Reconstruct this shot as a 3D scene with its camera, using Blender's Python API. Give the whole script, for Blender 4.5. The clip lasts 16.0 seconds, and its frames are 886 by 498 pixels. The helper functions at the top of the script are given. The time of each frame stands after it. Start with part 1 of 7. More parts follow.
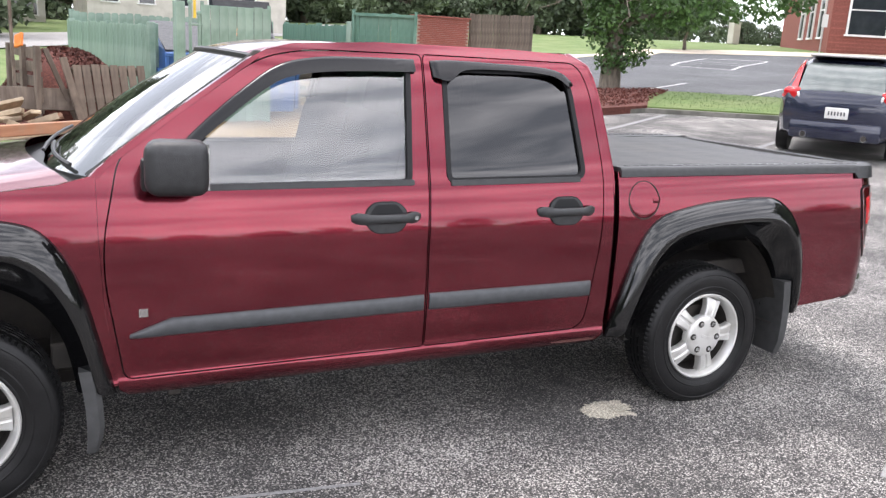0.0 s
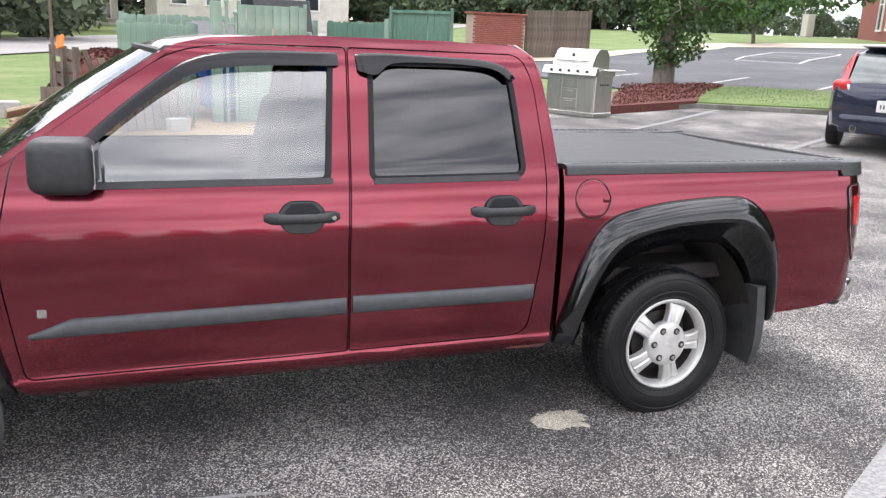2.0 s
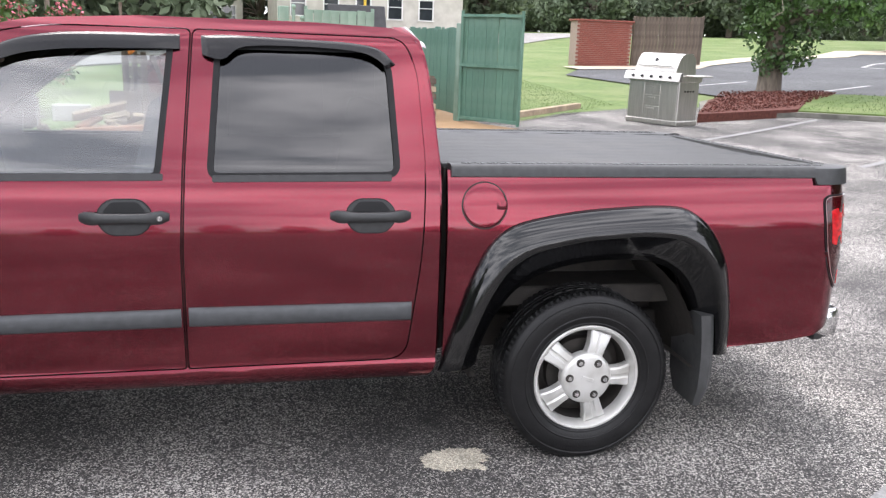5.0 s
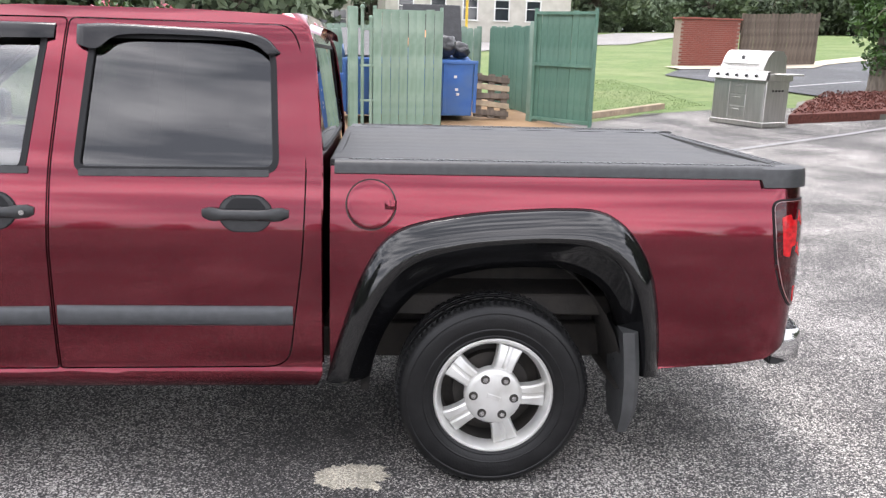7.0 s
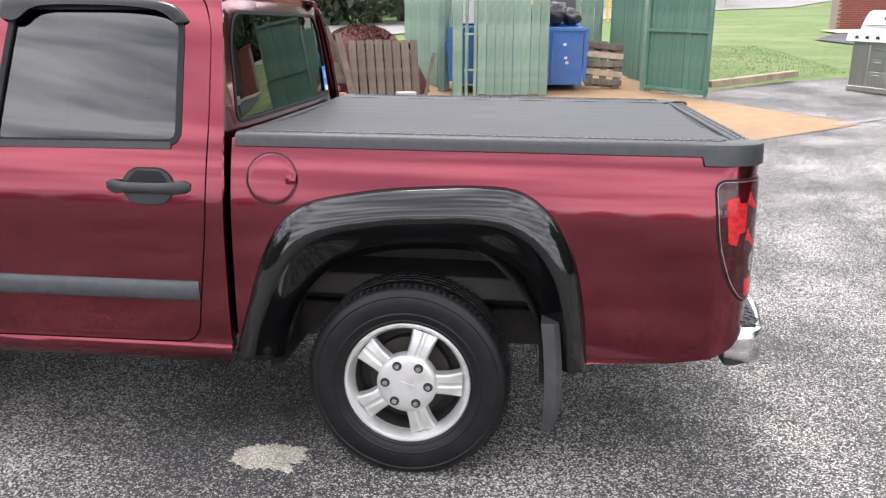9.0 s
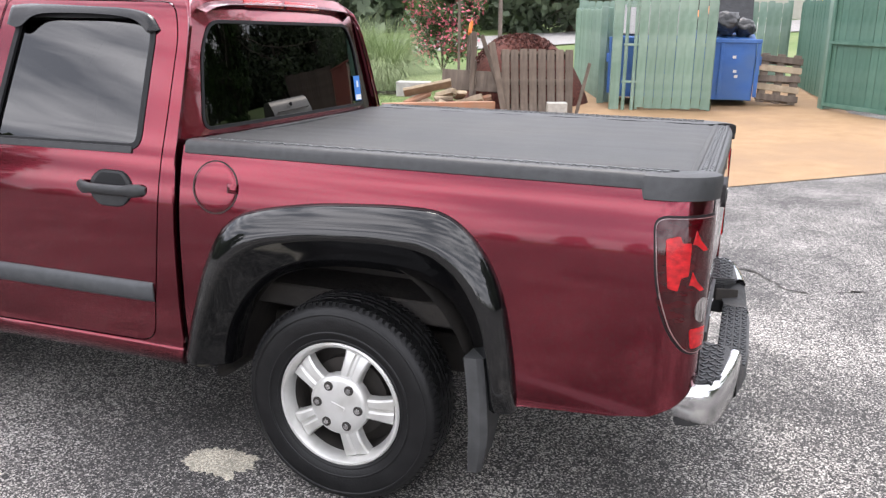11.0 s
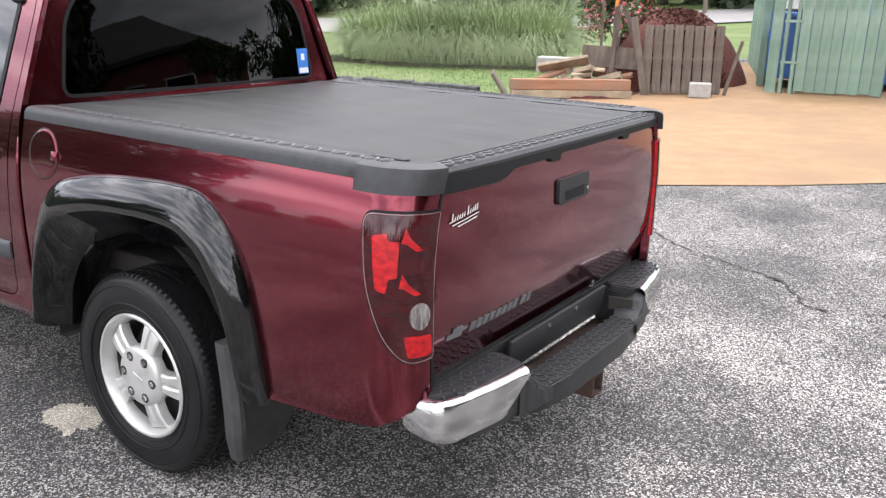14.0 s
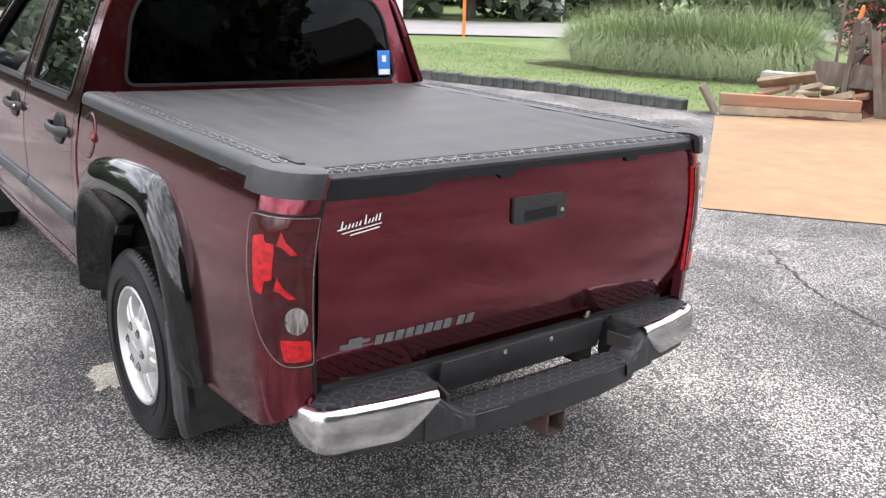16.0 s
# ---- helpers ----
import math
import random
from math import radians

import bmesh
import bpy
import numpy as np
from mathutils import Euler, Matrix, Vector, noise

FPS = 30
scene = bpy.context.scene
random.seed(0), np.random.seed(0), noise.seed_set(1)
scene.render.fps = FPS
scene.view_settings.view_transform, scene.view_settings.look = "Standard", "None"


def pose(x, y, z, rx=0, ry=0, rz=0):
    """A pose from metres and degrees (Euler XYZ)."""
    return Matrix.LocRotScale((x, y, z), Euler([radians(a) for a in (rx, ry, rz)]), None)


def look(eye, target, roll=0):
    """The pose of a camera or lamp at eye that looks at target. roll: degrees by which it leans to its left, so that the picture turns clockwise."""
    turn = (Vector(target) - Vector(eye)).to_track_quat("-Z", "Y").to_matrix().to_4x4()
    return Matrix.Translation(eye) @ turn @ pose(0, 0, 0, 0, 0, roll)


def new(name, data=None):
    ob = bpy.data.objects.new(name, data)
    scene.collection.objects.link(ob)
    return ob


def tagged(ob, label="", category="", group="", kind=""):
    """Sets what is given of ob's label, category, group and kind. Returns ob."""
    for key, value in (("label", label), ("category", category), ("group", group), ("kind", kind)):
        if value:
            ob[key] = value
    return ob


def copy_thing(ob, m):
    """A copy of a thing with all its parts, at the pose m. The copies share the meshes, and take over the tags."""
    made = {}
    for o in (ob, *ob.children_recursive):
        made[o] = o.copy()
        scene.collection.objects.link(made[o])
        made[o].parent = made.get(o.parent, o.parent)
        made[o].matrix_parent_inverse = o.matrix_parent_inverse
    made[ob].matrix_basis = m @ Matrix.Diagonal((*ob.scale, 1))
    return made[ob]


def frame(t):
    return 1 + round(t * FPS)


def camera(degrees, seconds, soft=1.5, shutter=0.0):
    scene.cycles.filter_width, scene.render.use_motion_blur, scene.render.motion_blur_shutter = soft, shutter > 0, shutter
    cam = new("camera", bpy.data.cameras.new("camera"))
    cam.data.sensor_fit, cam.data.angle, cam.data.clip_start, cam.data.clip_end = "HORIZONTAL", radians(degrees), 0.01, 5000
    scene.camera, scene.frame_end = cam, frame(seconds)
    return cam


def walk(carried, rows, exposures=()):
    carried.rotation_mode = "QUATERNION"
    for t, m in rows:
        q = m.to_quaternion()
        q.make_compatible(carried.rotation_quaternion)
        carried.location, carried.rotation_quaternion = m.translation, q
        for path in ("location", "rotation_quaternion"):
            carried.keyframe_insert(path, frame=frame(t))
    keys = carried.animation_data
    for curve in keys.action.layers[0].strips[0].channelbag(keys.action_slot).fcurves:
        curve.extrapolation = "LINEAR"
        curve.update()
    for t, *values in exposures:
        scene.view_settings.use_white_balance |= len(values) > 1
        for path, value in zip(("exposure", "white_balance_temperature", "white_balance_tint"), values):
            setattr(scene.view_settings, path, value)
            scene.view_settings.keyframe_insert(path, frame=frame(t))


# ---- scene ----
cam = camera(55.9, 16.0, 1.35)
METRES, EYE, TILT, LEAN, TURN = 6.4, 1.675, 0.0, 0.0, -25.4
ROWS = [
    (0.0, 0.0, 0.0, 0.0, 0.83, -14.13, -3.28),
    (0.5, 0.0124, 0.0067, 0.0011, 1.28, -14.53, -2.2),
    (1.0, 0.0351, 0.0125, 0.002, 2.55, -14.65, -2.7),
    (1.5, 0.0657, 0.0203, 0.0024, 4.39, -14.36, -3.2),
    (2.0, 0.0869, 0.0283, 0.0007, 5.41, -14.51, -2.47),
    (2.5, 0.1076, 0.0476, -0.004, 6.1, -14.36, -2.74),
    (3.0, 0.1312, 0.0653, -0.0031, 6.71, -13.91, -2.41),
    (3.5, 0.1589, 0.0788, -0.0055, 8.87, -13.95, -2.78),
    (6.0, 0.2736, 0.1497, -0.0111, 17.35, -14.16, -1.35),
    (6.5, 0.3061, 0.1651, -0.0109, 19.85, -14.23, -1.47),
    (7.0, 0.3302, 0.1922, -0.0153, 21.5, -14.25, -1.57),
    (7.5, 0.3519, 0.213, -0.0133, 23.07, -14.28, -0.92),
    (8.0, 0.382, 0.2297, -0.0134, 25.99, -14.71, -0.73),
    (8.5, 0.4129, 0.249, -0.0129, 29.3, -15.57, -0.75),
    (9.0, 0.43, 0.2734, -0.016, 31.74, -16.43, -0.34),
    (11.5, 0.5399, 0.3974, -0.0136, 48.14, -16.23, -0.62),
    (12.0, 0.5639, 0.4258, -0.0136, 49.95, -16.86, -0.38),
    (12.5, 0.5885, 0.4544, -0.0138, 52.16, -17.38, -0.33),
    (13.0, 0.5962, 0.4865, -0.0162, 54.54, -17.41, -0.66),
    (13.5, 0.6025, 0.5167, -0.0136, 57.05, -17.38, -0.43),
    (14.0, 0.6172, 0.5469, -0.0131, 60.26, -17.85, -0.6),
    (14.5, 0.6345, 0.5785, -0.0126, 64.66, -18.54, -1.1),
    (15.0, 0.6366, 0.6096, -0.0147, 68.37, -18.57, -1.76),
    (15.5, 0.6393, 0.6449, -0.0121, 72.75, -18.15, -2.01),
    (16.0, 0.654, 0.6806, -0.0117, 78.14, -17.79, -1.33),
]
walk(cam, [(t, pose(0, 0, EYE, TILT, LEAN, TURN) @ pose(METRES * x, METRES * y, METRES * z, 90 + pitch, roll, yaw)) for t, x, y, z, yaw, pitch, roll in ROWS],
     [(0.0, 0.08, 6500, 15), (16.0, 0.08, 6500, 15)])

# ---------------------------------------------------------------- light
world = bpy.data.worlds.new("sky")
scene.world = world
world.use_nodes = True
wt = world.node_tree
wt.nodes.clear()
w_out = wt.nodes.new("ShaderNodeOutputWorld")
w_bg = wt.nodes.new("ShaderNodeBackground")
w_sky = wt.nodes.new("ShaderNodeTexSky")
w_sky.sky_type = "NISHITA"
w_sky.sun_disc = False
w_sky.sun_elevation = radians(65)
w_sky.sun_rotation = radians(-21)
w_co = wt.nodes.new("ShaderNodeTexCoord")
w_map = wt.nodes.new("ShaderNodeMapping")
w_map.inputs["Scale"].default_value = (1.3, 1.3, 6.5)
w_noise = wt.nodes.new("ShaderNodeTexNoise")
w_noise.inputs["Scale"].default_value = 2.2
w_noise.inputs["Detail"].default_value = 4.5
w_noise.inputs["Roughness"].default_value = 0.52
w_ramp = wt.nodes.new("ShaderNodeValToRGB")
w_ramp.color_ramp.elements[0].position = 0.40
w_ramp.color_ramp.elements[0].color = (4.6, 4.9, 5.4, 1)
w_ramp.color_ramp.elements[1].position = 0.62
w_ramp.color_ramp.elements[1].color = (13.6, 13.8, 14.1, 1)
w_mix = wt.nodes.new("ShaderNodeMixRGB")
w_mix.inputs[0].default_value = 0.88
wt.links.new(w_co.outputs["Generated"], w_map.inputs["Vector"])
wt.links.new(w_map.outputs[0], w_noise.inputs["Vector"])
wt.links.new(w_noise.outputs["Fac"], w_ramp.inputs[0])
wt.links.new(w_sky.outputs[0], w_mix.inputs[1])
wt.links.new(w_ramp.outputs[0], w_mix.inputs[2])
wt.links.new(w_mix.outputs[0], w_bg.inputs["Color"])
w_bg.inputs["Strength"].default_value = 0.31
wt.links.new(w_bg.outputs[0], w_out.inputs[0])

sun_data = bpy.data.lights.new("sun", "SUN")
sun_data.energy = 2.1
sun_data.angle = radians(18)
sun_data.color = (1.0, 0.96, 0.9)
sun = new("sun", sun_data)
sun.matrix_world = look((-5, 13, 30), (0, 0, 0))


# ---------------------------------------------------------------- materials
def mat(name, c1, c2=None, scale=8.0, rough=0.6, bump=0.0, bscale=60.0, metal=0.0, coat=0.0, stain=None, stain_scale=1.2, stretch=(1, 1, 1),
        vary=0.0, rough2=None, spec=0.5, detail=6.0, trans=0.0, sheen=0.0):
    """A surface of two colours in grain, stains at a second scale, and fine relief."""
    m = bpy.data.materials.new(name)
    m.use_nodes = True
    nt = m.node_tree
    b = nt.nodes["Principled BSDF"]
    co = nt.nodes.new("ShaderNodeTexCoord")
    mp = nt.nodes.new("ShaderNodeMapping")
    mp.inputs["Scale"].default_value = stretch
    nt.links.new(co.outputs["Object"], mp.inputs["Vector"])
    n1 = nt.nodes.new("ShaderNodeTexNoise")
    n1.inputs["Scale"].default_value = scale
    n1.inputs["Detail"].default_value = detail
    nt.links.new(mp.outputs[0], n1.inputs["Vector"])
    r = nt.nodes.new("ShaderNodeValToRGB")
    r.color_ramp.elements[0].position, r.color_ramp.elements[1].position = 0.3, 0.7
    c2 = c2 or tuple(min(1, v * 1.25) for v in c1)
    r.color_ramp.elements[0].color, r.color_ramp.elements[1].color = (*c1, 1), (*c2, 1)
    nt.links.new(n1.outputs["Fac"], r.inputs[0])
    col = r.outputs[0]
    if stain:
        n2 = nt.nodes.new("ShaderNodeTexNoise")
        n2.inputs["Scale"].default_value = stain_scale
        n2.inputs["Detail"].default_value = 5
        nt.links.new(co.outputs["Object"], n2.inputs["Vector"])
        r2 = nt.nodes.new("ShaderNodeValToRGB")
        r2.color_ramp.elements[0].position, r2.color_ramp.elements[1].position = 0.45, 0.68
        mx = nt.nodes.new("ShaderNodeMixRGB")
        nt.links.new(n2.outputs["Fac"], r2.inputs[0])
        nt.links.new(r2.outputs[0], mx.inputs[0])
        nt.links.new(col, mx.inputs[1])
        mx.inputs[2].default_value = (*stain, 1)
        col = mx.outputs[0]
    if vary:
        oi = nt.nodes.new("ShaderNodeObjectInfo")
        gi = nt.nodes.new("ShaderNodeNewGeometry")
        ad = nt.nodes.new("ShaderNodeMath")
        ad.operation = "ADD"
        nt.links.new(oi.outputs["Random"], ad.inputs[0])
        nt.links.new(gi.outputs["Random Per Island"], ad.inputs[1])
        mr = nt.nodes.new("ShaderNodeMapRange")
        mr.inputs["From Max"].default_value = 2.0
        mr.inputs["To Min"].default_value, mr.inputs["To Max"].default_value = 1 - vary, 1 + vary
        nt.links.new(ad.outputs[0], mr.inputs["Value"])
        hs = nt.nodes.new("ShaderNodeHueSaturation")
        nt.links.new(mr.outputs[0], hs.inputs["Value"])
        nt.links.new(col, hs.inputs["Color"])
        col = hs.outputs[0]
    nt.links.new(col, b.inputs["Base Color"])
    b.inputs["Roughness"].default_value = rough
    if rough2 is not None:
        rr = nt.nodes.new("ShaderNodeMapRange")
        rr.inputs["To Min"].default_value, rr.inputs["To Max"].default_value = rough, rough2
        nt.links.new(n1.outputs["Fac"], rr.inputs["Value"])
        nt.links.new(rr.outputs[0], b.inputs["Roughness"])
    b.inputs["Metallic"].default_value = metal
    b.inputs["Coat Weight"].default_value = coat
    b.inputs["Coat Roughness"].default_value = 0.03
    b.inputs["Specular IOR Level"].default_value = spec
    b.inputs["Transmission Weight"].default_value = trans
    if bump:
        n3 = nt.nodes.new("ShaderNodeTexNoise")
        n3.inputs["Scale"].default_value = bscale
        n3.inputs["Detail"].default_value = 4
        nt.links.new(mp.outputs[0], n3.inputs["Vector"])
        bp = nt.nodes.new("ShaderNodeBump")
        bp.inputs["Strength"].default_value = bump
        bp.inputs["Distance"].default_value = 0.01
        nt.links.new(n3.outputs["Fac"], bp.inputs["Height"])
        nt.links.new(bp.outputs[0], b.inputs["Normal"])
    return m


def glass(name, tint, gloss=0.09, rough=0.0):
    """Thin pane: tinted see-through with a clear reflection."""
    m = bpy.data.materials.new(name)
    m.use_nodes = True
    nt = m.node_tree
    nt.nodes.clear()
    out = nt.nodes.new("ShaderNodeOutputMaterial")
    tr = nt.nodes.new("ShaderNodeBsdfTransparent")
    tr.inputs[0].default_value = (*tint, 1)
    gl = nt.nodes.new("ShaderNodeBsdfGlossy")
    gl.inputs["Roughness"].default_value = rough
    fr = nt.nodes.new("ShaderNodeFresnel")
    fr.inputs["IOR"].default_value = 1.5
    ad = nt.nodes.new("ShaderNodeMath")
    ad.operation = "MULTIPLY_ADD"
    ad.use_clamp = True
    ad.inputs[1].default_value = 1.6
    ad.inputs[2].default_value = gloss - 0.064
    mx = nt.nodes.new("ShaderNodeMixShader")
    nt.links.new(fr.outputs[0], ad.inputs[0])
    nt.links.new(ad.outputs[0], mx.inputs[0])
    nt.links.new(tr.outputs[0], mx.inputs[1])
    nt.links.new(gl.outputs[0], mx.inputs[2])
    nt.links.new(mx.outputs[0], out.inputs[0])
    return m


def aggregate(name, dark, mid, light, grain, blot, patch):
    """Old asphalt or concrete with its stones worn bare: coloured grains, wide blotches, relief."""
    m = bpy.data.materials.new(name)
    m.use_nodes = True
    nt = m.node_tree
    b = nt.nodes["Principled BSDF"]
    co = nt.nodes.new("ShaderNodeTexCoord")
    v = nt.nodes.new("ShaderNodeTexVoronoi")
    v.inputs["Scale"].default_value = grain
    nt.links.new(co.outputs["Object"], v.inputs["Vector"])
    sep = nt.nodes.new("ShaderNodeSeparateColor")
    nt.links.new(v.outputs["Color"], sep.inputs[0])
    big = nt.nodes.new("ShaderNodeTexNoise")
    big.inputs["Scale"].default_value = blot
    big.inputs["Detail"].default_value = 8
    big.inputs["Roughness"].default_value = 0.6
    nt.links.new(co.outputs["Object"], big.inputs["Vector"])
    ma = nt.nodes.new("ShaderNodeMath")
    ma.operation = "MULTIPLY_ADD"
    ma.inputs[1].default_value = 1.05
    ma.inputs[2].default_value = -0.545
    nt.links.new(big.outputs["Fac"], ma.inputs[0])
    mb = nt.nodes.new("ShaderNodeMath")
    mb.operation = "ADD"
    nt.links.new(ma.outputs[0], mb.inputs[0])
    nt.links.new(sep.outputs[0], mb.inputs[1])
    r = nt.nodes.new("ShaderNodeValToRGB")
    e = r.color_ramp.elements
    e[0].position, e[0].color = 0.22, (*dark, 1)
    e[1].position, e[1].color = 1.0, (*light, 1)
    k = e.new(0.64)
    k.color = (*mid, 1)
    nt.links.new(mb.outputs[0], r.inputs[0])
    n2 = nt.nodes.new("ShaderNodeTexNoise")
    n2.inputs["Scale"].default_value = 0.35
    n2.inputs["Detail"].default_value = 6
    nt.links.new(co.outputs["Object"], n2.inputs["Vector"])
    r2 = nt.nodes.new("ShaderNodeValToRGB")
    r2.color_ramp.elements[0].position, r2.color_ramp.elements[1].position = 0.42, 0.7
    nt.links.new(n2.outputs["Fac"], r2.inputs[0])
    mx = nt.nodes.new("ShaderNodeMixRGB")
    mx.blend_type = "MULTIPLY"
    mx.inputs[2].default_value = (*patch, 1)
    nt.links.new(r2.outputs[0], mx.inputs[0])
    nt.links.new(r.outputs[0], mx.inputs[1])
    nt.links.new(mx.outputs[0], b.inputs["Base Color"])
    b.inputs["Roughness"].default_value = 0.85
    bp = nt.nodes.new("ShaderNodeBump")
    bp.inputs["Strength"].default_value = 0.6
    bp.inputs["Distance"].default_value = 0.004
    nt.links.new(v.outputs["Distance"], bp.inputs["Height"])
    bp.invert = True
    nt.links.new(bp.outputs[0], b.inputs["Normal"])
    return m


M_ASPHALT = aggregate("worn_asphalt", (0.030, 0.029, 0.029), (0.118, 0.111, 0.105), (0.68, 0.64, 0.59), 185, 1.1, (0.70, 0.70, 0.72))
M_NEWLOT = aggregate("dark_asphalt", (0.045, 0.047, 0.05), (0.08, 0.083, 0.088), (0.16, 0.16, 0.165), 90, 0.4, (0.8, 0.8, 0.82))
M_ROAD = aggregate("road_asphalt", (0.24, 0.23, 0.22), (0.30, 0.285, 0.275), (0.36, 0.345, 0.33), 60, 0.3, (0.9, 0.9, 0.9))
M_SLAB = mat("tan_concrete", (0.27, 0.162, 0.078), (0.34, 0.212, 0.108), 4.0, 0.8, 0.25, 120, stain=(0.245, 0.15, 0.08), stain_scale=0.7)
M_WALK = mat("pale_concrete", (0.50, 0.42, 0.32), (0.58, 0.50, 0.40), 2.0, 0.85, 0.2, 80, stain=(0.42, 0.36, 0.29))
M_LINE = mat("worn_white_paint", (0.38, 0.38, 0.37), (0.62, 0.61, 0.59), 22, 0.8, 0.3, 160, stain=(0.22, 0.22, 0.22), stain_scale=6)
M_FAINT = mat("faint_paint", (0.17, 0.17, 0.17), (0.34, 0.335, 0.33), 60, 0.85, 0.4, 110)
M_PATCH = aggregate("pale_cement", (0.34, 0.31, 0.25), (0.60, 0.55, 0.45), (0.80, 0.74, 0.61), 190, 9.0, (0.92, 0.92, 0.92))
M_GRASS = mat("lawn", (0.075, 0.125, 0.028), (0.135, 0.195, 0.052), 5.0, 0.9, 0.7, 45, stain=(0.165, 0.20, 0.075), stain_scale=0.5, detail=9)
M_BLADE = mat("lawn_blade", (0.08, 0.135, 0.03), (0.145, 0.205, 0.055), 2.0, 0.7, vary=0.35)
M_REED = mat("tall_grass", (0.16, 0.23, 0.09), (0.33, 0.39, 0.20), 1.4, 0.65, vary=0.45)
M_MULCH = mat("red_mulch", (0.05, 0.014, 0.010), (0.13, 0.04, 0.028), 30, 0.95, 0.9, 60, vary=0.5)
M_CHIP = mat("mulch_chip", (0.05, 0.016, 0.011), (0.135, 0.042, 0.030), 12, 0.9, 0.3, 60, vary=0.6)
M_SOIL = mat("dark_soil", (0.03, 0.02, 0.014), (0.07, 0.05, 0.035), 18, 0.95, 0.9, 50)
M_LEAF = mat("leaf", (0.032, 0.075, 0.018), (0.09, 0.17, 0.04), 1.2, 0.5, vary=0.5)
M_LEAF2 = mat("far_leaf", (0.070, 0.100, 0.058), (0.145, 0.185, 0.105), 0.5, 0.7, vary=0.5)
M_PINK = mat("pink_blossom", (0.55, 0.08, 0.13), (0.75, 0.2, 0.27), 4, 0.6, vary=0.3)
M_BARK = mat("bark", (0.07, 0.055, 0.042), (0.17, 0.14, 0.11), 16, 0.9, 0.9, 30, stretch=(1, 1, 0.25))
M_TWIG = mat("bare_twig", (0.14, 0.11, 0.09), (0.22, 0.18, 0.15), 10, 0.9)
M_FENCE = mat("green_fence_paint", (0.130, 0.215, 0.160), (0.220, 0.315, 0.250), 9, 0.75, 0.4, 40, stretch=(1, 1, 0.12), stain=(0.27, 0.36, 0.30), stain_scale=2.2, vary=0.16)
M_FENCE_D = mat("green_gate_paint", (0.055, 0.135, 0.098), (0.095, 0.195, 0.145), 9, 0.6, 0.4, 40, stretch=(1, 1, 0.12), stain=(0.12, 0.22, 0.17), stain_scale=2, vary=0.12)
M_GREYWOOD = mat("weathered_wood", (0.095, 0.072, 0.057), (0.20, 0.160, 0.128), 12, 0.9, 0.6, 40, stretch=(1, 1, 0.15), stain=(0.09, 0.07, 0.055), stain_scale=3, vary=0.3)
M_TIMBER = mat("brown_timber", (0.28, 0.13, 0.075), (0.42, 0.22, 0.13), 12, 0.85, 0.4, 40, stretch=(0.15, 0.15, 1), stain=(0.30, 0.2, 0.14), stain_scale=3)
M_PALE = mat("pale_timber", (0.33, 0.25, 0.165), (0.48, 0.38, 0.265), 12, 0.85, 0.4, 40, stain=(0.3, 0.24, 0.17), stain_scale=4, vary=0.25)
M_BRICK = mat("red_brick", (0.19, 0.055, 0.042), (0.29, 0.095, 0.072), 14, 0.85, 0.4, 60, vary=0.22)
M_MORTAR = mat("mortar", (0.30, 0.22, 0.18), (0.38, 0.30, 0.26), 20, 0.95, 0.3, 80)
M_BLUE = mat("blue_dumpster_paint", (0.025, 0.11, 0.36), (0.045, 0.15, 0.45), 5, 0.5, 0.15, 30, stain=(0.06, 0.14, 0.33), stain_scale=2)
M_BAG = mat("black_bag", (0.012, 0.012, 0.013), (0.03, 0.03, 0.032), 12, 0.34, 0.9, 26)
M_ORANGE = mat("orange_plastic", (0.8, 0.2, 0.03), (0.9, 0.26, 0.05), 5, 0.5)
M_STEEL = mat("stainless_steel", (0.50, 0.485, 0.46), (0.62, 0.60, 0.57), 30, 0.32, 0.06, 90, metal=1.0, stretch=(1, 1, 0.08), rough2=0.45)
M_WHITE = mat("white_paint", (0.72, 0.72, 0.70), (0.8, 0.8, 0.78), 3, 0.6, stain=(0.62, 0.61, 0.58))
M_CREAM = mat("cream_siding", (0.50, 0.47, 0.41), (0.58, 0.55, 0.49), 2, 0.8, stain=(0.45, 0.42, 0.37))
M_ROOF = mat("dark_shingle", (0.07, 0.065, 0.06), (0.13, 0.12, 0.11), 8, 0.9, 0.4, 20)
M_PANE = mat("dark_window", (0.02, 0.024, 0.028), (0.035, 0.04, 0.046), 2, 0.05, spec=0.8)
M_STONE = mat("edging_stone", (0.045, 0.047, 0.045), (0.12, 0.12, 0.115), 9, 0.9, 0.7, 30, vary=0.35)
M_KERB = mat("kerb_concrete", (0.13, 0.125, 0.11), (0.23, 0.22, 0.195), 8, 0.9, 0.4, 40, stain=(0.09, 0.09, 0.075))
M_CONC = mat("concrete_block", (0.34, 0.33, 0.30), (0.46, 0.45, 0.42), 14, 0.9, 0.5, 60)

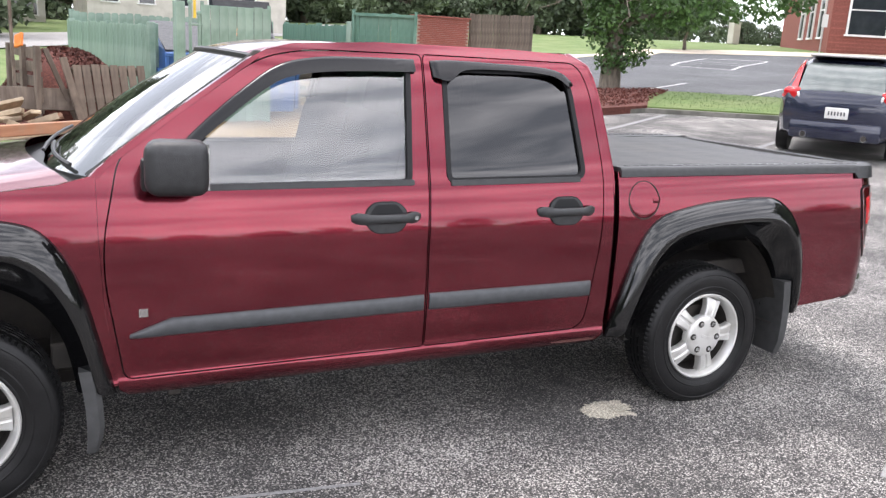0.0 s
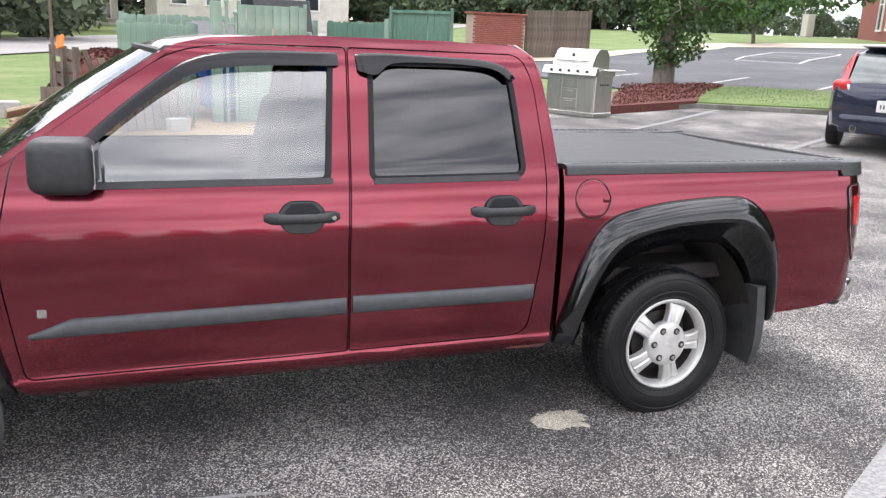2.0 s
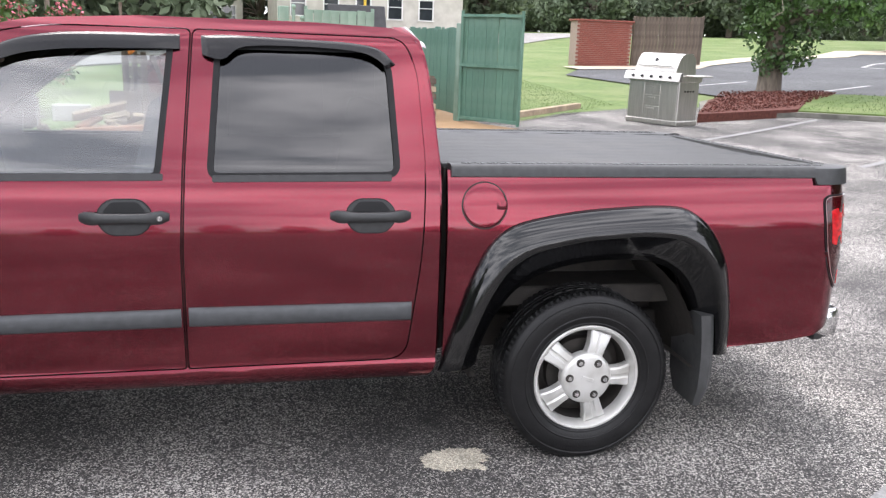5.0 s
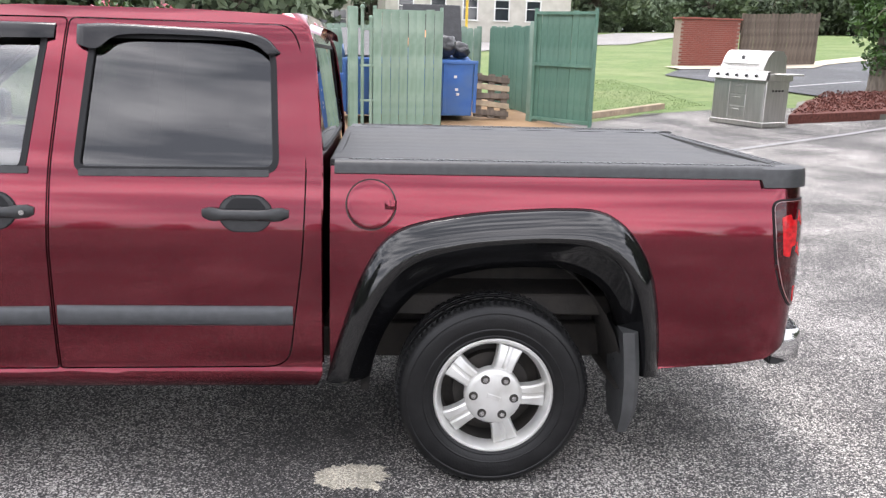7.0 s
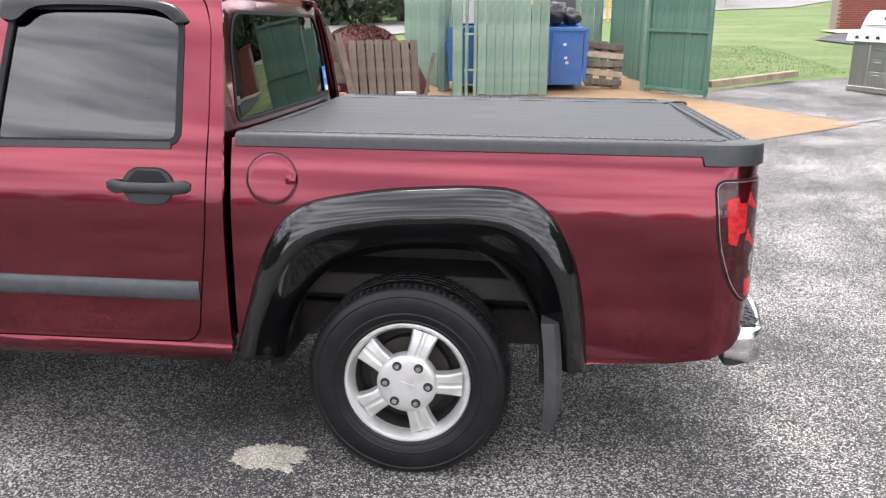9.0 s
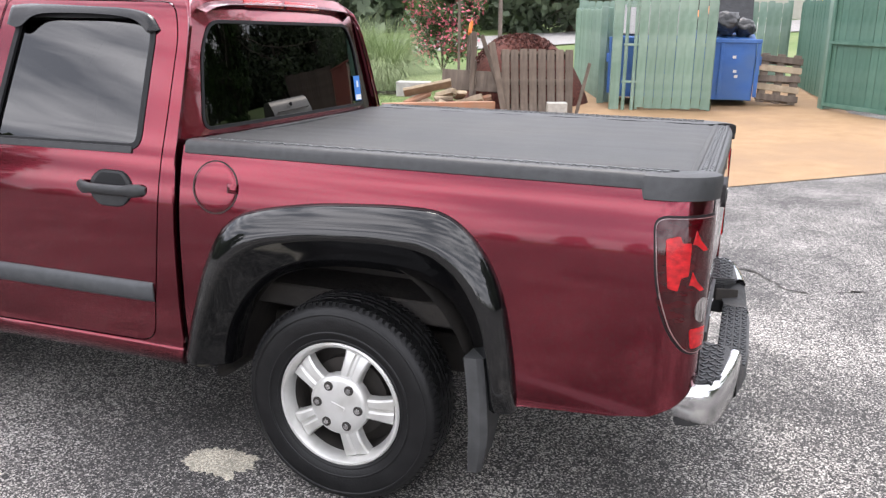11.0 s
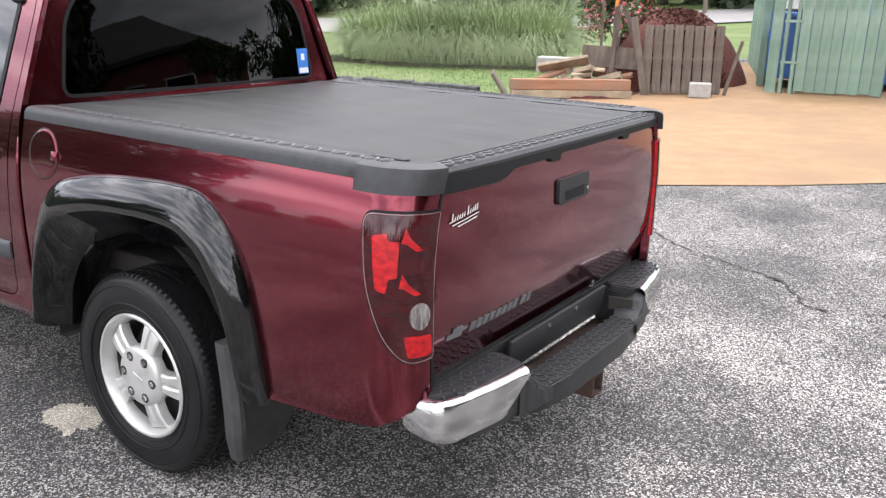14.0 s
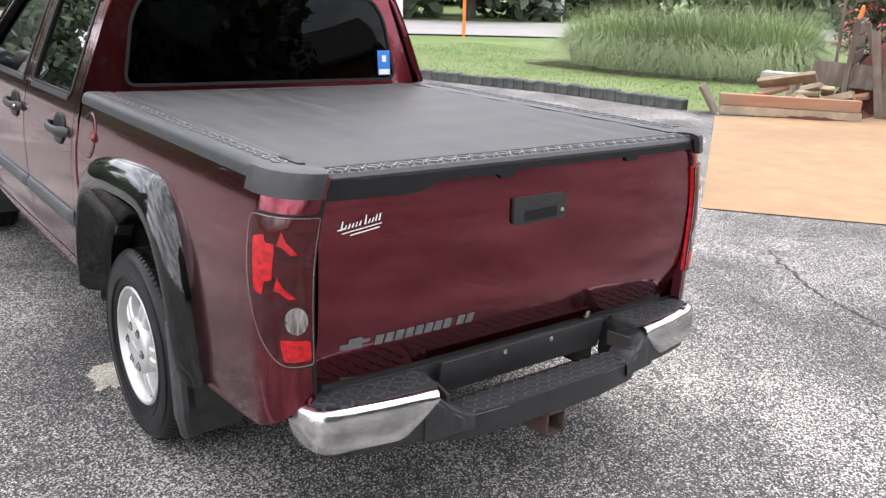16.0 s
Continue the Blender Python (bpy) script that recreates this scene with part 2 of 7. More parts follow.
# truck
M_PAINT = mat("maroon_metallic_paint", (0.150, 0.0150, 0.0270), (0.175, 0.0185, 0.032), 3, 0.15, metal=0.95, coat=0.7, spec=0.5)
M_FLARE = mat("gloss_black", (0.003, 0.003, 0.0035), (0.005, 0.005, 0.0055), 4, 0.07, coat=0.3, spec=0.5)
M_TRIM = mat("black_plastic_trim", (0.015, 0.0155, 0.0165), (0.025, 0.0255, 0.027), 40, 0.48, 0.12, 240)
M_CAP = mat("black_plastic_cap", (0.021, 0.0215, 0.0225), (0.032, 0.033, 0.0345), 40, 0.46, 0.12, 240)
M_TRIMGREY = mat("grey_plastic_molding", (0.045, 0.048, 0.052), (0.062, 0.065, 0.070), 30, 0.42, 0.1, 200)
M_RUBBER = mat("tyre_rubber", (0.007, 0.007, 0.0075), (0.012, 0.012, 0.0125), 20, 0.30, 0.10, 120, rough2=0.42, spec=0.28)
M_FLAP = mat("rubber_flap", (0.035, 0.036, 0.037), (0.055, 0.056, 0.057), 20, 0.55, 0.12, 100)
M_ALLOY = mat("silver_alloy", (0.60, 0.595, 0.575), (0.70, 0.695, 0.675), 6, 0.33, metal=0.55, rough2=0.42, stain=(0.5, 0.49, 0.46), stain_scale=9)
M_CHROME = mat("chrome", (0.58, 0.585, 0.59), (0.70, 0.70, 0.71), 26, 0.08, 0.07, 90, metal=1.0, rough2=0.22, stain=(0.44, 0.44, 0.44), stain_scale=7)
M_VINYL = mat("black_vinyl", (0.022, 0.0225, 0.023), (0.062, 0.063, 0.064), 5, 0.46, 0.12, 160, stretch=(0.3, 5.0, 1), rough2=0.60, stain=(0.050, 0.049, 0.047), stain_scale=2.4, spec=0.28)
M_UNDER = mat("underbody", (0.020, 0.018, 0.016), (0.040, 0.034, 0.029), 14, 0.8, 0.3, 40)
M_RUST = mat("rusty_steel", (0.03, 0.021, 0.018), (0.075, 0.042, 0.03), 20, 0.85, 0.4, 50)
M_REDLENS = mat("red_lens", (0.26, 0.003, 0.006), (0.62, 0.008, 0.012), 46, 0.15, 0.2, 220, coat=0.5, spec=0.3, stretch=(1, 1, 1.6))
M_DARKLENS = mat("smoked_red_lens", (0.030, 0.0015, 0.003), (0.055, 0.002, 0.004), 16, 0.06, coat=0.5, spec=0.3, stretch=(1, 1, 2.5))
M_CLEARLENS = mat("clear_lens", (0.05, 0.035, 0.033), (0.42, 0.39, 0.37), 34, 0.1, 0.3, 150, coat=1.0, stretch=(3, 3, 0.5))
M_EDGE = mat("lamp_rim_highlight", (0.16, 0.09, 0.09), (0.30, 0.2, 0.2), 20, 0.15, coat=0.6)
# black tread painted paler for its glints; also the grey of the lettering
M_TREAD = mat("tread_glint_plastic", (0.10, 0.102, 0.105), (0.17, 0.172, 0.176), 30, 0.34, 0.1, 200)
M_SEAT = mat("grey_cloth", (0.075, 0.075, 0.078), (0.115, 0.115, 0.12), 50, 0.9, 0.2, 200)
M_DASH = mat("grey_dash", (0.05, 0.052, 0.056), (0.075, 0.077, 0.08), 30, 0.7, 0.1, 200)
M_NAVY = mat("navy_paint", (0.008, 0.011, 0.03), (0.011, 0.015, 0.038), 3, 0.25, coat=1.0, metal=0.2)
# opaque; its pale colour stands for sky mirrored in and seen through the pane
M_HATCH = mat("sky_toned_glass", (0.10, 0.115, 0.11), (0.17, 0.19, 0.18), 3, 0.05, spec=0.8)
M_STICKER = mat("blue_sticker", (0.02, 0.16, 0.55), (0.03, 0.2, 0.62), 8, 0.4)
M_SEAL = mat("black_rubber_seal", (0.008, 0.008, 0.009), (0.012, 0.012, 0.013), 20, 0.55, spec=0.25)
M_GLASS = glass("side_glass", (0.88, 0.93, 0.92), 0.19)
M_WIND = glass("windscreen_glass", (0.74, 0.79, 0.78), 0.12)
M_PRIV = glass("privacy_glass", (0.03, 0.034, 0.034), 0.09)
M_REARGLASS = glass("rear_privacy_glass", (0.022, 0.025, 0.026), 0.016)
M_SMOKE = mat("smoked_acrylic", (0.005, 0.005, 0.006), (0.008, 0.008, 0.009), 4, 0.2, spec=0.35)


# ---------------------------------------------------------------- builders
def thing(name, label, category, m=None, group="", kind=""):
    ob = new(name)
    ob.empty_display_size = 0.2
    ob.matrix_world = m or Matrix()
    return tagged(ob, label, category, group, kind)


def mesh_of(name, bm, material, smooth=False, normals=None):
    me = bpy.data.meshes.new(name)
    bmesh.ops.recalc_face_normals(bm, faces=bm.faces) if normals is None else None
    bm.to_mesh(me)
    bm.free()
    me.materials.append(material)
    if smooth:
        me.polygons.foreach_set("use_smooth", [True] * len(me.polygons))
        if smooth is not True:
            me.set_sharp_from_angle(angle=radians(smooth))
    return me


def part(name, bm, material, parent, label="", smooth=False, at=None):
    """One mesh as a part of its thing. at: a pose in the parent's space."""
    ob = new(name, mesh_of(name, bm, material, smooth))
    ob.parent = parent
    if at:
        ob.matrix_basis = at
    return tagged(ob, label) if label else ob


def solo(name, bm, material, label, category, kind="", group="", smooth=False, m=None):
    ob = new(name, mesh_of(name, bm, material, smooth))
    if m:
        ob.matrix_world = m
    return tagged(ob, label, category, group, kind)


def box(bm, c, s, rot=None, bevel=0.0, seg=2):
    r = bmesh.ops.create_cube(bm, size=1)
    vs = r["verts"]
    bmesh.ops.scale(bm, vec=s, verts=vs)
    if bevel:
        es = list({e for v in vs for e in v.link_edges})
        out = bmesh.ops.bevel(bm, geom=es, offset=bevel, segments=seg, profile=0.5, affect="EDGES")
        vs = list({v for f in out["faces"] for v in f.verts} | {v for v in vs if v.is_valid})
    m = Matrix.Translation(c) @ (Euler([radians(a) for a in rot]).to_matrix().to_4x4() if rot else Matrix())
    bmesh.ops.transform(bm, matrix=m, verts=vs)
    return vs


def tube(bm, pts, radii, seg=8, cap=True):
    """A round bar through points."""
    rings = []
    pts = [Vector(p) for p in pts]
    for i, p in enumerate(pts):
        d = (pts[min(i + 1, len(pts) - 1)] - pts[max(i - 1, 0)]).normalized()
        a = d.orthogonal().normalized()
        if rings:
            a = (prev - d * prev.dot(d)).normalized()
        prev = a
        b = d.cross(a)
        r = radii[i] if isinstance(radii, (list, tuple)) else radii
        rings.append([bm.verts.new(p + (a * math.cos(k * 2 * math.pi / seg) + b * math.sin(k * 2 * math.pi / seg)) * r) for k in range(seg)])
    for u, v in zip(rings, rings[1:]):
        for k in range(seg):
            bm.faces.new((u[k], u[(k + 1) % seg], v[(k + 1) % seg], v[k]))
    if cap:
        bm.faces.new(rings[0][::-1])
        bm.faces.new(rings[-1])


def loft(bm, rows, close=False, wrap=False):
    """Skin over rows of points. close: each row is a ring. wrap: the last row joins the first."""
    vs = [[bm.verts.new(p) for p in row] for row in rows]
    n = len(vs[0])
    for i in range(len(vs) - (0 if wrap else 1)):
        a, b = vs[i], vs[(i + 1) % len(vs)]
        for k in range(n - (0 if close else 1)):
            f = (a[k], a[(k + 1) % n], b[(k + 1) % n], b[k])
            bm.faces.new(f)
    return vs


def lathe(bm, prof, seg=48):
    """Turned about the y axis. prof: (radius, y)."""
    rows = []
    for k in range(seg):
        c, s = math.cos(2 * math.pi * k / seg), math.sin(2 * math.pi * k / seg)
        rows.append([(r * c, y, r * s) for r, y in prof])
    loft(bm, rows, wrap=True)


def prism(bm, poly, z0, z1):
    """An upright block over a plan outline."""
    lo = [bm.verts.new((x, y, z0)) for x, y in poly]
    hi = [bm.verts.new((x, y, z1)) for x, y in poly]
    bm.faces.new(lo[::-1])
    bm.faces.new(hi)
    n = len(poly)
    for k in range(n):
        bm.faces.new((lo[k], lo[(k + 1) % n], hi[(k + 1) % n], hi[k]))


def rounded(poly, r, n=5):
    """Corners of an outline cut round. r: one radius or one for each corner."""
    out = []
    k = len(poly)
    for i in range(k):
        a, b, c = Vector(poly[i - 1]), Vector(poly[i]), Vector(poly[(i + 1) % k])
        rr = r[i] if isinstance(r, (list, tuple)) else r
        if rr <= 0:
            out.append(tuple(b))
            continue
        u, v = (a - b), (c - b)
        d = min(rr, u.length * 0.45, v.length * 0.45)
        p, q = b + u.normalized() * d, b + v.normalized() * d
        for j in range(n + 1):
            t = j / n
            out.append(tuple(p * (1 - t) ** 2 + b * 2 * t * (1 - t) + q * t * t))
    return out


def spline(pts, n=6):
    """A smooth line through points."""
    p = [Vector(q) for q in pts]
    p = [p[0] * 2 - p[1], *p, p[-1] * 2 - p[-2]]
    out = []
    for i in range(1, len(p) - 2):
        for j in range(n):
            t = j / n
            out.append(0.5 * (2 * p[i] + (p[i + 1] - p[i - 1]) * t + (2 * p[i - 1] - 5 * p[i] + 4 * p[i + 1] - p[i + 2]) * t * t
                              + (3 * p[i] - p[i - 1] - 3 * p[i + 1] + p[i + 2]) * t ** 3))
    out.append(p[-2])
    return [tuple(q) for q in out]


# ---------------------------------------------------------------- ground
RISE_U = [-1e4, 8, 13, 16, 20, 25, 33, 42, 54, 67, 90, 130, 1e5]
RISE_Z = [0, 0, 0.15, 0.22, 0.36, 0.54, 0.78, 1.2, 1.4, 2.35, 2.9, 3.2, 3.2]


def rise(x, y):
    """The ground's height: level round the truck, rising gently beyond."""
    return float(np.interp(0.8 * x + 0.6 * y, RISE_U, RISE_Z))


def sheet_mesh(poly, dz):
    bm = bmesh.new()
    vs = [bm.verts.new((x, y, 0)) for x, y in poly]
    es = [bm.edges.new((vs[i], vs[(i + 1) % len(vs)])) for i in range(len(vs))]
    bmesh.ops.triangle_fill(bm, edges=es, use_beauty=True, use_dissolve=False)
    for u in RISE_U[1:-1]:
        bmesh.ops.bisect_plane(bm, geom=bm.verts[:] + bm.edges[:] + bm.faces[:], plane_co=(0.8 * u, 0.6 * u, 0), plane_no=(0.8, 0.6, 0))
    for v in bm.verts:
        v.co.z = rise(v.co.x, v.co.y) + dz
    bmesh.ops.recalc_face_normals(bm, faces=bm.faces)
    if sum(f.normal.z for f in bm.faces) < 0:
        bmesh.ops.reverse_faces(bm, faces=bm.faces)
    return bm


def sheet(name, poly, dz, material, label, category, parent=None):
    me = bpy.data.meshes.new(name)
    bm = sheet_mesh(poly, dz)
    bm.to_mesh(me)
    bm.free()
    me.materials.append(material)
    return tagged(new(name, me), label, category, "", "structure")


def strip(poly_line, width):
    """Outline of a band along a line."""
    p = [Vector(q) for q in poly_line]
    left, right = [], []
    for i, q in enumerate(p):
        d = (p[min(i + 1, len(p) - 1)] - p[max(i - 1, 0)]).normalized()
        n = Vector((-d.y, d.x)) * width / 2
        left.append(tuple(q + n))
        right.append(tuple(q - n))
    return left + right[::-1]


sheet("ground", [(-700, -700), (700, -700), (700, 900), (-700, 900)], -0.03, M_GRASS, "mown green lawn reaching into the distance", "lawn")
LOT = [(-40, 5.5), (-12, 9.2), (-5.6, 10.75), (-3.5, 11.35), (-1.6, 11.6), (0.2, 13.1), (0.0, 19.4), (5.6, 20.5), (6.05, 14.9), (7.6, 16.5), (9.3, 17.2),
       (12.5, 17.5), (18, 17.5), (60, 2), (60, -60), (-60, -60), (-60, 5)]
sheet("parking_lot", LOT, 0.0, M_ASPHALT, "worn grey asphalt with bare pale stones", "asphalt")
sheet("far_parking_lot", [(13.0, 19.4), (12.2, 24), (11.6, 27.6), (13.6, 31.5), (20, 33), (36.5, 45.3), (46.5, 40.3), (62, 30), (60, 12), (30, 9), (21, 12.5), (16, 18.9)],
      0.006, M_NEWLOT, "newer dark asphalt parking lot", "asphalt")
SLAB = [(1.98, 7.44), (7.3, 11.37), (5.4, 14.6), (5.0, 20), (0.4, 19), (0.3, 13.0), (-0.86, 11.6)]
sheet("concrete_slab", SLAB, 0.008, M_SLAB, "tan stained concrete slab before the bin enclosure", "concrete slab")
sheet("road", strip([(-120, -113), (-19, 22), (-4, 41), (22, 72), (48, 92), (100, 116), (200, 150)], 9.5), 0.02, M_ROAD, "pale grey road beyond the lawn", "road")
sheet("pavement", [(13.2, 30.6), (18.5, 31.2), (20, 33), (36.5, 45.3), (46.5, 40.3), (62, 30), (64, 33), (48, 43.8), (43.5, 46.5), (37, 48.3), (20, 34.6), (13.2, 32.4)], 0.03, M_WALK, "pale concrete pavement beside the far lot", "pavement")

# ---------------------------------------------------------------- the truck
YC = 3.81  # its middle line; it points to -x
SEC_Z = [0.30, 0.355, 0.375, 0.395, 0.415, 0.432, 0.45, 0.52, 0.62, 0.78, 0.88, 0.94, 1.00, 1.06, 1.11, 1.14, 1.17, 1.30, 1.45, 1.54, 1.59, 1.62, 1.645, 1.66]
SEC_W = [0.765, 0.795, 0.822, 0.838, 0.846, 0.842, 0.836, 0.846, 0.852, 0.857, 0.857, 0.854, 0.846, 0.835, 0.823, 0.813, 0.803, 0.753, 0.694, 0.656, 0.633, 0.612, 0.582, 0.545]
_zz = np.linspace(0.30, 1.66, 400)
_ww = np.interp(_zz, SEC_Z, SEC_W)
_ker = np.ones(7) / 7
_ww = np.convolve(np.pad(_ww, 3, mode="edge"), _ker, mode="valid")
_soft = np.convolve(np.pad(_ww, 9, mode="edge"), np.ones(19) / 19, mode="valid")
_ww = np.where(_zz > 0.50, _soft, _ww)
CORNER = 3.80


def side(s, z, out=0.0, left=True):
    """A place on the truck's flank: s metres along, which turns round the rear corner past CORNER; out: proud of the skin."""
    w = float(np.interp(z, _zz, _ww))
    if s < 0.1:
        w -= 0.05 * ((0.1 - s) / 1.35) ** 2
    x = s
    nx, ny = 0.0, 1.0
    if s > CORNER:
        a = min((s - CORNER) / 0.20, 1.0) * math.pi / 2
        x = CORNER + 0.137 * math.sin(a)
        w -= 0.115 * (1 - math.cos(a))
        nx, ny = math.sin(a), math.cos(a)
    x += nx * out
    w += ny * out
    return Vector((x, YC - w if left else YC + w, z))


def panel(name, outer, parent, material, holes=(), out=0.0, depth=0.018, left=True, label="", step=0.035, kids=None):
    """A skin of the flank inside an outline (s, z), with holes, following its curve, with turned-in edges."""
    bm = bmesh.new()
    for ring in (outer, *holes):
        vs = [bm.verts.new((p[0], 0, p[1])) for p in ring]
        for i in range(len(vs)):
            bm.edges.new((vs[i], vs[(i + 1) % len(vs)]))
    bmesh.ops.triangle_fill(bm, edges=bm.edges[:], use_beauty=True, use_dissolve=False)
    z0, z1 = min(p[1] for p in outer), max(p[1] for p in outer)
    s0, s1 = min(p[0] for p in outer), max(p[0] for p in outer)
    k = max(int((z1 - z0) / step), 1)
    for i in range(1, k):
        bmesh.ops.bisect_plane(bm, geom=bm.verts[:] + bm.edges[:] + bm.faces[:], plane_co=(0, 0, z0 + (z1 - z0) * i / k), plane_no=(0, 0, 1))
    cuts = [CORNER + 0.2 * j / 12 for j in range(13)] + [s0 + (s1 - s0) * i / 6 for i in range(1, 6)]
    for c in cuts:
        if s0 < c < s1:
            bmesh.ops.bisect_plane(bm, geom=bm.verts[:] + bm.edges[:] + bm.faces[:], plane_co=(c, 0, 0), plane_no=(1, 0, 0))
    flat = {v: (v.co.x, v.co.z) for v in bm.verts}
    sgn = -1 if left else 1
    for v, (s, z) in flat.items():
        v.co = side(s, z, out, left)
    for f in bm.faces:
        f.normal_update()
        if f.normal.y * sgn + f.normal.x * 0.6 < 0:
            f.normal_flip()
    skin = set(bm.faces)
    if depth:
        bound = [e for e in bm.edges if e.is_boundary]
        ex = bmesh.ops.extrude_edge_only(bm, edges=bound)
        moved = [g for g in ex["geom"] if isinstance(g, bmesh.types.BMVert)]
        for v in moved:
            q = Vector((v.co.x - 1.2, (v.co.y - YC) * 1.4, 0)) if v.co.x > CORNER + 0.02 else Vector((0, v.co.y - YC, 0))
            v.co = v.co - q.normalized() * depth
    bm.normal_update()
    me = bpy.data.meshes.new(name)
    normal = []
    bm.verts.index_update()
    for f in bm.faces:
        for v in f.verts:
            if f in skin and v in flat:
                s, z = flat[v]
                e = 0.006
                a = side(s + e, z, out, left) - side(s - e, z, out, left)
                b = side(s, z + e, out, left) - side(s, z - e, out, left)
                n = a.cross(b).normalized()
                if n.y * sgn + n.x * 0.6 < 0:
                    n.negate()
                normal.append(tuple(n))
            else:
                normal.append(tuple(f.normal))
    bm.to_mesh(me)
    bm.free()
    me.materials.append(material)
    me.polygons.foreach_set("use_smooth", [True] * len(me.polygons))
    me.normals_split_custom_set(normal)
    ob = new(name, me)
    ob.parent = parent
    ob.matrix_parent_inverse = parent.matrix_world.inverted()
    return tagged(ob, label) if label else ob


truck = thing("pickup_truck", "maroon four-door pickup truck with black fender flares and bed cover", "pickup truck", pose(1.35, YC, 0))


def tpart(name, bm, material, label="", smooth=False, parent=None):
    """A part of the truck, built in the lot's own measures."""
    ob = new(name, mesh_of(name, bm, material, smooth))
    up = parent or truck
    ob.parent = up
    bpy.context.view_layer.update()
    ob.matrix_parent_inverse = up.matrix_world.inverted()
    return tagged(ob, label) if label else ob


bpy.context.view_layer.update()
HUBS = {"rear": 2.838, "front": -0.365}
HUB_Z = 0.338
REAR_OUT = [(2.245, 0.395), (2.275, 0.51), (2.313, 0.631), (2.355, 0.755), (2.41, 0.865), (2.47, 0.928), (2.56, 0.967), (2.75, 1.001), (2.92, 1.015), (3.06, 1.021),
            (3.18, 1.013), (3.265, 0.968), (3.33, 0.893), (3.379, 0.79), (3.408, 0.66), (3.424, 0.54), (3.432, 0.42)]
REAR_IN = [(2.395, 0.395), (2.415, 0.48), (2.447, 0.565), (2.492, 0.64), (2.545, 0.70), (2.61, 0.745), (2.69, 0.775), (2.79, 0.797), (2.90, 0.806), (3.01, 0.806),
           (3.10, 0.795), (3.17, 0.765), (3.222, 0.72), (3.260, 0.66), (3.284, 0.59), (3.297, 0.52), (3.303, 0.42)]
FRONT_OUT = [(0.155, 0.395), (0.13, 0.50), (0.10, 0.63), (0.065, 0.77), (0.015, 0.89), (-0.06, 0.985), (-0.16, 1.022), (-0.32, 1.035), (-0.48, 1.03), (-0.62, 1.005),
             (-0.72, 0.955), (-0.79, 0.88), (-0.845, 0.77), (-0.88, 0.65), (-0.90, 0.52)]
FRONT_IN = [(0.03, 0.395), (0.015, 0.50), (-0.01, 0.60), (-0.05, 0.675), (-0.10, 0.735), (-0.165, 0.78), (-0.24, 0.805), (-0.34, 0.812), (-0.45, 0.81), (-0.55, 0.79),
            (-0.63, 0.75), (-0.69, 0.70), (-0.735, 0.64), (-0.76, 0.57), (-0.77, 0.50)]


def midway(a, b, t):
    return [(p[0] + (q[0] - p[0]) * t, p[1] + (q[1] - p[1]) * t) for p, q in zip(a, b)]


def flare(outer, inner, left):
    a, b = spline([(*p, 0) for p in outer], 4), spline([(*p, 0) for p in inner], 4)
    shape = [(-0.008, -0.004), (0.0, 0.010), (0.035, 0.022), (0.10, 0.035), (0.20, 0.048), (0.32, 0.058), (0.42, 0.063), (0.47, 0.061), (0.51, 0.052), (0.56, 0.040), (0.70, 0.014), (0.85, -0.012), (1.0, -0.036), (1.02, -0.05), (1.01, -0.11)]
    rows = []
    n = len(a)
    for i, (p, q) in enumerate(zip(a, b)):
        end = min(1.0, min(i, n - 1 - i) / 3 + 0.55)
        rows.append([side(p[0] + (q[0] - p[0]) * t, p[1] + (q[1] - p[1]) * t, o * (end if o > 0 else 1), left) for t, o in shape])
    bm = bmesh.new()
    loft(bm, rows)
    return bm


def well(cx, left, name):
    """Dark liner over a wheel."""
    bm = bmesh.new()
    sg = -1 if left else 1
    rows = []
    for k in range(25):
        a = math.pi * (1.12 - 1.24 * k / 24)
        x, z = cx + 0.475 * math.cos(a), max(HUB_Z + 0.535 * math.sin(a), 0.36)
        rows.append([(x, YC + sg * w, z) for w in (0.835, 0.6, 0.42)])
    loft(bm, rows)
    prism(bm, [(cx - 0.5, YC + sg * 0.40), (cx + 0.5, YC + sg * 0.40), (cx + 0.5, YC + sg * 0.42), (cx - 0.5, YC + sg * 0.42)], 0.34, 0.93)
    tpart(name, bm, M_UNDER, smooth=40)


DOOR_F = rounded([(0.187, 0.44), (1.334, 0.445), (1.331, 0.86), (1.342, 1.16), (1.368, 1.612), (0.90, 1.610), (0.715, 1.576), (0.40, 1.370), (0.195, 1.224), (0.136, 0.95), (0.134, 0.80)],
                 [0.03, 0.008, 0, 0, 0.02, 0.15, 0.15, 0.1, 0.06, 0.1, 0.1])
DOOR_R = rounded([(1.346, 0.445), (2.115, 0.45), (2.168, 0.86), (2.180, 1.16), (2.160, 1.50), (2.118, 1.606), (1.380, 1.612), (1.354, 1.16), (1.343, 0.86)],
                 [0.008, 0.07, 0.1, 0.1, 0.1, 0.09, 0.02, 0, 0])
WIN_F = rounded([(0.315, 1.118), (1.262, 1.122), (1.305, 1.560), (0.90, 1.556), (0.72, 1.505), (0.42, 1.265), (0.315, 1.17)], [0.02, 0.03, 0.03, 0.12, 0.12, 0.05, 0.02])
WIN_R = rounded([(1.432, 1.124), (2.082, 1.130), (2.062, 1.50), (2.03, 1.562), (1.462, 1.560)], [0.035, 0.045, 0.07, 0.06, 0.03])


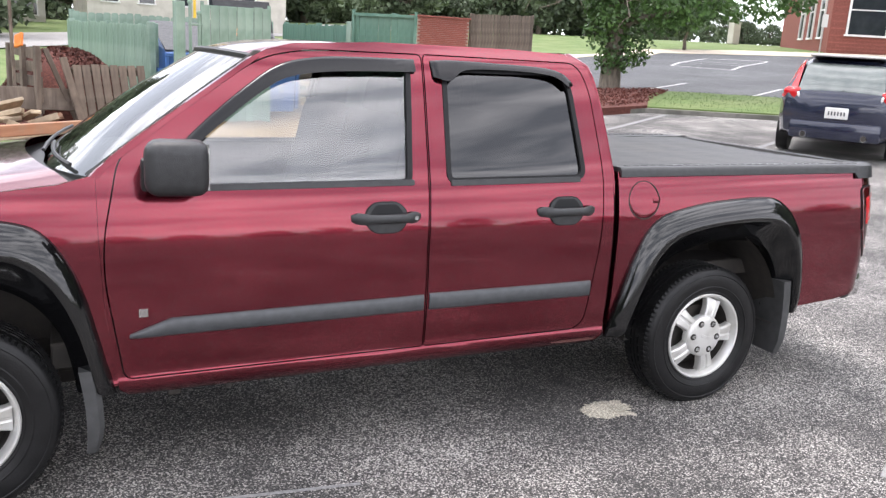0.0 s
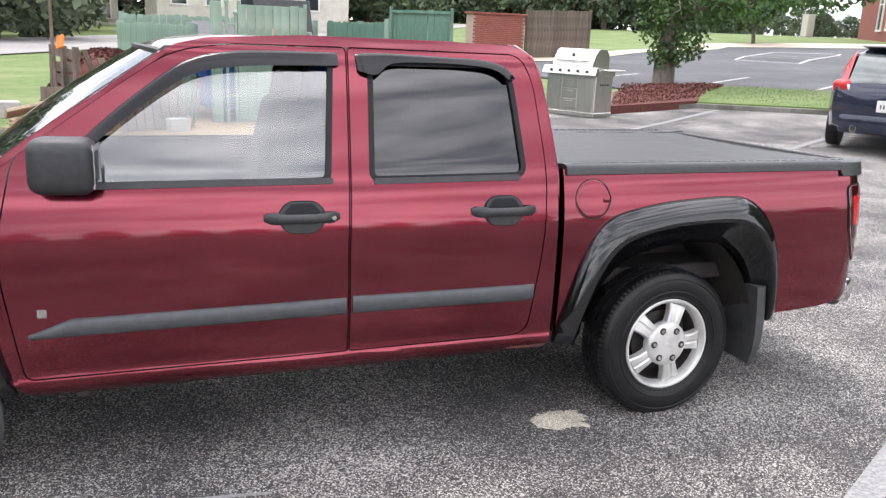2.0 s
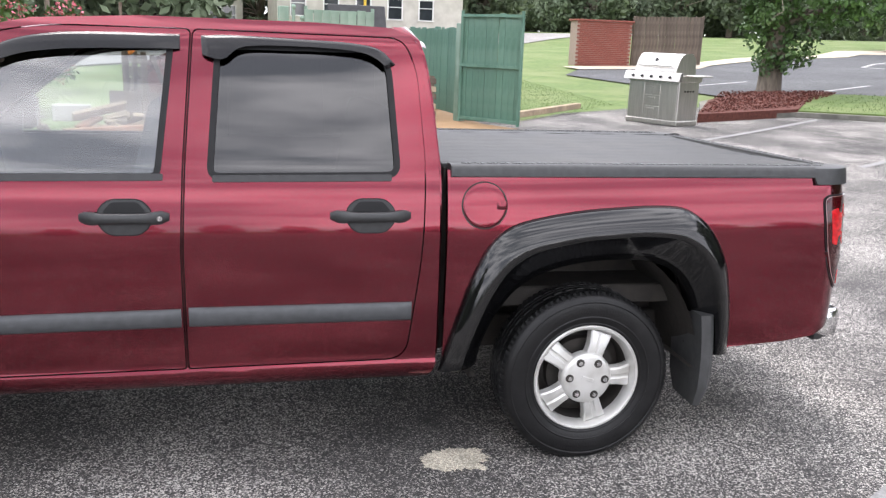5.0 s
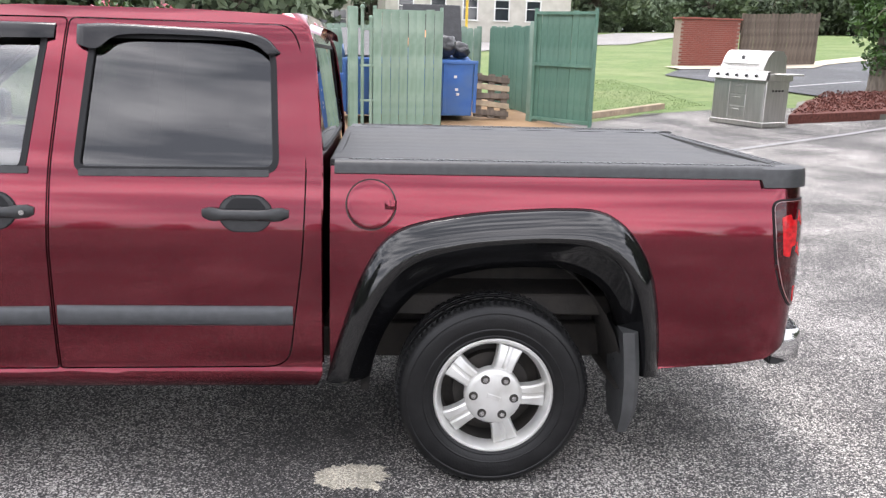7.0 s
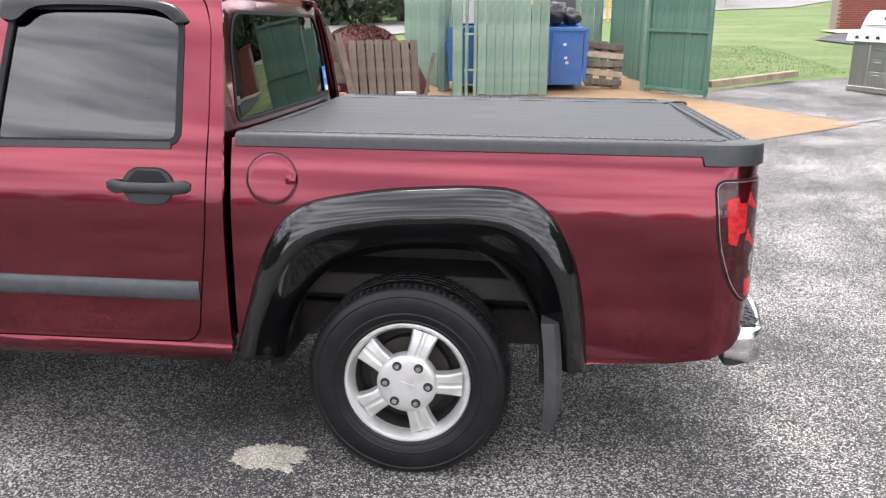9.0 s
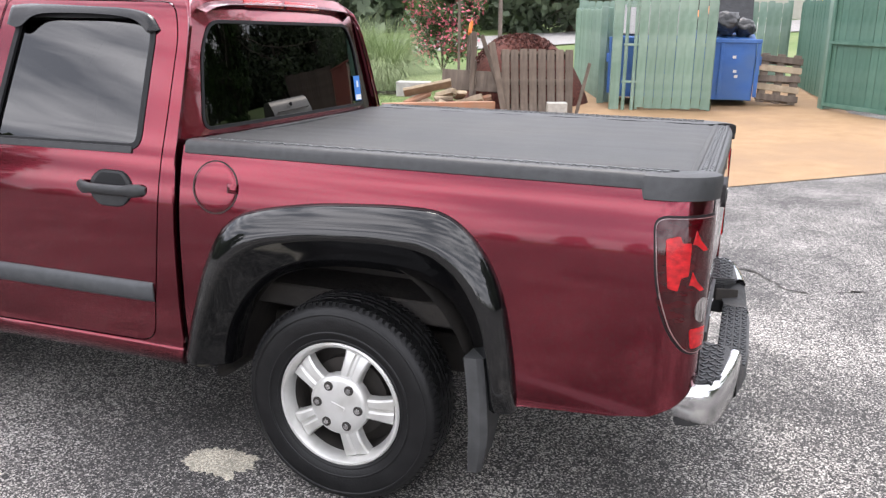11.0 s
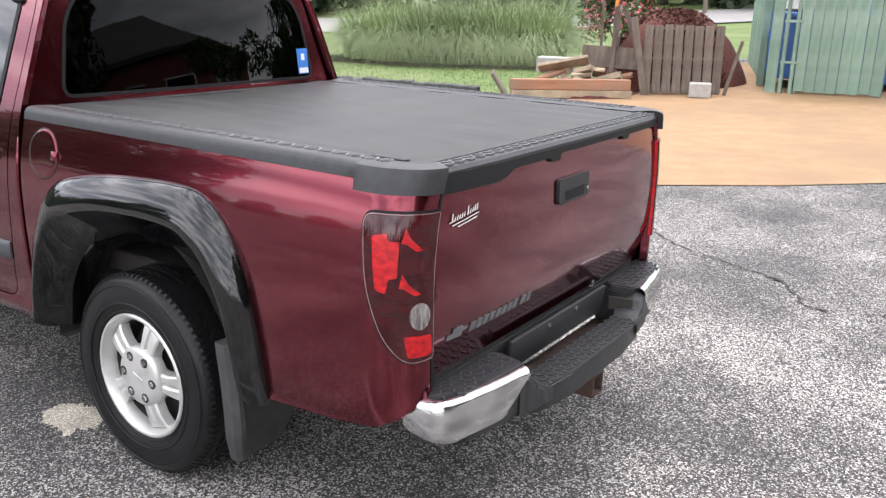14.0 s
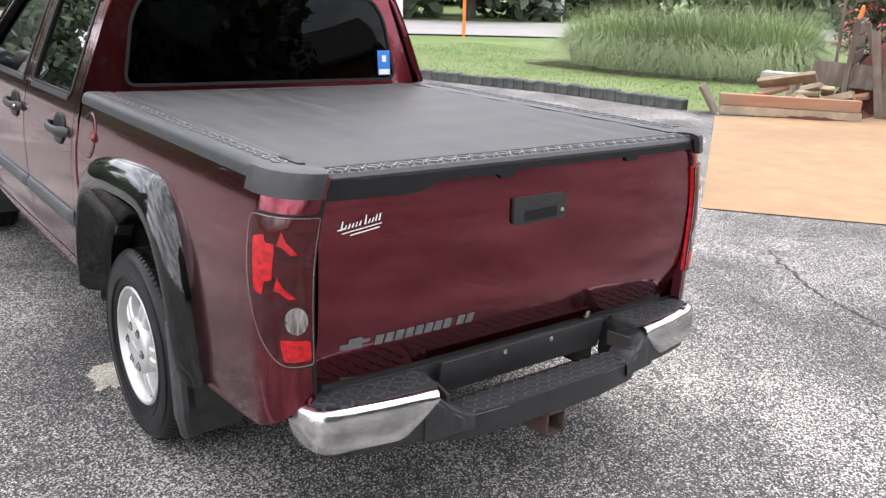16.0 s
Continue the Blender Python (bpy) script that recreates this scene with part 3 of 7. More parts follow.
def grow(poly, d):
    """An outline moved outward by d."""
    n = len(poly)
    area = sum(poly[i - 1][0] * poly[i][1] - poly[i][0] * poly[i - 1][1] for i in range(n))
    out = []
    for i in range(n):
        a, b, c = Vector(poly[i - 1]), Vector(poly[i]), Vector(poly[(i + 1) % n])
        t = ((b - a).normalized() + (c - b).normalized()).normalized()
        nn = Vector((t.y, -t.x)) * (1 if area > 0 else -1)
        out.append(tuple(b + nn * d))
    return out


arch_rear = midway(REAR_OUT, REAR_IN, 0.40)
arch_front = midway(FRONT_OUT, FRONT_IN, 0.40)
CAB = [(0.118, 1.172), (0.165, 1.222), (0.257, 1.290), (0.357, 1.359), (0.460, 1.428), (0.567, 1.502), (0.660, 1.566), (0.74, 1.608), (0.85, 1.634), (1.2, 1.655), (1.8, 1.655), (2.08, 1.645), (2.16, 1.615), (2.196, 1.53), (2.215, 1.38), (2.232, 1.16),
       (2.232, 0.42), (2.21, 0.365), (0.20, 0.365), (0.165, 0.40), (0.128, 0.70), (0.118, 0.95)]
BED = [(2.262, 1.150), (2.258, 0.40), *arch_rear, (3.445, 0.44), (3.70, 0.455), (3.82, 0.475), (3.89, 0.510), (3.94, 0.545), (3.995, 0.575), (3.997, 1.150)]
FENDER = [(0.117, 1.165), (0.117, 0.95), (0.127, 0.70), (0.163, 0.42), *arch_front, (-0.92, 0.50), (-1.10, 0.60), (-1.16, 0.80), (-1.12, 0.98), (-0.80, 1.055), (-0.30, 1.10), (0.0, 1.135)]
LAMP = rounded([(3.792, 1.056), (3.992, 1.058), (3.992, 0.676), (3.905, 0.668), (3.852, 0.735), (3.812, 0.86)], [0.035, 0.01, 0.012, 0.04, 0.06, 0.08])

for left in (True, False):
    fender = panel("front_fender", FENDER, truck, M_PAINT, left=left)
    cab = panel("cab_side", CAB, truck, M_PAINT, holes=(grow(DOOR_F, 0.005), grow(DOOR_R, 0.005)), left=left)
    bed = panel("bed_side", BED, truck, M_PAINT, left=left, depth=0.03)
    fd = panel("front_door", DOOR_F, truck, M_PAINT, holes=(WIN_F,), left=left)
    rd = panel("rear_door", DOOR_R, truck, M_PAINT, holes=(WIN_R,), left=left)
    for door, win, pane in ((fd, WIN_F, M_GLASS), (rd, WIN_R, M_PRIV)):
        panel("window_seal", grow(win, 0.010), door, M_SEAL, holes=(grow(win, -0.011),), out=0.0035, depth=0.012, left=left, label="black rubber window seal")
        panel("window_glass", grow(win, -0.004), door, pane, out=-0.010, depth=0, left=left, label="side window glass with sky reflections")
        lo = win[0][0] + 0.005, max(p[0] for p in win) - 0.01
        panel("window_sweep", rounded([(lo[0] + 0.002, 1.106), (lo[1] - 0.012, 1.111), (lo[1] - 0.012, 1.133), (lo[0] + 0.002, 1.128)], 0.006), door, M_TRIM, out=0.006, depth=0.010, left=left)
    # dark jambs that close the gaps behind the doors
    panel("door_jamb", [(0.14, 0.40), (2.20, 0.40), (2.18, 1.115), (0.17, 1.115)], truck, M_UNDER, out=-0.022, depth=0, left=left)
    panel("door_pillar", [(1.295, 1.11), (1.425, 1.11), (1.45, 1.60), (1.33, 1.60)], truck, M_UNDER, out=-0.022, depth=0.05, left=left)
    panel("roof_rail", [(0.17, 1.10), (0.30, 1.10), (0.33, 1.20), (0.75, 1.53), (0.9, 1.565), (2.05, 1.57), (2.09, 1.50), (2.10, 1.10), (2.20, 1.10), (2.17, 1.60), (0.7, 1.60), (0.2, 1.2)],
          truck, M_UNDER, out=-0.022, depth=0.03, left=left)
    # moldings
    for s0, s1, za, zb, door, tip in ((0.205, 1.327, 0.590, 0.668, fd, 0.07), (1.352, 2.134, 0.601, 0.672, rd, 0.0)):
        rows = []
        for q in range(25):
            f = q / 24
            lo_, hi_ = za + 0.010 * f * (door is fd), zb - 0.012 * (1 - f) * (door is fd)
            s = s0 + (s1 - s0) * f
            e = 0.35 if q in (0, 24) else 1.0
            if q < 3 and tip:
                hi_ = lo_ + (hi_ - lo_) * (0.25 + 0.25 * q)
            rows.append([side(s, lo_ + (hi_ - lo_) * v, o * e, left) for v, o in ((0, 0.001), (0.04, 0.010), (0.14, 0.016), (0.45, 0.019), (0.75, 0.018), (0.9, 0.013), (0.97, 0.007), (1, 0.001))])
        bm = bmesh.new()
        vs = loft(bm, rows)
        bm.faces.new(vs[0])
        bm.faces.new(vs[-1])
        tpart("side_molding", bm, M_TRIMGREY, "dark grey plastic side molding", 45, door)
    for hx, door in ((1.157, fd), (1.982, rd)):
        oval = rounded([(hx - 0.085, 0.968), (hx - 0.05, 0.932), (hx + 0.05, 0.932), (hx + 0.085, 0.968), (hx + 0.085, 1.012), (hx + 0.05, 1.047), (hx - 0.05, 1.047), (hx - 0.085, 1.015)], 0.03, 3)
        panel("handle_cup", oval, door, M_TRIM, out=0.006, depth=0.010, left=left, step=0.02, label="grey plastic handle cup")
        panel("handle_rim", grow(oval, 0.004), door, M_SEAL, out=0.0025, depth=0.004, left=left, step=0.02)
        top = rounded([(hx - 0.066, 1.000), (hx + 0.066, 1.000), (hx + 0.066, 1.012), (hx + 0.042, 1.041), (hx - 0.042, 1.041), (hx - 0.066, 1.012)], 0.012, 3)
        low = rounded([(hx - 0.064, 0.980), (hx - 0.064, 0.966), (hx - 0.042, 0.940), (hx + 0.042, 0.940), (hx + 0.064, 0.966), (hx + 0.064, 0.980)], 0.012, 3)
        # flat panel on the cup, near-black in place of the hollow's shade
        panel("handle_recess", top, door, M_SEAL, out=0.0075, depth=0, left=left, step=0.02)
        panel("handle_recess", low, door, M_TRIM, out=0.0075, depth=0, left=left, step=0.02)
        rows = []
        for k in range(13):
            t = k / 12
            x = hx - 0.143 + 0.286 * t
            hh = 0.018 + 0.005 * (abs(t - 0.5) > 0.28)
            lift = 0.034 - 0.028 * abs(2 * t - 1) ** 3
            c = side(x, 0.990, lift, left)
            n = (side(x, 0.990, 1, left) - side(x, 0.990, 0, left)).normalized()
            end = 0.55 if k in (0, 12) else 1.0
            ring = []
            for j in range(10):
                a = 2 * math.pi * j / 10
                ring.append(c + Vector((0, 0, math.sin(a) * hh * end)) + n * (math.cos(a) * 0.012 * end - (0.006 if abs(t - 0.5) > 0.36 else 0)))
            rows.append(ring)
        bm = bmesh.new()
        vs = loft(bm, rows, close=True)
        bm.faces.new(vs[0])
        bm.faces.new(vs[-1][::-1])
        tpart("door_handle", bm, M_CAP, "dark grey plastic pull handle", 50, door)
    bm = bmesh.new()
    c = side(1.272, 0.990, 0.026, left)
    tube(bm, [c, c + Vector((0, -0.008 if left else 0.008, 0))], 0.009, 12)
    tpart("key_lock", bm, M_CHROME, "chrome key lock", 40, fd)
    if left:
        panel("badge", [(0.238, 0.668), (0.268, 0.668), (0.268, 0.698), (0.238, 0.698)], fd, M_CHROME, out=0.004, depth=0.004, label="small square chrome badge")
        def disc(rings, n=48):
            bm = bmesh.new()
            rows = [[side(2.398 + r * math.cos(2 * math.pi * a / n), 1.024 + r * math.sin(2 * math.pi * a / n), o) for a in range(n)] for r, o in rings]
            loft(bm, rows, close=True)
            return bm
        fuel = tpart("fuel_door", disc([(0.0005, 0.0034), (0.02, 0.0034), (0.04, 0.0034), (0.06, 0.0034), (0.074, 0.0034), (0.080, 0.0030), (0.0825, 0.0005)]), M_PAINT, "round maroon fuel door", 60)
        tpart("fuel_door_gap", disc([(0.0815, 0.0014), (0.083, 0.0018), (0.0855, 0.0018), (0.0862, 0.001)]), M_UNDER, "", 60, fuel)
        rows = []
        for q in range(9):
            f = q / 8
            z = 1.010 + 0.030 * f
            e = math.sin(math.pi * min(max(f, 0.06), 0.94)) ** 0.4
            rows.append([side(s, z, 0.003 + o * e) for s, o in ((2.444, 0.0), (2.448, 0.006), (2.462, 0.011), (2.478, 0.010), (2.483, 0.003), (2.484, -0.002))])
        bm = bmesh.new()
        loft(bm, rows)
        tpart("fuel_door_grip", bm, M_PAINT, "", 60, fuel)
    # flares and wheel wells
    for o, i in ((REAR_OUT, REAR_IN), (FRONT_OUT, FRONT_IN)):
        tpart("fender_flare", flare(o, i, left), M_FLARE, "glossy black wide fender flare", 60)
    well(HUBS["rear"], left, "wheel_liner")
    well(HUBS["front"], left, "wheel_liner")
    # rain guards over the windows
    for a, b, door in (([(0.345, 1.215), (0.50, 1.355), (0.66, 1.480), (0.78, 1.553), (0.92, 1.585), (1.10, 1.594), (1.335, 1.594)],
                        [(0.395, 1.215), (0.54, 1.335), (0.69, 1.445), (0.80, 1.505), (0.93, 1.530), (1.10, 1.540), (1.335, 1.545)], fd),
                       ([(1.405, 1.592), (1.48, 1.597), (1.56, 1.597), (1.75, 1.592), (1.93, 1.585), (2.03, 1.565), (2.085, 1.515)],
                        [(1.41, 1.528), (1.48, 1.515), (1.555, 1.560), (1.75, 1.566), (1.92, 1.558), (2.00, 1.540), (2.055, 1.50)], rd)):
        a, b = spline([(*p, 0) for p in a], 5), spline([(*p, 0) for p in b], 5)
        rows = []
        for k, (p, q) in enumerate(zip(a, b)):
            e = 0.4 if k in (0, len(a) - 1) else 1
            rows.append([side(p[0] + (q[0] - p[0]) * t, p[1] + (q[1] - p[1]) * t, o * e, left) for t, o in ((0, 0.004), (0.05, 0.013), (0.2, 0.018), (0.6, 0.022), (1, 0.024), (1.0, 0.019), (0.6, 0.016), (0.1, 0.002))])
        bm = bmesh.new()
        loft(bm, rows)
        tpart("rain_guard", bm, M_SMOKE, "smoked acrylic window rain guard", 50, door)
    # mirror
    sg = -1 if left else 1
    bm = bmesh.new()
    box(bm, (0.362, YC + sg * 0.985, 1.212), (0.205, 0.15, 0.182), (0, 0, -8 if left else 8), 0.045, 4)
    mirror = tpart("door_mirror", bm, M_TRIM, "black plastic door mirror", 40, fd)
    bm = bmesh.new()
    box(bm, (0.335, YC + sg * 0.87, 1.165), (0.12, 0.13, 0.07), (0, 0, 0), 0.02)
    box(bm, (0.345, YC + sg * 0.826, 1.165), (0.17, 0.03, 0.13), (18 * sg * -1, 0, 0), 0.012)
    tpart("mirror_arm", bm, M_TRIM, "", 40, mirror)
    bm = bmesh.new()
    box(bm, (0.462, YC + sg * 0.985, 1.212), (0.006, 0.115, 0.14), (0, 0, -8 if left else 8))
    tpart("mirror_glass", bm, M_CHROME, "mirror glass", False, mirror)
    # flaps
    for fx, z0, z1 in ((3.290, 0.205, 0.592), (0.045, 0.185, 0.50)):
        rows = []
        for k in range(11):
            t = k / 10
            z = z1 + (z0 - z1) * t
            bow = 0.012 * math.sin(t * 3) + 0.012 * t
            cut = 0.05 * max(0, t - 0.8) / 0.2
            lip = 0.046 - 0.018 * max(0, t - 0.75) / 0.25
            y0, y1 = YC + sg * (0.895 - 0.012 * t * t - 0.3 * cut), YC + sg * (0.60 + 0.03 * t + cut)
            rows.append([(fx + bow - 0.012, y0, z), (fx + bow + lip * 0.6, y0 + sg * 0.002, z), (fx + bow + lip, y0 - sg * 0.012, z), (fx + bow + lip, y0 - sg * 0.03, z), (fx + bow + 0.016, y0 - sg * 0.06, z), (fx + bow + 0.012, y1, z), (fx + bow, y1, z)])
        bm = bmesh.new()
        vs = loft(bm, rows, close=True)
        bm.faces.new(vs[0])
        bm.faces.new(vs[-1])
        tpart("mud_flap", bm, M_FLAP, "grey rubber mud flap", 40)
    # tail lamp
    lamp = panel("tail_lamp", LAMP, truck, M_DARKLENS, out=0.007, depth=0.02, left=left, label="smoked red tail lamp", step=0.03)
    # right bezel is lens red to stand for light glowing through the lamp
    panel("lamp_bezel", grow(LAMP, 0.005), lamp, M_SEAL if left else M_REDLENS, out=0.003, depth=0.01, left=left)
    # pale line round the lamp, the rim's highlight put into its colour
    panel("lamp_edge", grow(LAMP, -0.0008), lamp, M_EDGE, holes=(grow(LAMP, -0.0028),), out=0.0076, depth=0.002, left=left, label="thin lamp edge with painted highlight")
    if left:
        panel("gate_gap", [(3.9885, 0.585), (3.9990, 0.585), (3.9990, 1.098), (3.9885, 1.098)], truck, M_SEAL, out=0.002, depth=0.004, left=left)
    panel("brake_lens", rounded([(3.824, 1.000), (3.856, 1.010), (3.864, 0.990), (3.888, 0.990), (3.888, 0.900), (3.868, 0.896), (3.862, 0.858), (3.838, 0.866)], 0.006), lamp, M_REDLENS, out=0.0085, depth=0.002, left=left, label="bright red brake lens")
    for zt in (0.992, 0.880):
        panel("lens_facet", [(3.900, zt + 0.030), (3.915, zt + 0.004), (3.947, zt - 0.024), (3.930, zt - 0.026), (3.905, zt - 0.008), (3.893, zt - 0.006)], lamp, M_REDLENS, out=0.0085, depth=0.002, left=left)
    ring = [(3.948 + 0.029 * math.cos(a * math.pi / 12), 0.797 + 0.036 * math.sin(a * math.pi / 12)) for a in range(24)]
    panel("reverse_lens", ring, lamp, M_CLEARLENS, out=0.0088, depth=0.004, left=left, label="clear round reverse lens")
    panel("lower_lens", rounded([(3.905, 0.746), (3.982, 0.744), (3.984, 0.690), (3.915, 0.686)], 0.01), lamp, M_REDLENS, out=0.0085, depth=0.002, left=left, label="red lower reflector lens")
    # bed rail cap
    rows = []
    for k in range(34):
        s = 2.275 + (3.748 - 2.275) * k / 22 if k < 23 else 3.756 + 0.224 * (k - 23) / 10
        low = 1.126 if s < 3.752 else 1.100
        grow_ = 0.0 if s < 3.752 else 0.006
        rows.append([side(s, low, 0.002, left), side(s, low + 0.002, 0.010 + grow_, left), side(s, 1.150, 0.013 + grow_, left), side(s, 1.161, 0.010 + grow_, left) + Vector((0, 0, 0.002)),
                     side(s, 1.166, -0.002, left) + Vector((0, 0, 0.003)), side(s, 1.166, -0.03, left) + Vector((0, 0, 0.004)), side(s, 1.166, -0.105, left) + Vector((0, 0, -0.004)), side(s, 1.13, -0.108, left)])
    bm = bmesh.new()
    vs = loft(bm, rows)
    bm.faces.new(vs[0])
    bm.faces.new(vs[-1])
    cap = tpart("bed_rail_cap", bm, M_CAP, "black plastic bed rail cap with tread pattern", 40)
    bm = bmesh.new()
    for k in range(62):
        s = 2.33 + k * 0.0242
        for r in (0, 1):
            c = side(s + 0.006 * r, 1.166, -0.028 - 0.026 * r, left) + Vector((0, 0, 0.0035 - 0.0027 * r))
            box(bm, c, (0.021, 0.006, 0.007), (0, 0, 38 if (k + r) % 2 else -38))
    tpart("tread_pattern", bm, M_TREAD, "raised diamond tread", False, cap)

# roof, windscreen, rear of the cab
bm = bmesh.new()
rows = []
for i in range(25):
    f = i / 24
    row = []
    for j in range(21):
        u = -1 + 2 * j / 20
        x0 = 0.598 + 0.09 * u * u
        x = x0 + (2.215 - x0) * f ** 1.25
        z = 1.640 + 0.014 * (1 - abs(u) ** 2.6)
        if x < x0 + 0.36:
            z -= (0.058 - 0.006 * u * u) * ((x0 + 0.36 - x) / 0.36) ** 2.2
        if x > 2.0:
            z -= 0.042 * ((x - 2.0) / 0.215) ** 2
        z -= 0.022 * max(0, abs(u) - 0.86) / 0.14
        row.append((x, YC + u * (0.592 if x < 0.75 else 0.585), z))
    rows.append(row)
loft(bm, rows)
tpart("roof", bm, M_PAINT, "maroon roof", 40)


def screen(u, t):
    """A place on the windscreen: u across, t from its foot to its head."""
    foot = Vector((-0.05 + 0.145 * abs(u) ** 2.3, YC + u * 0.757, 1.125 + 0.028 * abs(u)))
    head = Vector((0.60 + 0.09 * u * u, YC + u * 0.592, 1.594 - 0.02 * u * u))
    p = foot.lerp(head, t)
    return p + Vector((-0.01, 0, 0.02)) * math.sin(math.pi * t) * (1 - 0.75 * abs(u))


bm = bmesh.new()
loft(bm, [[screen(-1 + 2 * j / 24, i / 16) for j in range(25)] for i in range(17)])
ws = tpart("windscreen", bm, M_WIND, "sloping clear windscreen", True)
bm = bmesh.new()
edge = [screen(-1, i / 16) for i in range(17)] + [screen(-1 + 2 * j / 24, 1) for j in range(1, 25)] + [screen(1, 1 - i / 16) for i in range(1, 17)]
tube(bm, [p + Vector((0, 0, 0.002)) for p in edge], 0.013, 6)
tpart("screen_seal", bm, M_TRIM, "", 40, ws)
for sg in (-1, 1):
    bm = bmesh.new()
    rows = []
    for i in range(17):
        a = screen(sg, i / 16)
        zc = a.z
        w = float(np.interp(zc, _zz, _ww))
        b = Vector((max(a.x - 0.008, 0.10), YC + sg * (w + 0.0015), zc + 0.004))
        rows.append([a + Vector((0, sg * 0.003, 0.004)), a.lerp(b, 0.5) + Vector((-0.004, sg * 0.006, 0.006)), b, b + Vector((0.03, sg * 0.0005, 0.0))])
    loft(bm, rows)
    tpart("windscreen_pillar", bm, M_PAINT, "", 50)

# back wall of the cab with its window
WB = [(-0.645, 1.17), (0.645, 1.17), (0.595, 1.44), (0.53, 1.535), (-0.53, 1.535), (-0.595, 1.44)]
REARWIN = rounded([(p[0], p[1] + 0.012) for p in WB], [0.05, 0.05, 0.08, 0.07, 0.07, 0.08])
CABBACK = rounded([(-0.80, 0.45), (0.80, 0.45), (0.806, 1.14), (0.70, 1.42), (0.625, 1.60), (0.50, 1.652), (-0.50, 1.652), (-0.625, 1.60), (-0.70, 1.42), (-0.806, 1.14)],
                  [0.02, 0.02, 0.05, 0.05, 0.06, 0.05, 0.05, 0.06, 0.05, 0.05])


def back(y, z, out=0.0):
    x = 2.243 - 0.06 * max(z - 1.12, 0) / 0.5 - 0.16 * max(z - 1.56, 0) - 0.03 * (abs(y) / 0.8) ** 4
    return Vector((x + out, YC + y, z))


def wall_panel(name, outer, hole, material, out, depth, label="", parent=None, place=back):
    bm = bmesh.new()
    for ring in ([outer] + ([hole] if hole else [])):
        vs = [bm.verts.new((0, p[0], p[1])) for p in ring]
        for i in range(len(vs)):
            bm.edges.new((vs[i], vs[(i + 1) % len(vs)]))
    bmesh.ops.triangle_fill(bm, edges=bm.edges[:], use_beauty=True, use_dissolve=False)
    ys, zs = [p[0] for p in outer], [p[1] for p in outer]
    for n, a, b, no in ((12, min(ys), max(ys), (0, 1, 0)), (14, min(zs), max(zs), (0, 0, 1))):
        for i in range(1, n):
            c = a + (b - a) * i / n
            bmesh.ops.bisect_plane(bm, geom=bm.verts[:] + bm.edges[:] + bm.faces[:], plane_co=(0, c, c), plane_no=no)
    for v in bm.verts:
        v.co = place(v.co.y, v.co.z, out)
    for f in bm.faces:
        f.normal_update()
        if f.normal.x < 0:
            f.normal_flip()
    if depth:
        ex = bmesh.ops.extrude_edge_only(bm, edges=[e for e in bm.edges if e.is_boundary])
        for v in [g for g in ex["geom"] if isinstance(g, bmesh.types.BMVert)]:
            v.co.x -= depth
    return tpart(name, bm, material, label, 40, parent)


for sg in (-1, 1):
    rows = []
    for i in range(25):
        z = 0.46 + (1.648 - 0.46) * i / 24
        s_ = float(np.interp(z, [0.42, 1.16, 1.38, 1.53, 1.615, 1.648], [2.232, 2.232, 2.215, 2.196, 2.160, 2.08]))
        e = float(np.interp(z, [0.45, 1.14, 1.42, 1.60, 1.652], [0.79, 0.795, 0.69, 0.61, 0.49]))
        a, c = side(s_, z, 0.001, sg < 0), back(sg * e, z, 0.001)
        mid = a.lerp(c, 0.5) + Vector((0.012, sg * 0.010, 0.004))
        rows.append([a, a.lerp(mid, 0.5) + Vector((0.004, sg * 0.004, 0)), mid, mid.lerp(c, 0.5) + Vector((0.004, sg * 0.003, 0)), c])
    bm = bmesh.new()
    loft(bm, rows)
    tpart("rear_pillar", bm, M_PAINT, "", 60)
cb = wall_panel("cab_back", CABBACK, REARWIN, M_PAINT, 0.0, 0.03)
wall_panel("rear_window_seal", grow(REARWIN, 0.006), grow(REARWIN, -0.006), M_SEAL, 0.003, 0.008, "", cb)
rw = wall_panel("rear_window", grow(REARWIN, 0.003), None, M_REARGLASS, -0.004, 0, "dark tinted rear window", cb)
st = wall_panel("window_sticker", [(0.545, 1.20), (0.618, 1.20), (0.618, 1.315), (0.545, 1.315)], None, M_STICKER, 0.004, 0, "blue and white window sticker", cb)
wall_panel("sticker_band", [(0.55, 1.204), (0.613, 1.204), (0.613, 1.228), (0.55, 1.228)], None, M_WHITE, 0.006, 0, "", cb)
wall_panel("sticker_mark", [(0.57, 1.262), (0.594, 1.262), (0.594, 1.292), (0.57, 1.292)], None, M_WHITE, 0.006, 0, "", cb)
bm = bmesh.new()
for sg in (-1, 1):
    box(bm, (2.165, YC + sg * 0.15, 1.615), (0.03, 0.28, 0.035), (0, -30, 0), 0.008)
tpart("brake_light", bm, M_REDLENS, "high red brake light", 40, cb)

# hood and nose
bm = bmesh.new()
rows = []
for i in range(15):
    t = i / 14
    x = -1.20 + 1.26 * t
    row = []
    for j in range(21):
        u = -1 + 2 * j / 20
        z = 0.985 + 0.16 * t ** 0.7 + 0.035 * (1 - u * u) - 0.05 * max(0, abs(u) - 0.8) / 0.2 * (1 - t * 0.6)
        if t < 0.15:
            z -= 0.06 * ((0.15 - t) / 0.15) ** 2
        row.append((x - 0.17 * max(0, t - 0.75) / 0.25 * (1 - abs(u) ** 2.2) - 0.03 * (1 - u * u) * (1 - t), YC + u * (0.745 + 0.055 * t), z))
    rows.append(row)
loft(bm, rows)
tpart("hood", bm, M_PAINT, "maroon hood", 40)
bm = bmesh.new()
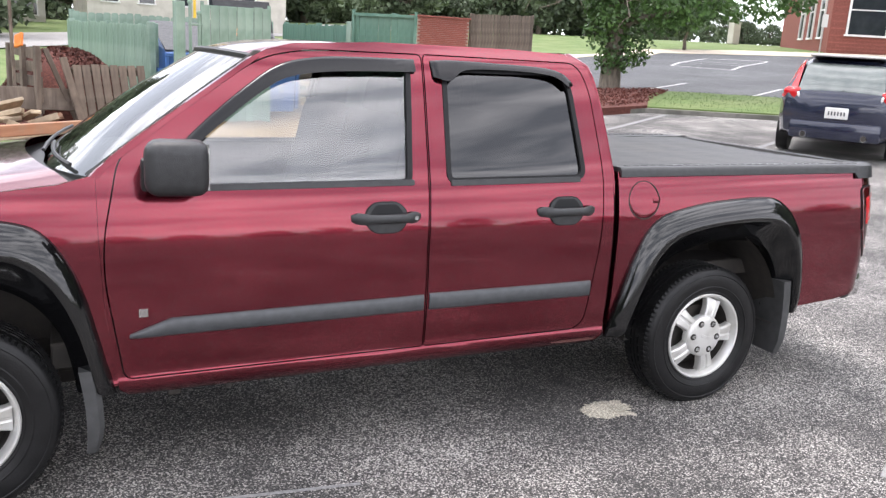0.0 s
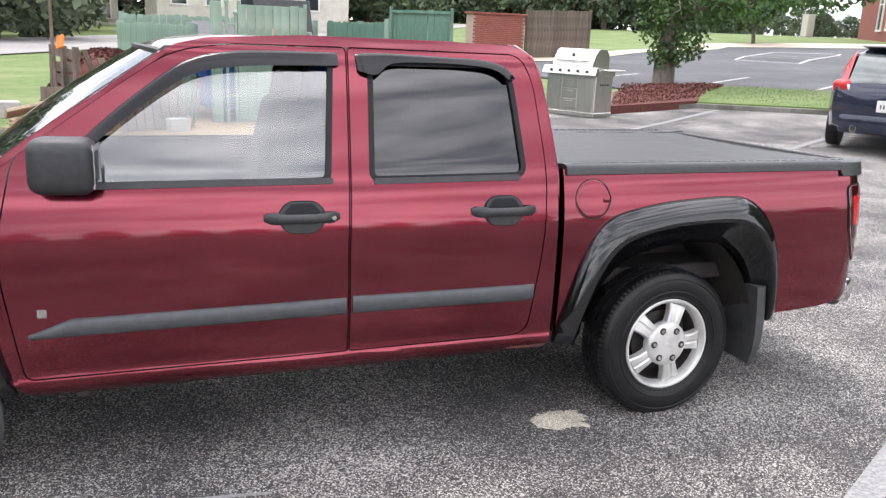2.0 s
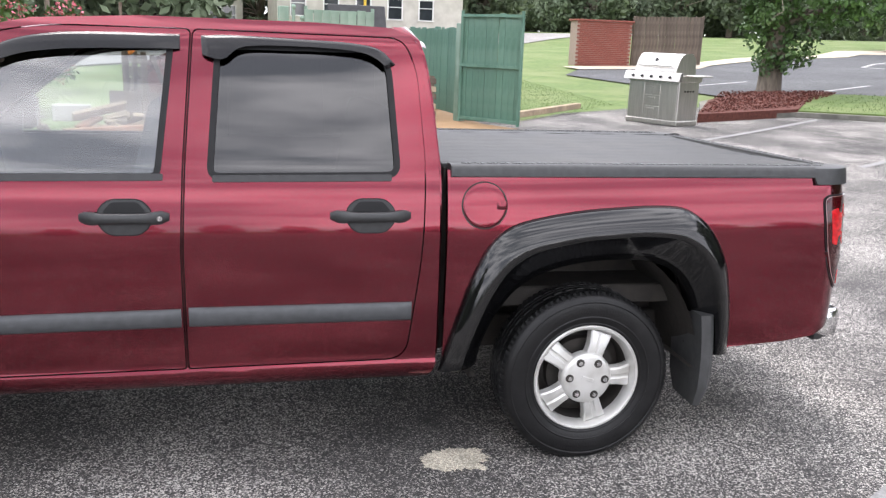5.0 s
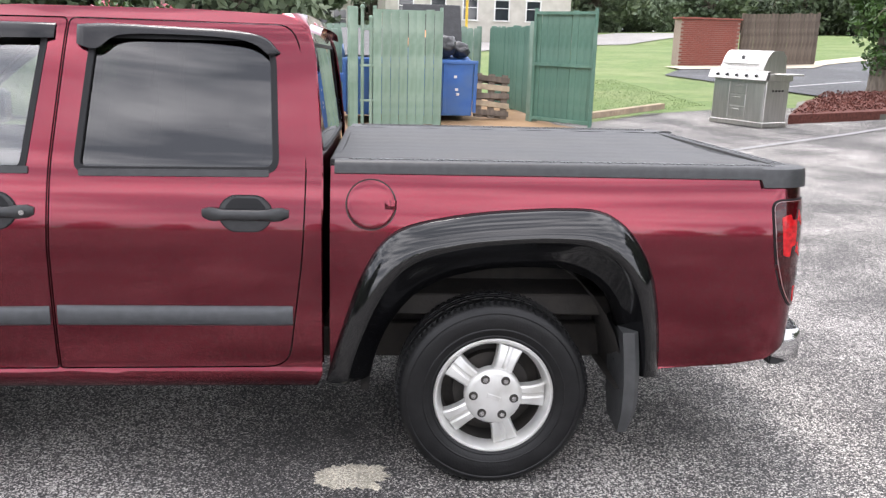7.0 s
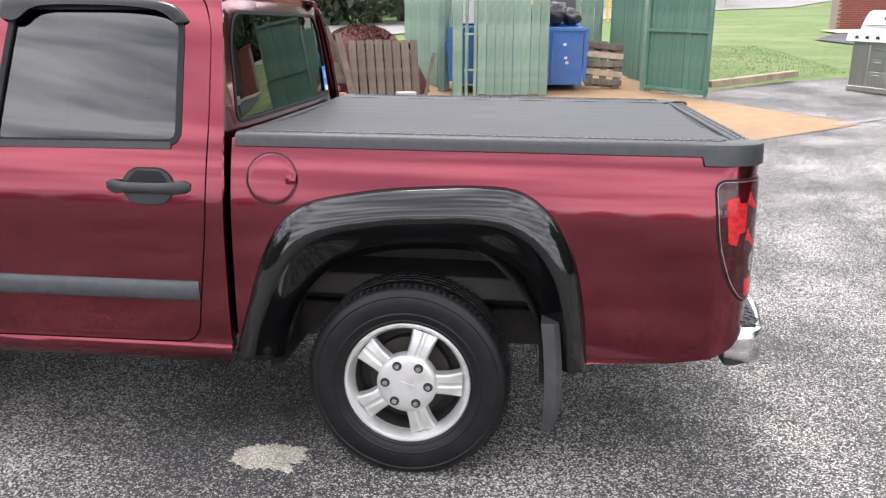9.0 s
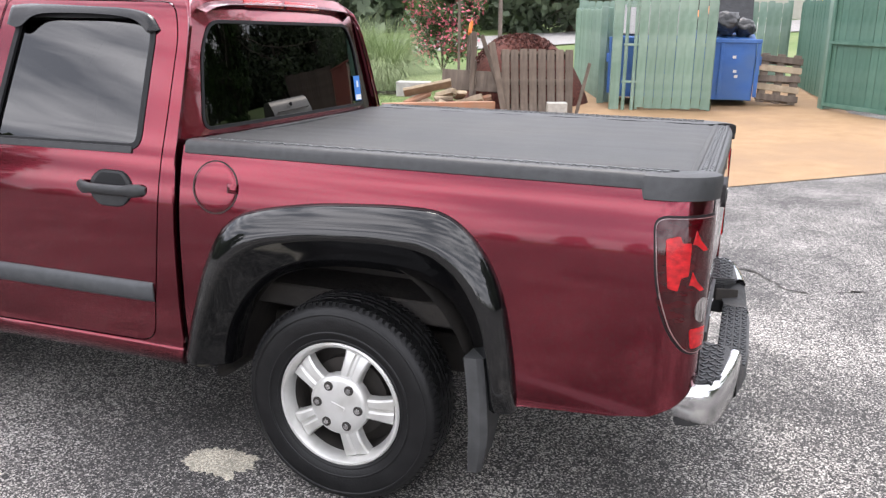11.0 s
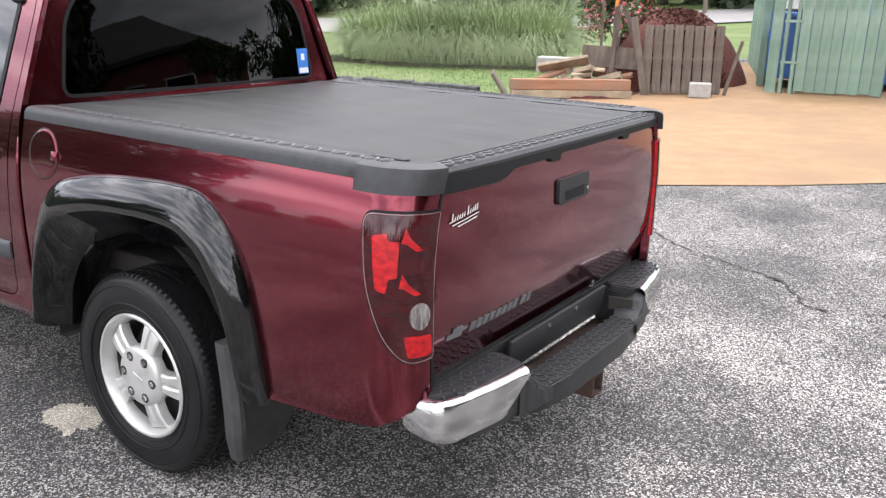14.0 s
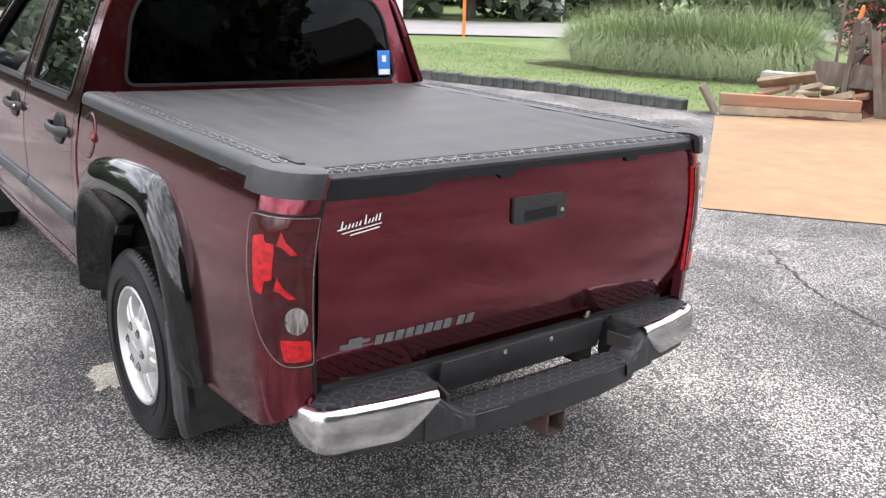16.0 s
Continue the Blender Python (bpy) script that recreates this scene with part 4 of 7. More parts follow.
rows = [[(-0.09 + 0.16 * abs(u) ** 2.3 + dx, YC + u * 0.76, z) for u in [-1 + j / 10 for j in range(21)]] for dx, z in ((-0.07, 1.122), (-0.02, 1.116), (0.05, 1.135))]
loft(bm, rows)
cowl = tpart("cowl", bm, M_TRIM, "black cowl under the windscreen", 40)
for y0, y1 in ((-0.62, 0.0), (0.02, 0.60)):
    bm = bmesh.new()
    p = [screen(y0 / 0.765 + (y1 - y0) / 0.765 * k / 6, 0.03 + 0.07 * k / 6) + Vector((-0.012, 0, 0.014)) for k in range(7)]
    tube(bm, p, 0.008, 6)
    tpart("wiper", bm, M_TRIM, "black wiper blade", 40, cowl)
bm = bmesh.new()
box(bm, (-1.17, YC, 0.80), (0.08, 1.46, 0.36), None, 0.03)
grille = tpart("grille", bm, M_TRIM, "black grille", 40)
for sg in (-1, 1):
    bm = bmesh.new()
    box(bm, (-1.17, YC + sg * 0.60, 0.83), (0.10, 0.30, 0.24), None, 0.03)
    tpart("headlight", bm, M_CLEARLENS, "clear headlight", 40)
bm = bmesh.new()
box(bm, (-1.22, YC, 0.52), (0.16, 1.68, 0.24), None, 0.05, 3)
tpart("front_bumper", bm, M_PAINT, "maroon front bumper", 40)

# underbody
for nm, c, s in (("frame_rail", (1.35, YC - 0.42, 0.42), (4.9, 0.09, 0.14)), ("frame_rail", (1.35, YC + 0.42, 0.42), (4.9, 0.09, 0.14)), ("rocker_box", (1.20, YC - 0.73, 0.42), (1.98, 0.10, 0.09)),
                 ("rocker_box", (1.20, YC + 0.73, 0.42), (1.98, 0.10, 0.09)), ("floor_pan", (1.1, YC, 0.50), (2.3, 1.42, 0.10)), ("bed_pan", (3.10, YC, 0.62), (1.6, 1.30, 0.08)),
                 ("cross_member", (3.86, YC, 0.55), (0.06, 1.40, 0.12)), ("engine_block", (-0.3, YC, 0.55), (1.4, 0.9, 0.5)), ("bracket", (0.36, YC - 0.76, 0.352), (0.05, 0.02, 0.05)), ("bracket", (0.56, YC - 0.76, 0.352), (0.03, 0.02, 0.05))):
    bm = bmesh.new()
    box(bm, c, s, None, 0.006, 1)
    tpart(nm, bm, M_UNDER)
for nm, p, r in (("exhaust_pipe", [(0.5, YC + 0.2, 0.34), (2.0, YC + 0.2, 0.34), (2.5, YC + 0.3, 0.36)], 0.035), ("rear_axle", [(HUBS["rear"], YC - 0.7, HUB_Z), (HUBS["rear"], YC + 0.7, HUB_Z)], 0.045),
                 ("differential", [(HUBS["rear"], YC - 0.14, HUB_Z), (HUBS["rear"], YC + 0.14, HUB_Z)], 0.12), ("front_axle", [(HUBS["front"], YC - 0.7, HUB_Z), (HUBS["front"], YC + 0.7, HUB_Z)], 0.04)):
    bm = bmesh.new()
    tube(bm, p, r, 12)
    tpart(nm, bm, M_UNDER, "", 40)
bm = bmesh.new()
box(bm, (3.06, YC, 0.93), (1.60, 1.42, 0.02))
box(bm, (2.27, YC, 0.80), (0.02, 1.5, 0.70))
tpart("bed_floor", bm, M_UNDER)

# tonneau cover
bm = bmesh.new()
rows = []
for i in range(31):
    x = 2.262 + (3.872 - 2.262) * i / 30
    row = []
    for j in range(33):
        u = -1 + 2 * j / 32
        z = 1.160 - 0.012 * math.cos(u * 2.2) * 0.8 + 0.0016 * math.sin(x * 23) + 0.0012 * math.sin(u * 31 + 0.8 * math.sin(x * 4)) + 0.0018 * noise.noise((x * 3, u * 2, 0)) - 0.022 * max(0, abs(u) - 0.93) / 0.07
        if i == 30:
            z -= 0.006
        row.append((x, YC + u * 0.735, z))
    rows.append(row)
loft(bm, rows)
cover = tpart("bed_cover", bm, M_VINYL, "black vinyl roll-up bed cover", 50)
for c, s in (((3.872, YC, 1.152), (0.020, 1.46, 0.024)), ((3.06, YC - 0.725, 1.156), (1.61, 0.03, 0.018)), ((3.06, YC + 0.725, 1.152), (1.61, 0.03, 0.018)), ((2.268, YC, 1.145), (0.03, 1.46, 0.03))):
    bm = bmesh.new()
    box(bm, c, s, None, 0.005)
    tpart("cover_rail", bm, M_VINYL, "black cover edge rail", 40, cover)
bm = bmesh.new()
box(bm, (3.78, YC - 0.722, 1.166), (0.11, 0.022, 0.008), None, 0.003)
tpart("cover_strap", bm, M_RUBBER, "", 40, cover)


# tailgate
def gate(y, z, out=0.0):
    x = 3.945 - 0.020 * max(0, 0.72 - z) / 0.12 - 0.012 * ((z - 0.9) / 0.25) ** 2 - 0.012 * (abs(y) / 0.72) ** 6
    return Vector((x + out, YC + y, z))


TG = rounded([(-0.729, 0.585), (0.729, 0.585), (0.729, 1.140), (-0.729, 1.140)], 0.010)
HND = rounded([(-0.110, 0.956), (0.100, 0.959), (0.097, 1.036), (-0.110, 1.036)], [0.02, 0.02, 0.012, 0.012])
tailgate = wall_panel("tailgate", TG, None, M_PAINT, 0.0, 0.04, "plain maroon tailgate", place=gate)
handle = wall_panel("tailgate_handle", HND, None, M_TRIM, 0.010, 0.012, "black tailgate handle", tailgate, gate)
# no real hollow: a flat dark panel painted as the shaded opening
wall_panel("handle_opening", rounded([(-0.068, 0.966), (0.060, 0.968), (0.060, 1.000), (-0.068, 0.996)], 0.006), None, M_SEAL, 0.0125, 0, "", handle, gate)
bm = bmesh.new()
tube(bm, [gate(0.080, 0.985, 0.008), gate(0.080, 0.985, 0.014)], 0.007, 12)
tpart("handle_lock", bm, M_CHROME, "", 40, handle)
TRIMLOW = [(-0.722, 1.092), (-0.47, 1.088), (-0.425, 1.094), (-0.38, 1.112), (-0.17, 1.112), (-0.155, 1.098), (-0.11, 1.098), (-0.10, 1.118), (0.36, 1.118), (0.37, 1.104), (0.41, 1.104), (0.42, 1.118), (0.722, 1.118)]
tg_trim = wall_panel("tailgate_cap_skirt", TRIMLOW + [(0.722, 1.148), (-0.722, 1.148)], None, M_SEAL, 0.010, 0.012, "", tailgate, gate)
bm = bmesh.new()
rows = []
for k in range(13):
    y = -0.722 + 1.444 * k / 12
    p = gate(y, 1.15, 0)
    rows.append([(p.x + 0.011, YC + y, 1.136), (p.x + 0.012, YC + y, 1.146), (p.x + 0.004, YC + y, 1.156), (p.x - 0.02, YC + y, 1.160), (p.x - 0.06, YC + y, 1.160), (p.x - 0.075, YC + y, 1.150), (p.x - 0.075, YC + y, 1.12)])
vs = loft(bm, rows)
bm.faces.new(vs[0])
bm.faces.new(vs[-1])
tgcap = tpart("tailgate_cap", bm, M_CAP, "black tailgate cap with tread pattern", 40, tailgate)
bm = bmesh.new()
for k in range(58):
    for r in (0, 1):
        box(bm, (3.897 + 0.022 * r, YC - 0.70 + k * 0.0243 + 0.005 * r, 1.1605), (0.006, 0.020, 0.005), (0, 0, 38 if (k + r) % 2 else -38))
tpart("tread_pattern", bm, M_TREAD, "raised diamond tread", False, tgcap)
# grey letter blocks and a small emblem, a white dealer mark as bars
for k in range(10):
    y0 = -0.560 + k * 0.0325 + (0.016 if k > 7 else 0)
    wall_panel("letter_block", [(y0, 0.682), (y0 + 0.024, 0.682), (y0 + 0.027, 0.710), (y0 + 0.003, 0.710)], None, M_TREAD, 0.004, 0.004, "grey raised lettering block", tailgate, gate)
wall_panel("emblem", [(-0.665, 0.688), (-0.60, 0.684), (-0.598, 0.698), (-0.578, 0.698), (-0.576, 0.708), (-0.60, 0.708), (-0.602, 0.716), (-0.640, 0.716), (-0.642, 0.702), (-0.663, 0.702)], None, M_TREAD, 0.004, 0.004, "small chrome emblem", tailgate, gate)
for k in range(11):
    y0 = -0.672 + 0.0102 * k + (0.006 if k > 5 else 0)
    h = 0.024 if k in (0, 6) else 0.013 if k not in (9, 10) else 0.018
    z0 = 1.013 + 0.0016 * k
    wall_panel("script_stroke", [(y0, z0), (y0 + 0.0055, z0 + 0.0006), (y0 + 0.0095, z0 + h), (y0 + 0.0055, z0 + h - 0.001)], None, M_WHITE, 0.003, 0, "white script mark as plain bars" if k == 0 else "", tailgate, gate)
for y0, y1, z0, z1 in ((-0.668, -0.553, 1.004, 1.020), (-0.645, -0.560, 0.998, 1.010), (-0.680, -0.655, 1.013, 1.017)):
    wall_panel("script_stroke", [(y0, z0), (y1, z1), (y1, z1 + 0.0035), (y0, z0 + 0.003)], None, M_WHITE, 0.003, 0, "", tailgate, gate)

# rear bumper
bm = bmesh.new()
prism(bm, [(x, YC + y) for x, y in [(4.035, -0.40), (4.075, -0.455), (4.125, -0.37), (4.14, -0.20), (4.14, 0.20), (4.125, 0.37), (4.075, 0.455), (4.035, 0.40)]], 0.405, 0.482)
for sg in (-1, 1):
    prism(bm, [(x, YC + sg * y) for x, y in [(3.94, 0.785), (3.94, 0.40), (4.03, 0.395), (4.085, 0.45), (4.06, 0.73), (3.98, 0.785)]], 0.43, 0.560)
    # ramp from the step up to the corner
    rows = []
    for k in range(7):
        t = k / 6
        zz = 0.482 + 0.085 * (t * t * (3 - 2 * t))
        y = YC + sg * (0.33 + 0.16 * t)
        xo = 4.135 - 0.028 * t
        rows.append([(xo - 0.09 - 0.03 * t, y, zz), (xo - 0.012, y, zz), (xo, y, zz - 0.012), (xo + 0.002, y, 0.44 - 0.01 * t), (xo - 0.03, y, 0.405)])
    loft(bm, rows)
bmesh.ops.bevel(bm, geom=[e for e in bm.edges if e.calc_length() > 0.03], offset=0.007, segments=2, affect="EDGES")
bump_ob = tpart("rear_bumper", bm, M_TRIM, "rear bumper with black step and chrome ends", 40)
for sg in (-1, 1):
    path = [(3.935, 0.815), (3.968, 0.816), (4.005, 0.812), (4.040, 0.796), (4.062, 0.760), (4.078, 0.69), (4.096, 0.59), (4.106, 0.51), (4.112, 0.445)]
    rows = []
    for k, p in enumerate(spline([(*q, 0) for q in path], 4)):
        x, y = p[0], p[1]
        t = k / 32
        zb = 0.470 - 0.025 * min(1, t * 2.2) + 0.085 * max(0, t - 0.80) / 0.20
        q = spline([(*r, 0) for r in path], 4)
        d = (Vector(q[min(k + 1, len(q) - 1)]) - Vector(q[max(k - 1, 0)])).normalized()
        n = Vector((-d.y, d.x, 0))
        pr = [(-0.05, zb - 0.012), (-0.008, zb), (0.0, zb + 0.012), (0.004, (zb + 0.57) / 2), (0.0, 0.555), (-0.006, 0.566), (-0.020, 0.571), (-0.030, 0.569)]
        rows.append([(x + n.x * o, YC + sg * (y + n.y * o), z) for o, z in pr])
    bm = bmesh.new()
    vs = loft(bm, rows)
    tpart("chrome_end", bm, M_CHROME, "chromed bumper end", 50, bump_ob)
    skin = spline([(*r, 0) for r in path], 4)[19:]
    bm = bmesh.new()
    loft(bm, [[(q[0] - 0.05, YC + sg * q[1], 0.425), (q[0] - 0.012, YC + sg * q[1], 0.43), (q[0] - 0.004, YC + sg * q[1], 0.445), (q[0] - 0.003, YC + sg * q[1], 0.55), (q[0] - 0.03, YC + sg * q[1], 0.562)] for q in skin])
    tpart("bumper_valance", bm, M_TRIM, "", 50, bump_ob)
    bm = bmesh.new()
    prism(bm, [(x, YC + sg * y) for x, y in [(3.935, 0.792), (3.985, 0.794), (4.022, 0.776), (4.044, 0.735), (4.064, 0.64), (4.084, 0.47), (4.075, 0.425), (3.995, 0.405), (3.96, 0.425), (3.965, 0.70), (3.935, 0.735)]], 0.553, 0.573)
    bmesh.ops.bevel(bm, geom=[e for e in bm.edges if abs(e.verts[0].co.z - e.verts[1].co.z) < 1e-4], offset=0.005, segments=2, affect="EDGES")
    pad = tpart("step_pad", bm, M_CAP, "black tread step pad", 40, bump_ob)
    bm = bmesh.new()
    for i in range(4):
        for j in range(14):
            y = 0.44 + j * 0.025
            x = 3.982 + i * 0.022 + (0.004 if j % 2 else 0)
            if y > 0.72 and i > 2:
                continue
            box(bm, (x, YC + sg * y, 0.574), (0.006, 0.022, 0.006), (0, 0, 40 if (i + j) % 2 else -40))
    tpart("tread_pattern", bm, M_TRIMGREY, "raised diamond tread", False, pad)
    bm = bmesh.new()
    box(bm, (4.045, YC + sg * 0.385, 0.515), (0.09, 0.012, 0.05), (0, 0, sg * 12), 0.004)
    tpart("pocket", bm, M_UNDER, "", False, bump_ob)
bm = bmesh.new()
for i in range(4):
    for j in range(27):
        box(bm, (4.046 + i * 0.025, YC - 0.325 + j * 0.025, 0.483), (0.006, 0.022, 0.006), (0, 0, 40 if (i + j) % 2 else -40))
tpart("tread_pattern", bm, M_TRIMGREY, "raised diamond tread", False, bump_ob)
bm = bmesh.new()
box(bm, (3.985, YC, 0.535), (0.014, 0.70, 0.105), (0, 8, 0), 0.004)
box(bm, (3.935, YC, 0.53), (0.05, 1.40, 0.09), None, 0.006)
plate = tpart("plate_mount", bm, M_TRIM, "black empty plate mount", 40, bump_ob)
for y in (-0.10, 0.10):
    bm = bmesh.new()
    tube(bm, [(3.985, YC + y, 0.567), (4.001, YC + y, 0.567)], 0.008, 8)
    tpart("bolt", bm, M_CHROME, "", 40, plate)
bm = bmesh.new()
box(bm, (3.955, YC + 0.31, 0.595), (0.02, 0.022, 0.028), None, 0.005)
tpart("plate_light", bm, M_CLEARLENS, "", 40, bump_ob)
bm = bmesh.new()
for dy, dz, sy, sz in ((-0.035, 0, 0.008, 0.078), (0.035, 0, 0.008, 0.078), (0, 0.035, 0.078, 0.008), (0, -0.035, 0.078, 0.008)):
    box(bm, (4.04, YC + dy, 0.365 + dz), (0.20, sy, sz))
box(bm, (3.96, YC, 0.39), (0.06, 0.9, 0.06))
tpart("hitch_receiver", bm, M_RUST, "rusty square hitch receiver", False, bump_ob)

# the bumper sits close under the gate
for ob in (bump_ob, *bump_ob.children_recursive):
    inv = ob.matrix_world.inverted()
    ob.data.transform(inv @ Matrix.Translation((-0.056, YC, -0.008)) @ Matrix.Diagonal((1, 0.962, 1, 1)) @ Matrix.Translation((0, -YC, 0)) @ ob.matrix_world)

# wheels
TYRE = [(0.205, -0.085), (0.225, -0.098), (0.26, -0.108), (0.295, -0.109), (0.322, -0.102), (0.335, -0.092), (0.342, -0.078), (0.3455, -0.05), (0.346, -0.032), (0.338, -0.030), (0.338, -0.022), (0.3465, -0.020),
        (0.347, -0.003), (0.339, -0.002), (0.339, 0.004), (0.347, 0.005), (0.3465, 0.022), (0.338, 0.024), (0.338, 0.032), (0.346, 0.034), (0.3455, 0.052), (0.342, 0.078), (0.335, 0.092), (0.322, 0.102), (0.295, 0.109), (0.26, 0.108), (0.205, 0.085)]


def wheel(name, cx, left):
    w = new(name)
    w.parent = truck
    w.matrix_parent_inverse = truck.matrix_world.inverted()
    w.matrix_basis = pose(cx, YC - 0.752 if left else YC + 0.752, HUB_Z, 0, 7, 0 if left else 180)
    tagged(w, "silver five-spoke alloy wheel with black tyre")
    bm = bmesh.new()
    lathe(bm, TYRE, 72)
    tyre = part("tyre", bm, M_RUBBER, w, "black tyre with fine tread", 40)
    for r, y in ((0.312, -0.1065), (0.252, -0.1075), (0.225, -0.098)):
        bm = bmesh.new()
        lathe(bm, [(r + 0.004, y), (r, y - 0.004), (r - 0.004, y)], 72)
        part("sidewall_ring", bm, M_RUBBER, tyre, "", True)
    bm = bmesh.new()
    for k in range(90):
        a = 2 * math.pi * k / 90
        for y, tw in ((-0.066, 25), (-0.085, 10), (0.066, -25), (-0.027 + 0.054 * (k % 2), 35)):
            r = 0.346 if abs(y) < 0.07 else 0.3385
            m = Matrix.Rotation(-a, 4, "Y") @ Matrix.Translation((r, y, 0)) @ Matrix.Rotation(radians(tw), 4, "X")
            if abs(y) > 0.08:
                m = m @ Matrix.Rotation(radians(-38), 4, "Z")
            vs = bmesh.ops.create_cube(bm, size=1)["verts"]
            bmesh.ops.transform(bm, matrix=m @ Matrix.Diagonal((0.003, 0.021, 0.011, 1)), verts=vs)
    tagged(part("tread_pattern", bm, M_RUBBER, tyre), kind="stuff")
    bm = bmesh.new()
    lathe(bm, [(0.214, -0.088), (0.216, -0.096), (0.211, -0.101), (0.204, -0.100), (0.199, -0.093), (0.194, -0.080), (0.188, -0.066), (0.186, -0.052)], 64)
    rim = part("rim", bm, M_ALLOY, w, "silver alloy rim", 35)
    # alloy barrel coloured dark for the shade behind the spokes
    bm = bmesh.new()
    lathe(bm, [(0.186, -0.052), (0.182, -0.02), (0.180, 0.08), (0.205, 0.085)], 48)
    part("rim_barrel", bm, M_UNDER, w, "", 35)
    for k in range(5):
        a = radians(78 + 72 * k)
        m = Matrix.Rotation(-a, 4, "Y")
        rows = []
        for r, hw, y, ch in ((0.085, 0.036, -0.088, 0.010), (0.105, 0.034, -0.090, 0.010), (0.135, 0.036, -0.088, 0.009), (0.165, 0.041, -0.082, 0.008), (0.187, 0.047, -0.074, 0.006)):
            rows.append([m @ Vector(q) for q in ((r, y + 0.035, hw + 0.004), (r, y + 0.006, hw), (r, y, hw - 0.006), (r, y - 0.001, 0.010), (r, y + ch * 0.6, 0.004), (r, y + ch * 0.6, -0.004), (r, y - 0.001, -0.010), (r, y, -hw + 0.006), (r, y + 0.006, -hw), (r, y + 0.035, -hw - 0.004))])
        bm = bmesh.new()
        loft(bm, rows)
        part("spoke", bm, M_ALLOY, rim, "", 35)
    bm = bmesh.new()
    lathe(bm, [(0.0, -0.106), (0.05, -0.106), (0.085, -0.104), (0.097, -0.100), (0.103, -0.093), (0.104, -0.06)], 48)
    cap = part("hub_cap", bm, M_ALLOY, rim, "round silver hub cap", 40)
    for k in range(6):
        a = radians(60 * k + 3)
        bm = bmesh.new()
        c = (0.073 * math.cos(a), -0.100, 0.073 * math.sin(a))
        # dark disc on the cap, painted for the shade in the nut's hole
        tube(bm, [c, (c[0], -0.1062, c[2])], 0.0165, 16)
        part("lug_recess", bm, M_UNDER, cap, "", 40)
        bm = bmesh.new()
        tube(bm, [c, (c[0], -0.112, c[2])], [0.0125, 0.0095], 6)
        part("lug_nut", bm, M_CHROME, cap, "", 30)
    bm = bmesh.new()
    box(bm, (0, -0.1062, 0), (0.050, 0.003, 0.014), (0, 12, 0), 0.001, 1)
    part("cap_emblem", bm, M_ALLOY, cap)
    # drum darkened too, so the gaps between spokes look shaded
    bm = bmesh.new()
    lathe(bm, [(0.0, -0.02), (0.14, -0.02), (0.14, 0.02), (0.183, 0.03)], 40)
    part("brake_drum", bm, M_UNDER, w, "dark brake drum", 40)
    return w


for left in (True, False):
    wheel("rear_wheel", HUBS["rear"], left)
    wheel("front_wheel", HUBS["front"], left)

# cabin
bm = bmesh.new()
box(bm, (1.15, YC, 0.56), (2.05, 1.5, 0.06))
tpart("cabin_floor", bm, M_UNDER)
bm = bmesh.new()
box(bm, (0.16, YC, 0.98), (0.42, 1.46, 0.30), (0, -8, 0), 0.07, 3)
tpart("dashboard", bm, M_DASH, "grey plastic dashboard", 40)
for sg in (-1, 1):
    bm = bmesh.new()
    box(bm, (0.95, YC + sg * 0.36, 0.78), (0.52, 0.50, 0.16), (0, -6, 0), 0.06, 3)
    box(bm, (1.22, YC + sg * 0.36, 1.08), (0.15, 0.48, 0.60), (0, 14, 0), 0.06, 3)
    seat = tpart("front_seat", bm, M_SEAT, "grey cloth front seat", 40)
    bm = bmesh.new()
    box(bm, (1.31, YC + sg * 0.36, 1.43), (0.10, 0.26, 0.17), (0, 10, 0), 0.04, 3)
    tpart("headrest", bm, M_SEAT, "", 40, seat)
bm = bmesh.new()
box(bm, (1.78, YC, 0.78), (0.46, 1.30, 0.18), None, 0.06, 3)
box(bm, (2.06, YC, 1.06), (0.14, 1.30, 0.56), (0, 10, 0), 0.05, 3)
tpart("rear_bench", bm, M_SEAT, "grey cloth rear bench", 40)
bm = bmesh.new()
m = pose(0.50, YC - 0.37, 1.03, 0, 62, 0)
ring = [m @ Vector((0.185 * math.cos(a * math.pi / 16), 0.185 * math.sin(a * math.pi / 16), 0)) for a in range(33)]
tube(bm, ring, 0.015, 8, False)
for a in (0.3, 2.84, 4.7):
    tube(bm, [m @ Vector((0.18 * math.cos(a), 0.18 * math.sin(a), 0)), m @ Vector((0, 0, -0.02))], 0.014, 6)
tube(bm, [m @ Vector((0, 0, 0.01)), m @ Vector((0, 0, -0.06))], [0.055, 0.06], 16)
tube(bm, [m @ Vector((0, 0, -0.05)), (0.25, YC - 0.37, 0.93)], 0.035, 8)
tpart("steering_wheel", bm, M_DASH, "dark grey steering wheel", 40)
bm = bmesh.new()
box(bm, (0.55, YC, 1.50), (0.03, 0.22, 0.06), None, 0.012)
tpart("inside_mirror", bm, M_TRIM, "black inside mirror", 40)

# the lot falls away to the far side, and the truck leans with it
bpy.context.view_layer.update()
truck.matrix_world = pose(0, 2.955, 0.9, -1.5, 0, 0) @ pose(0, -2.955, -0.9) @ truck.matrix_world

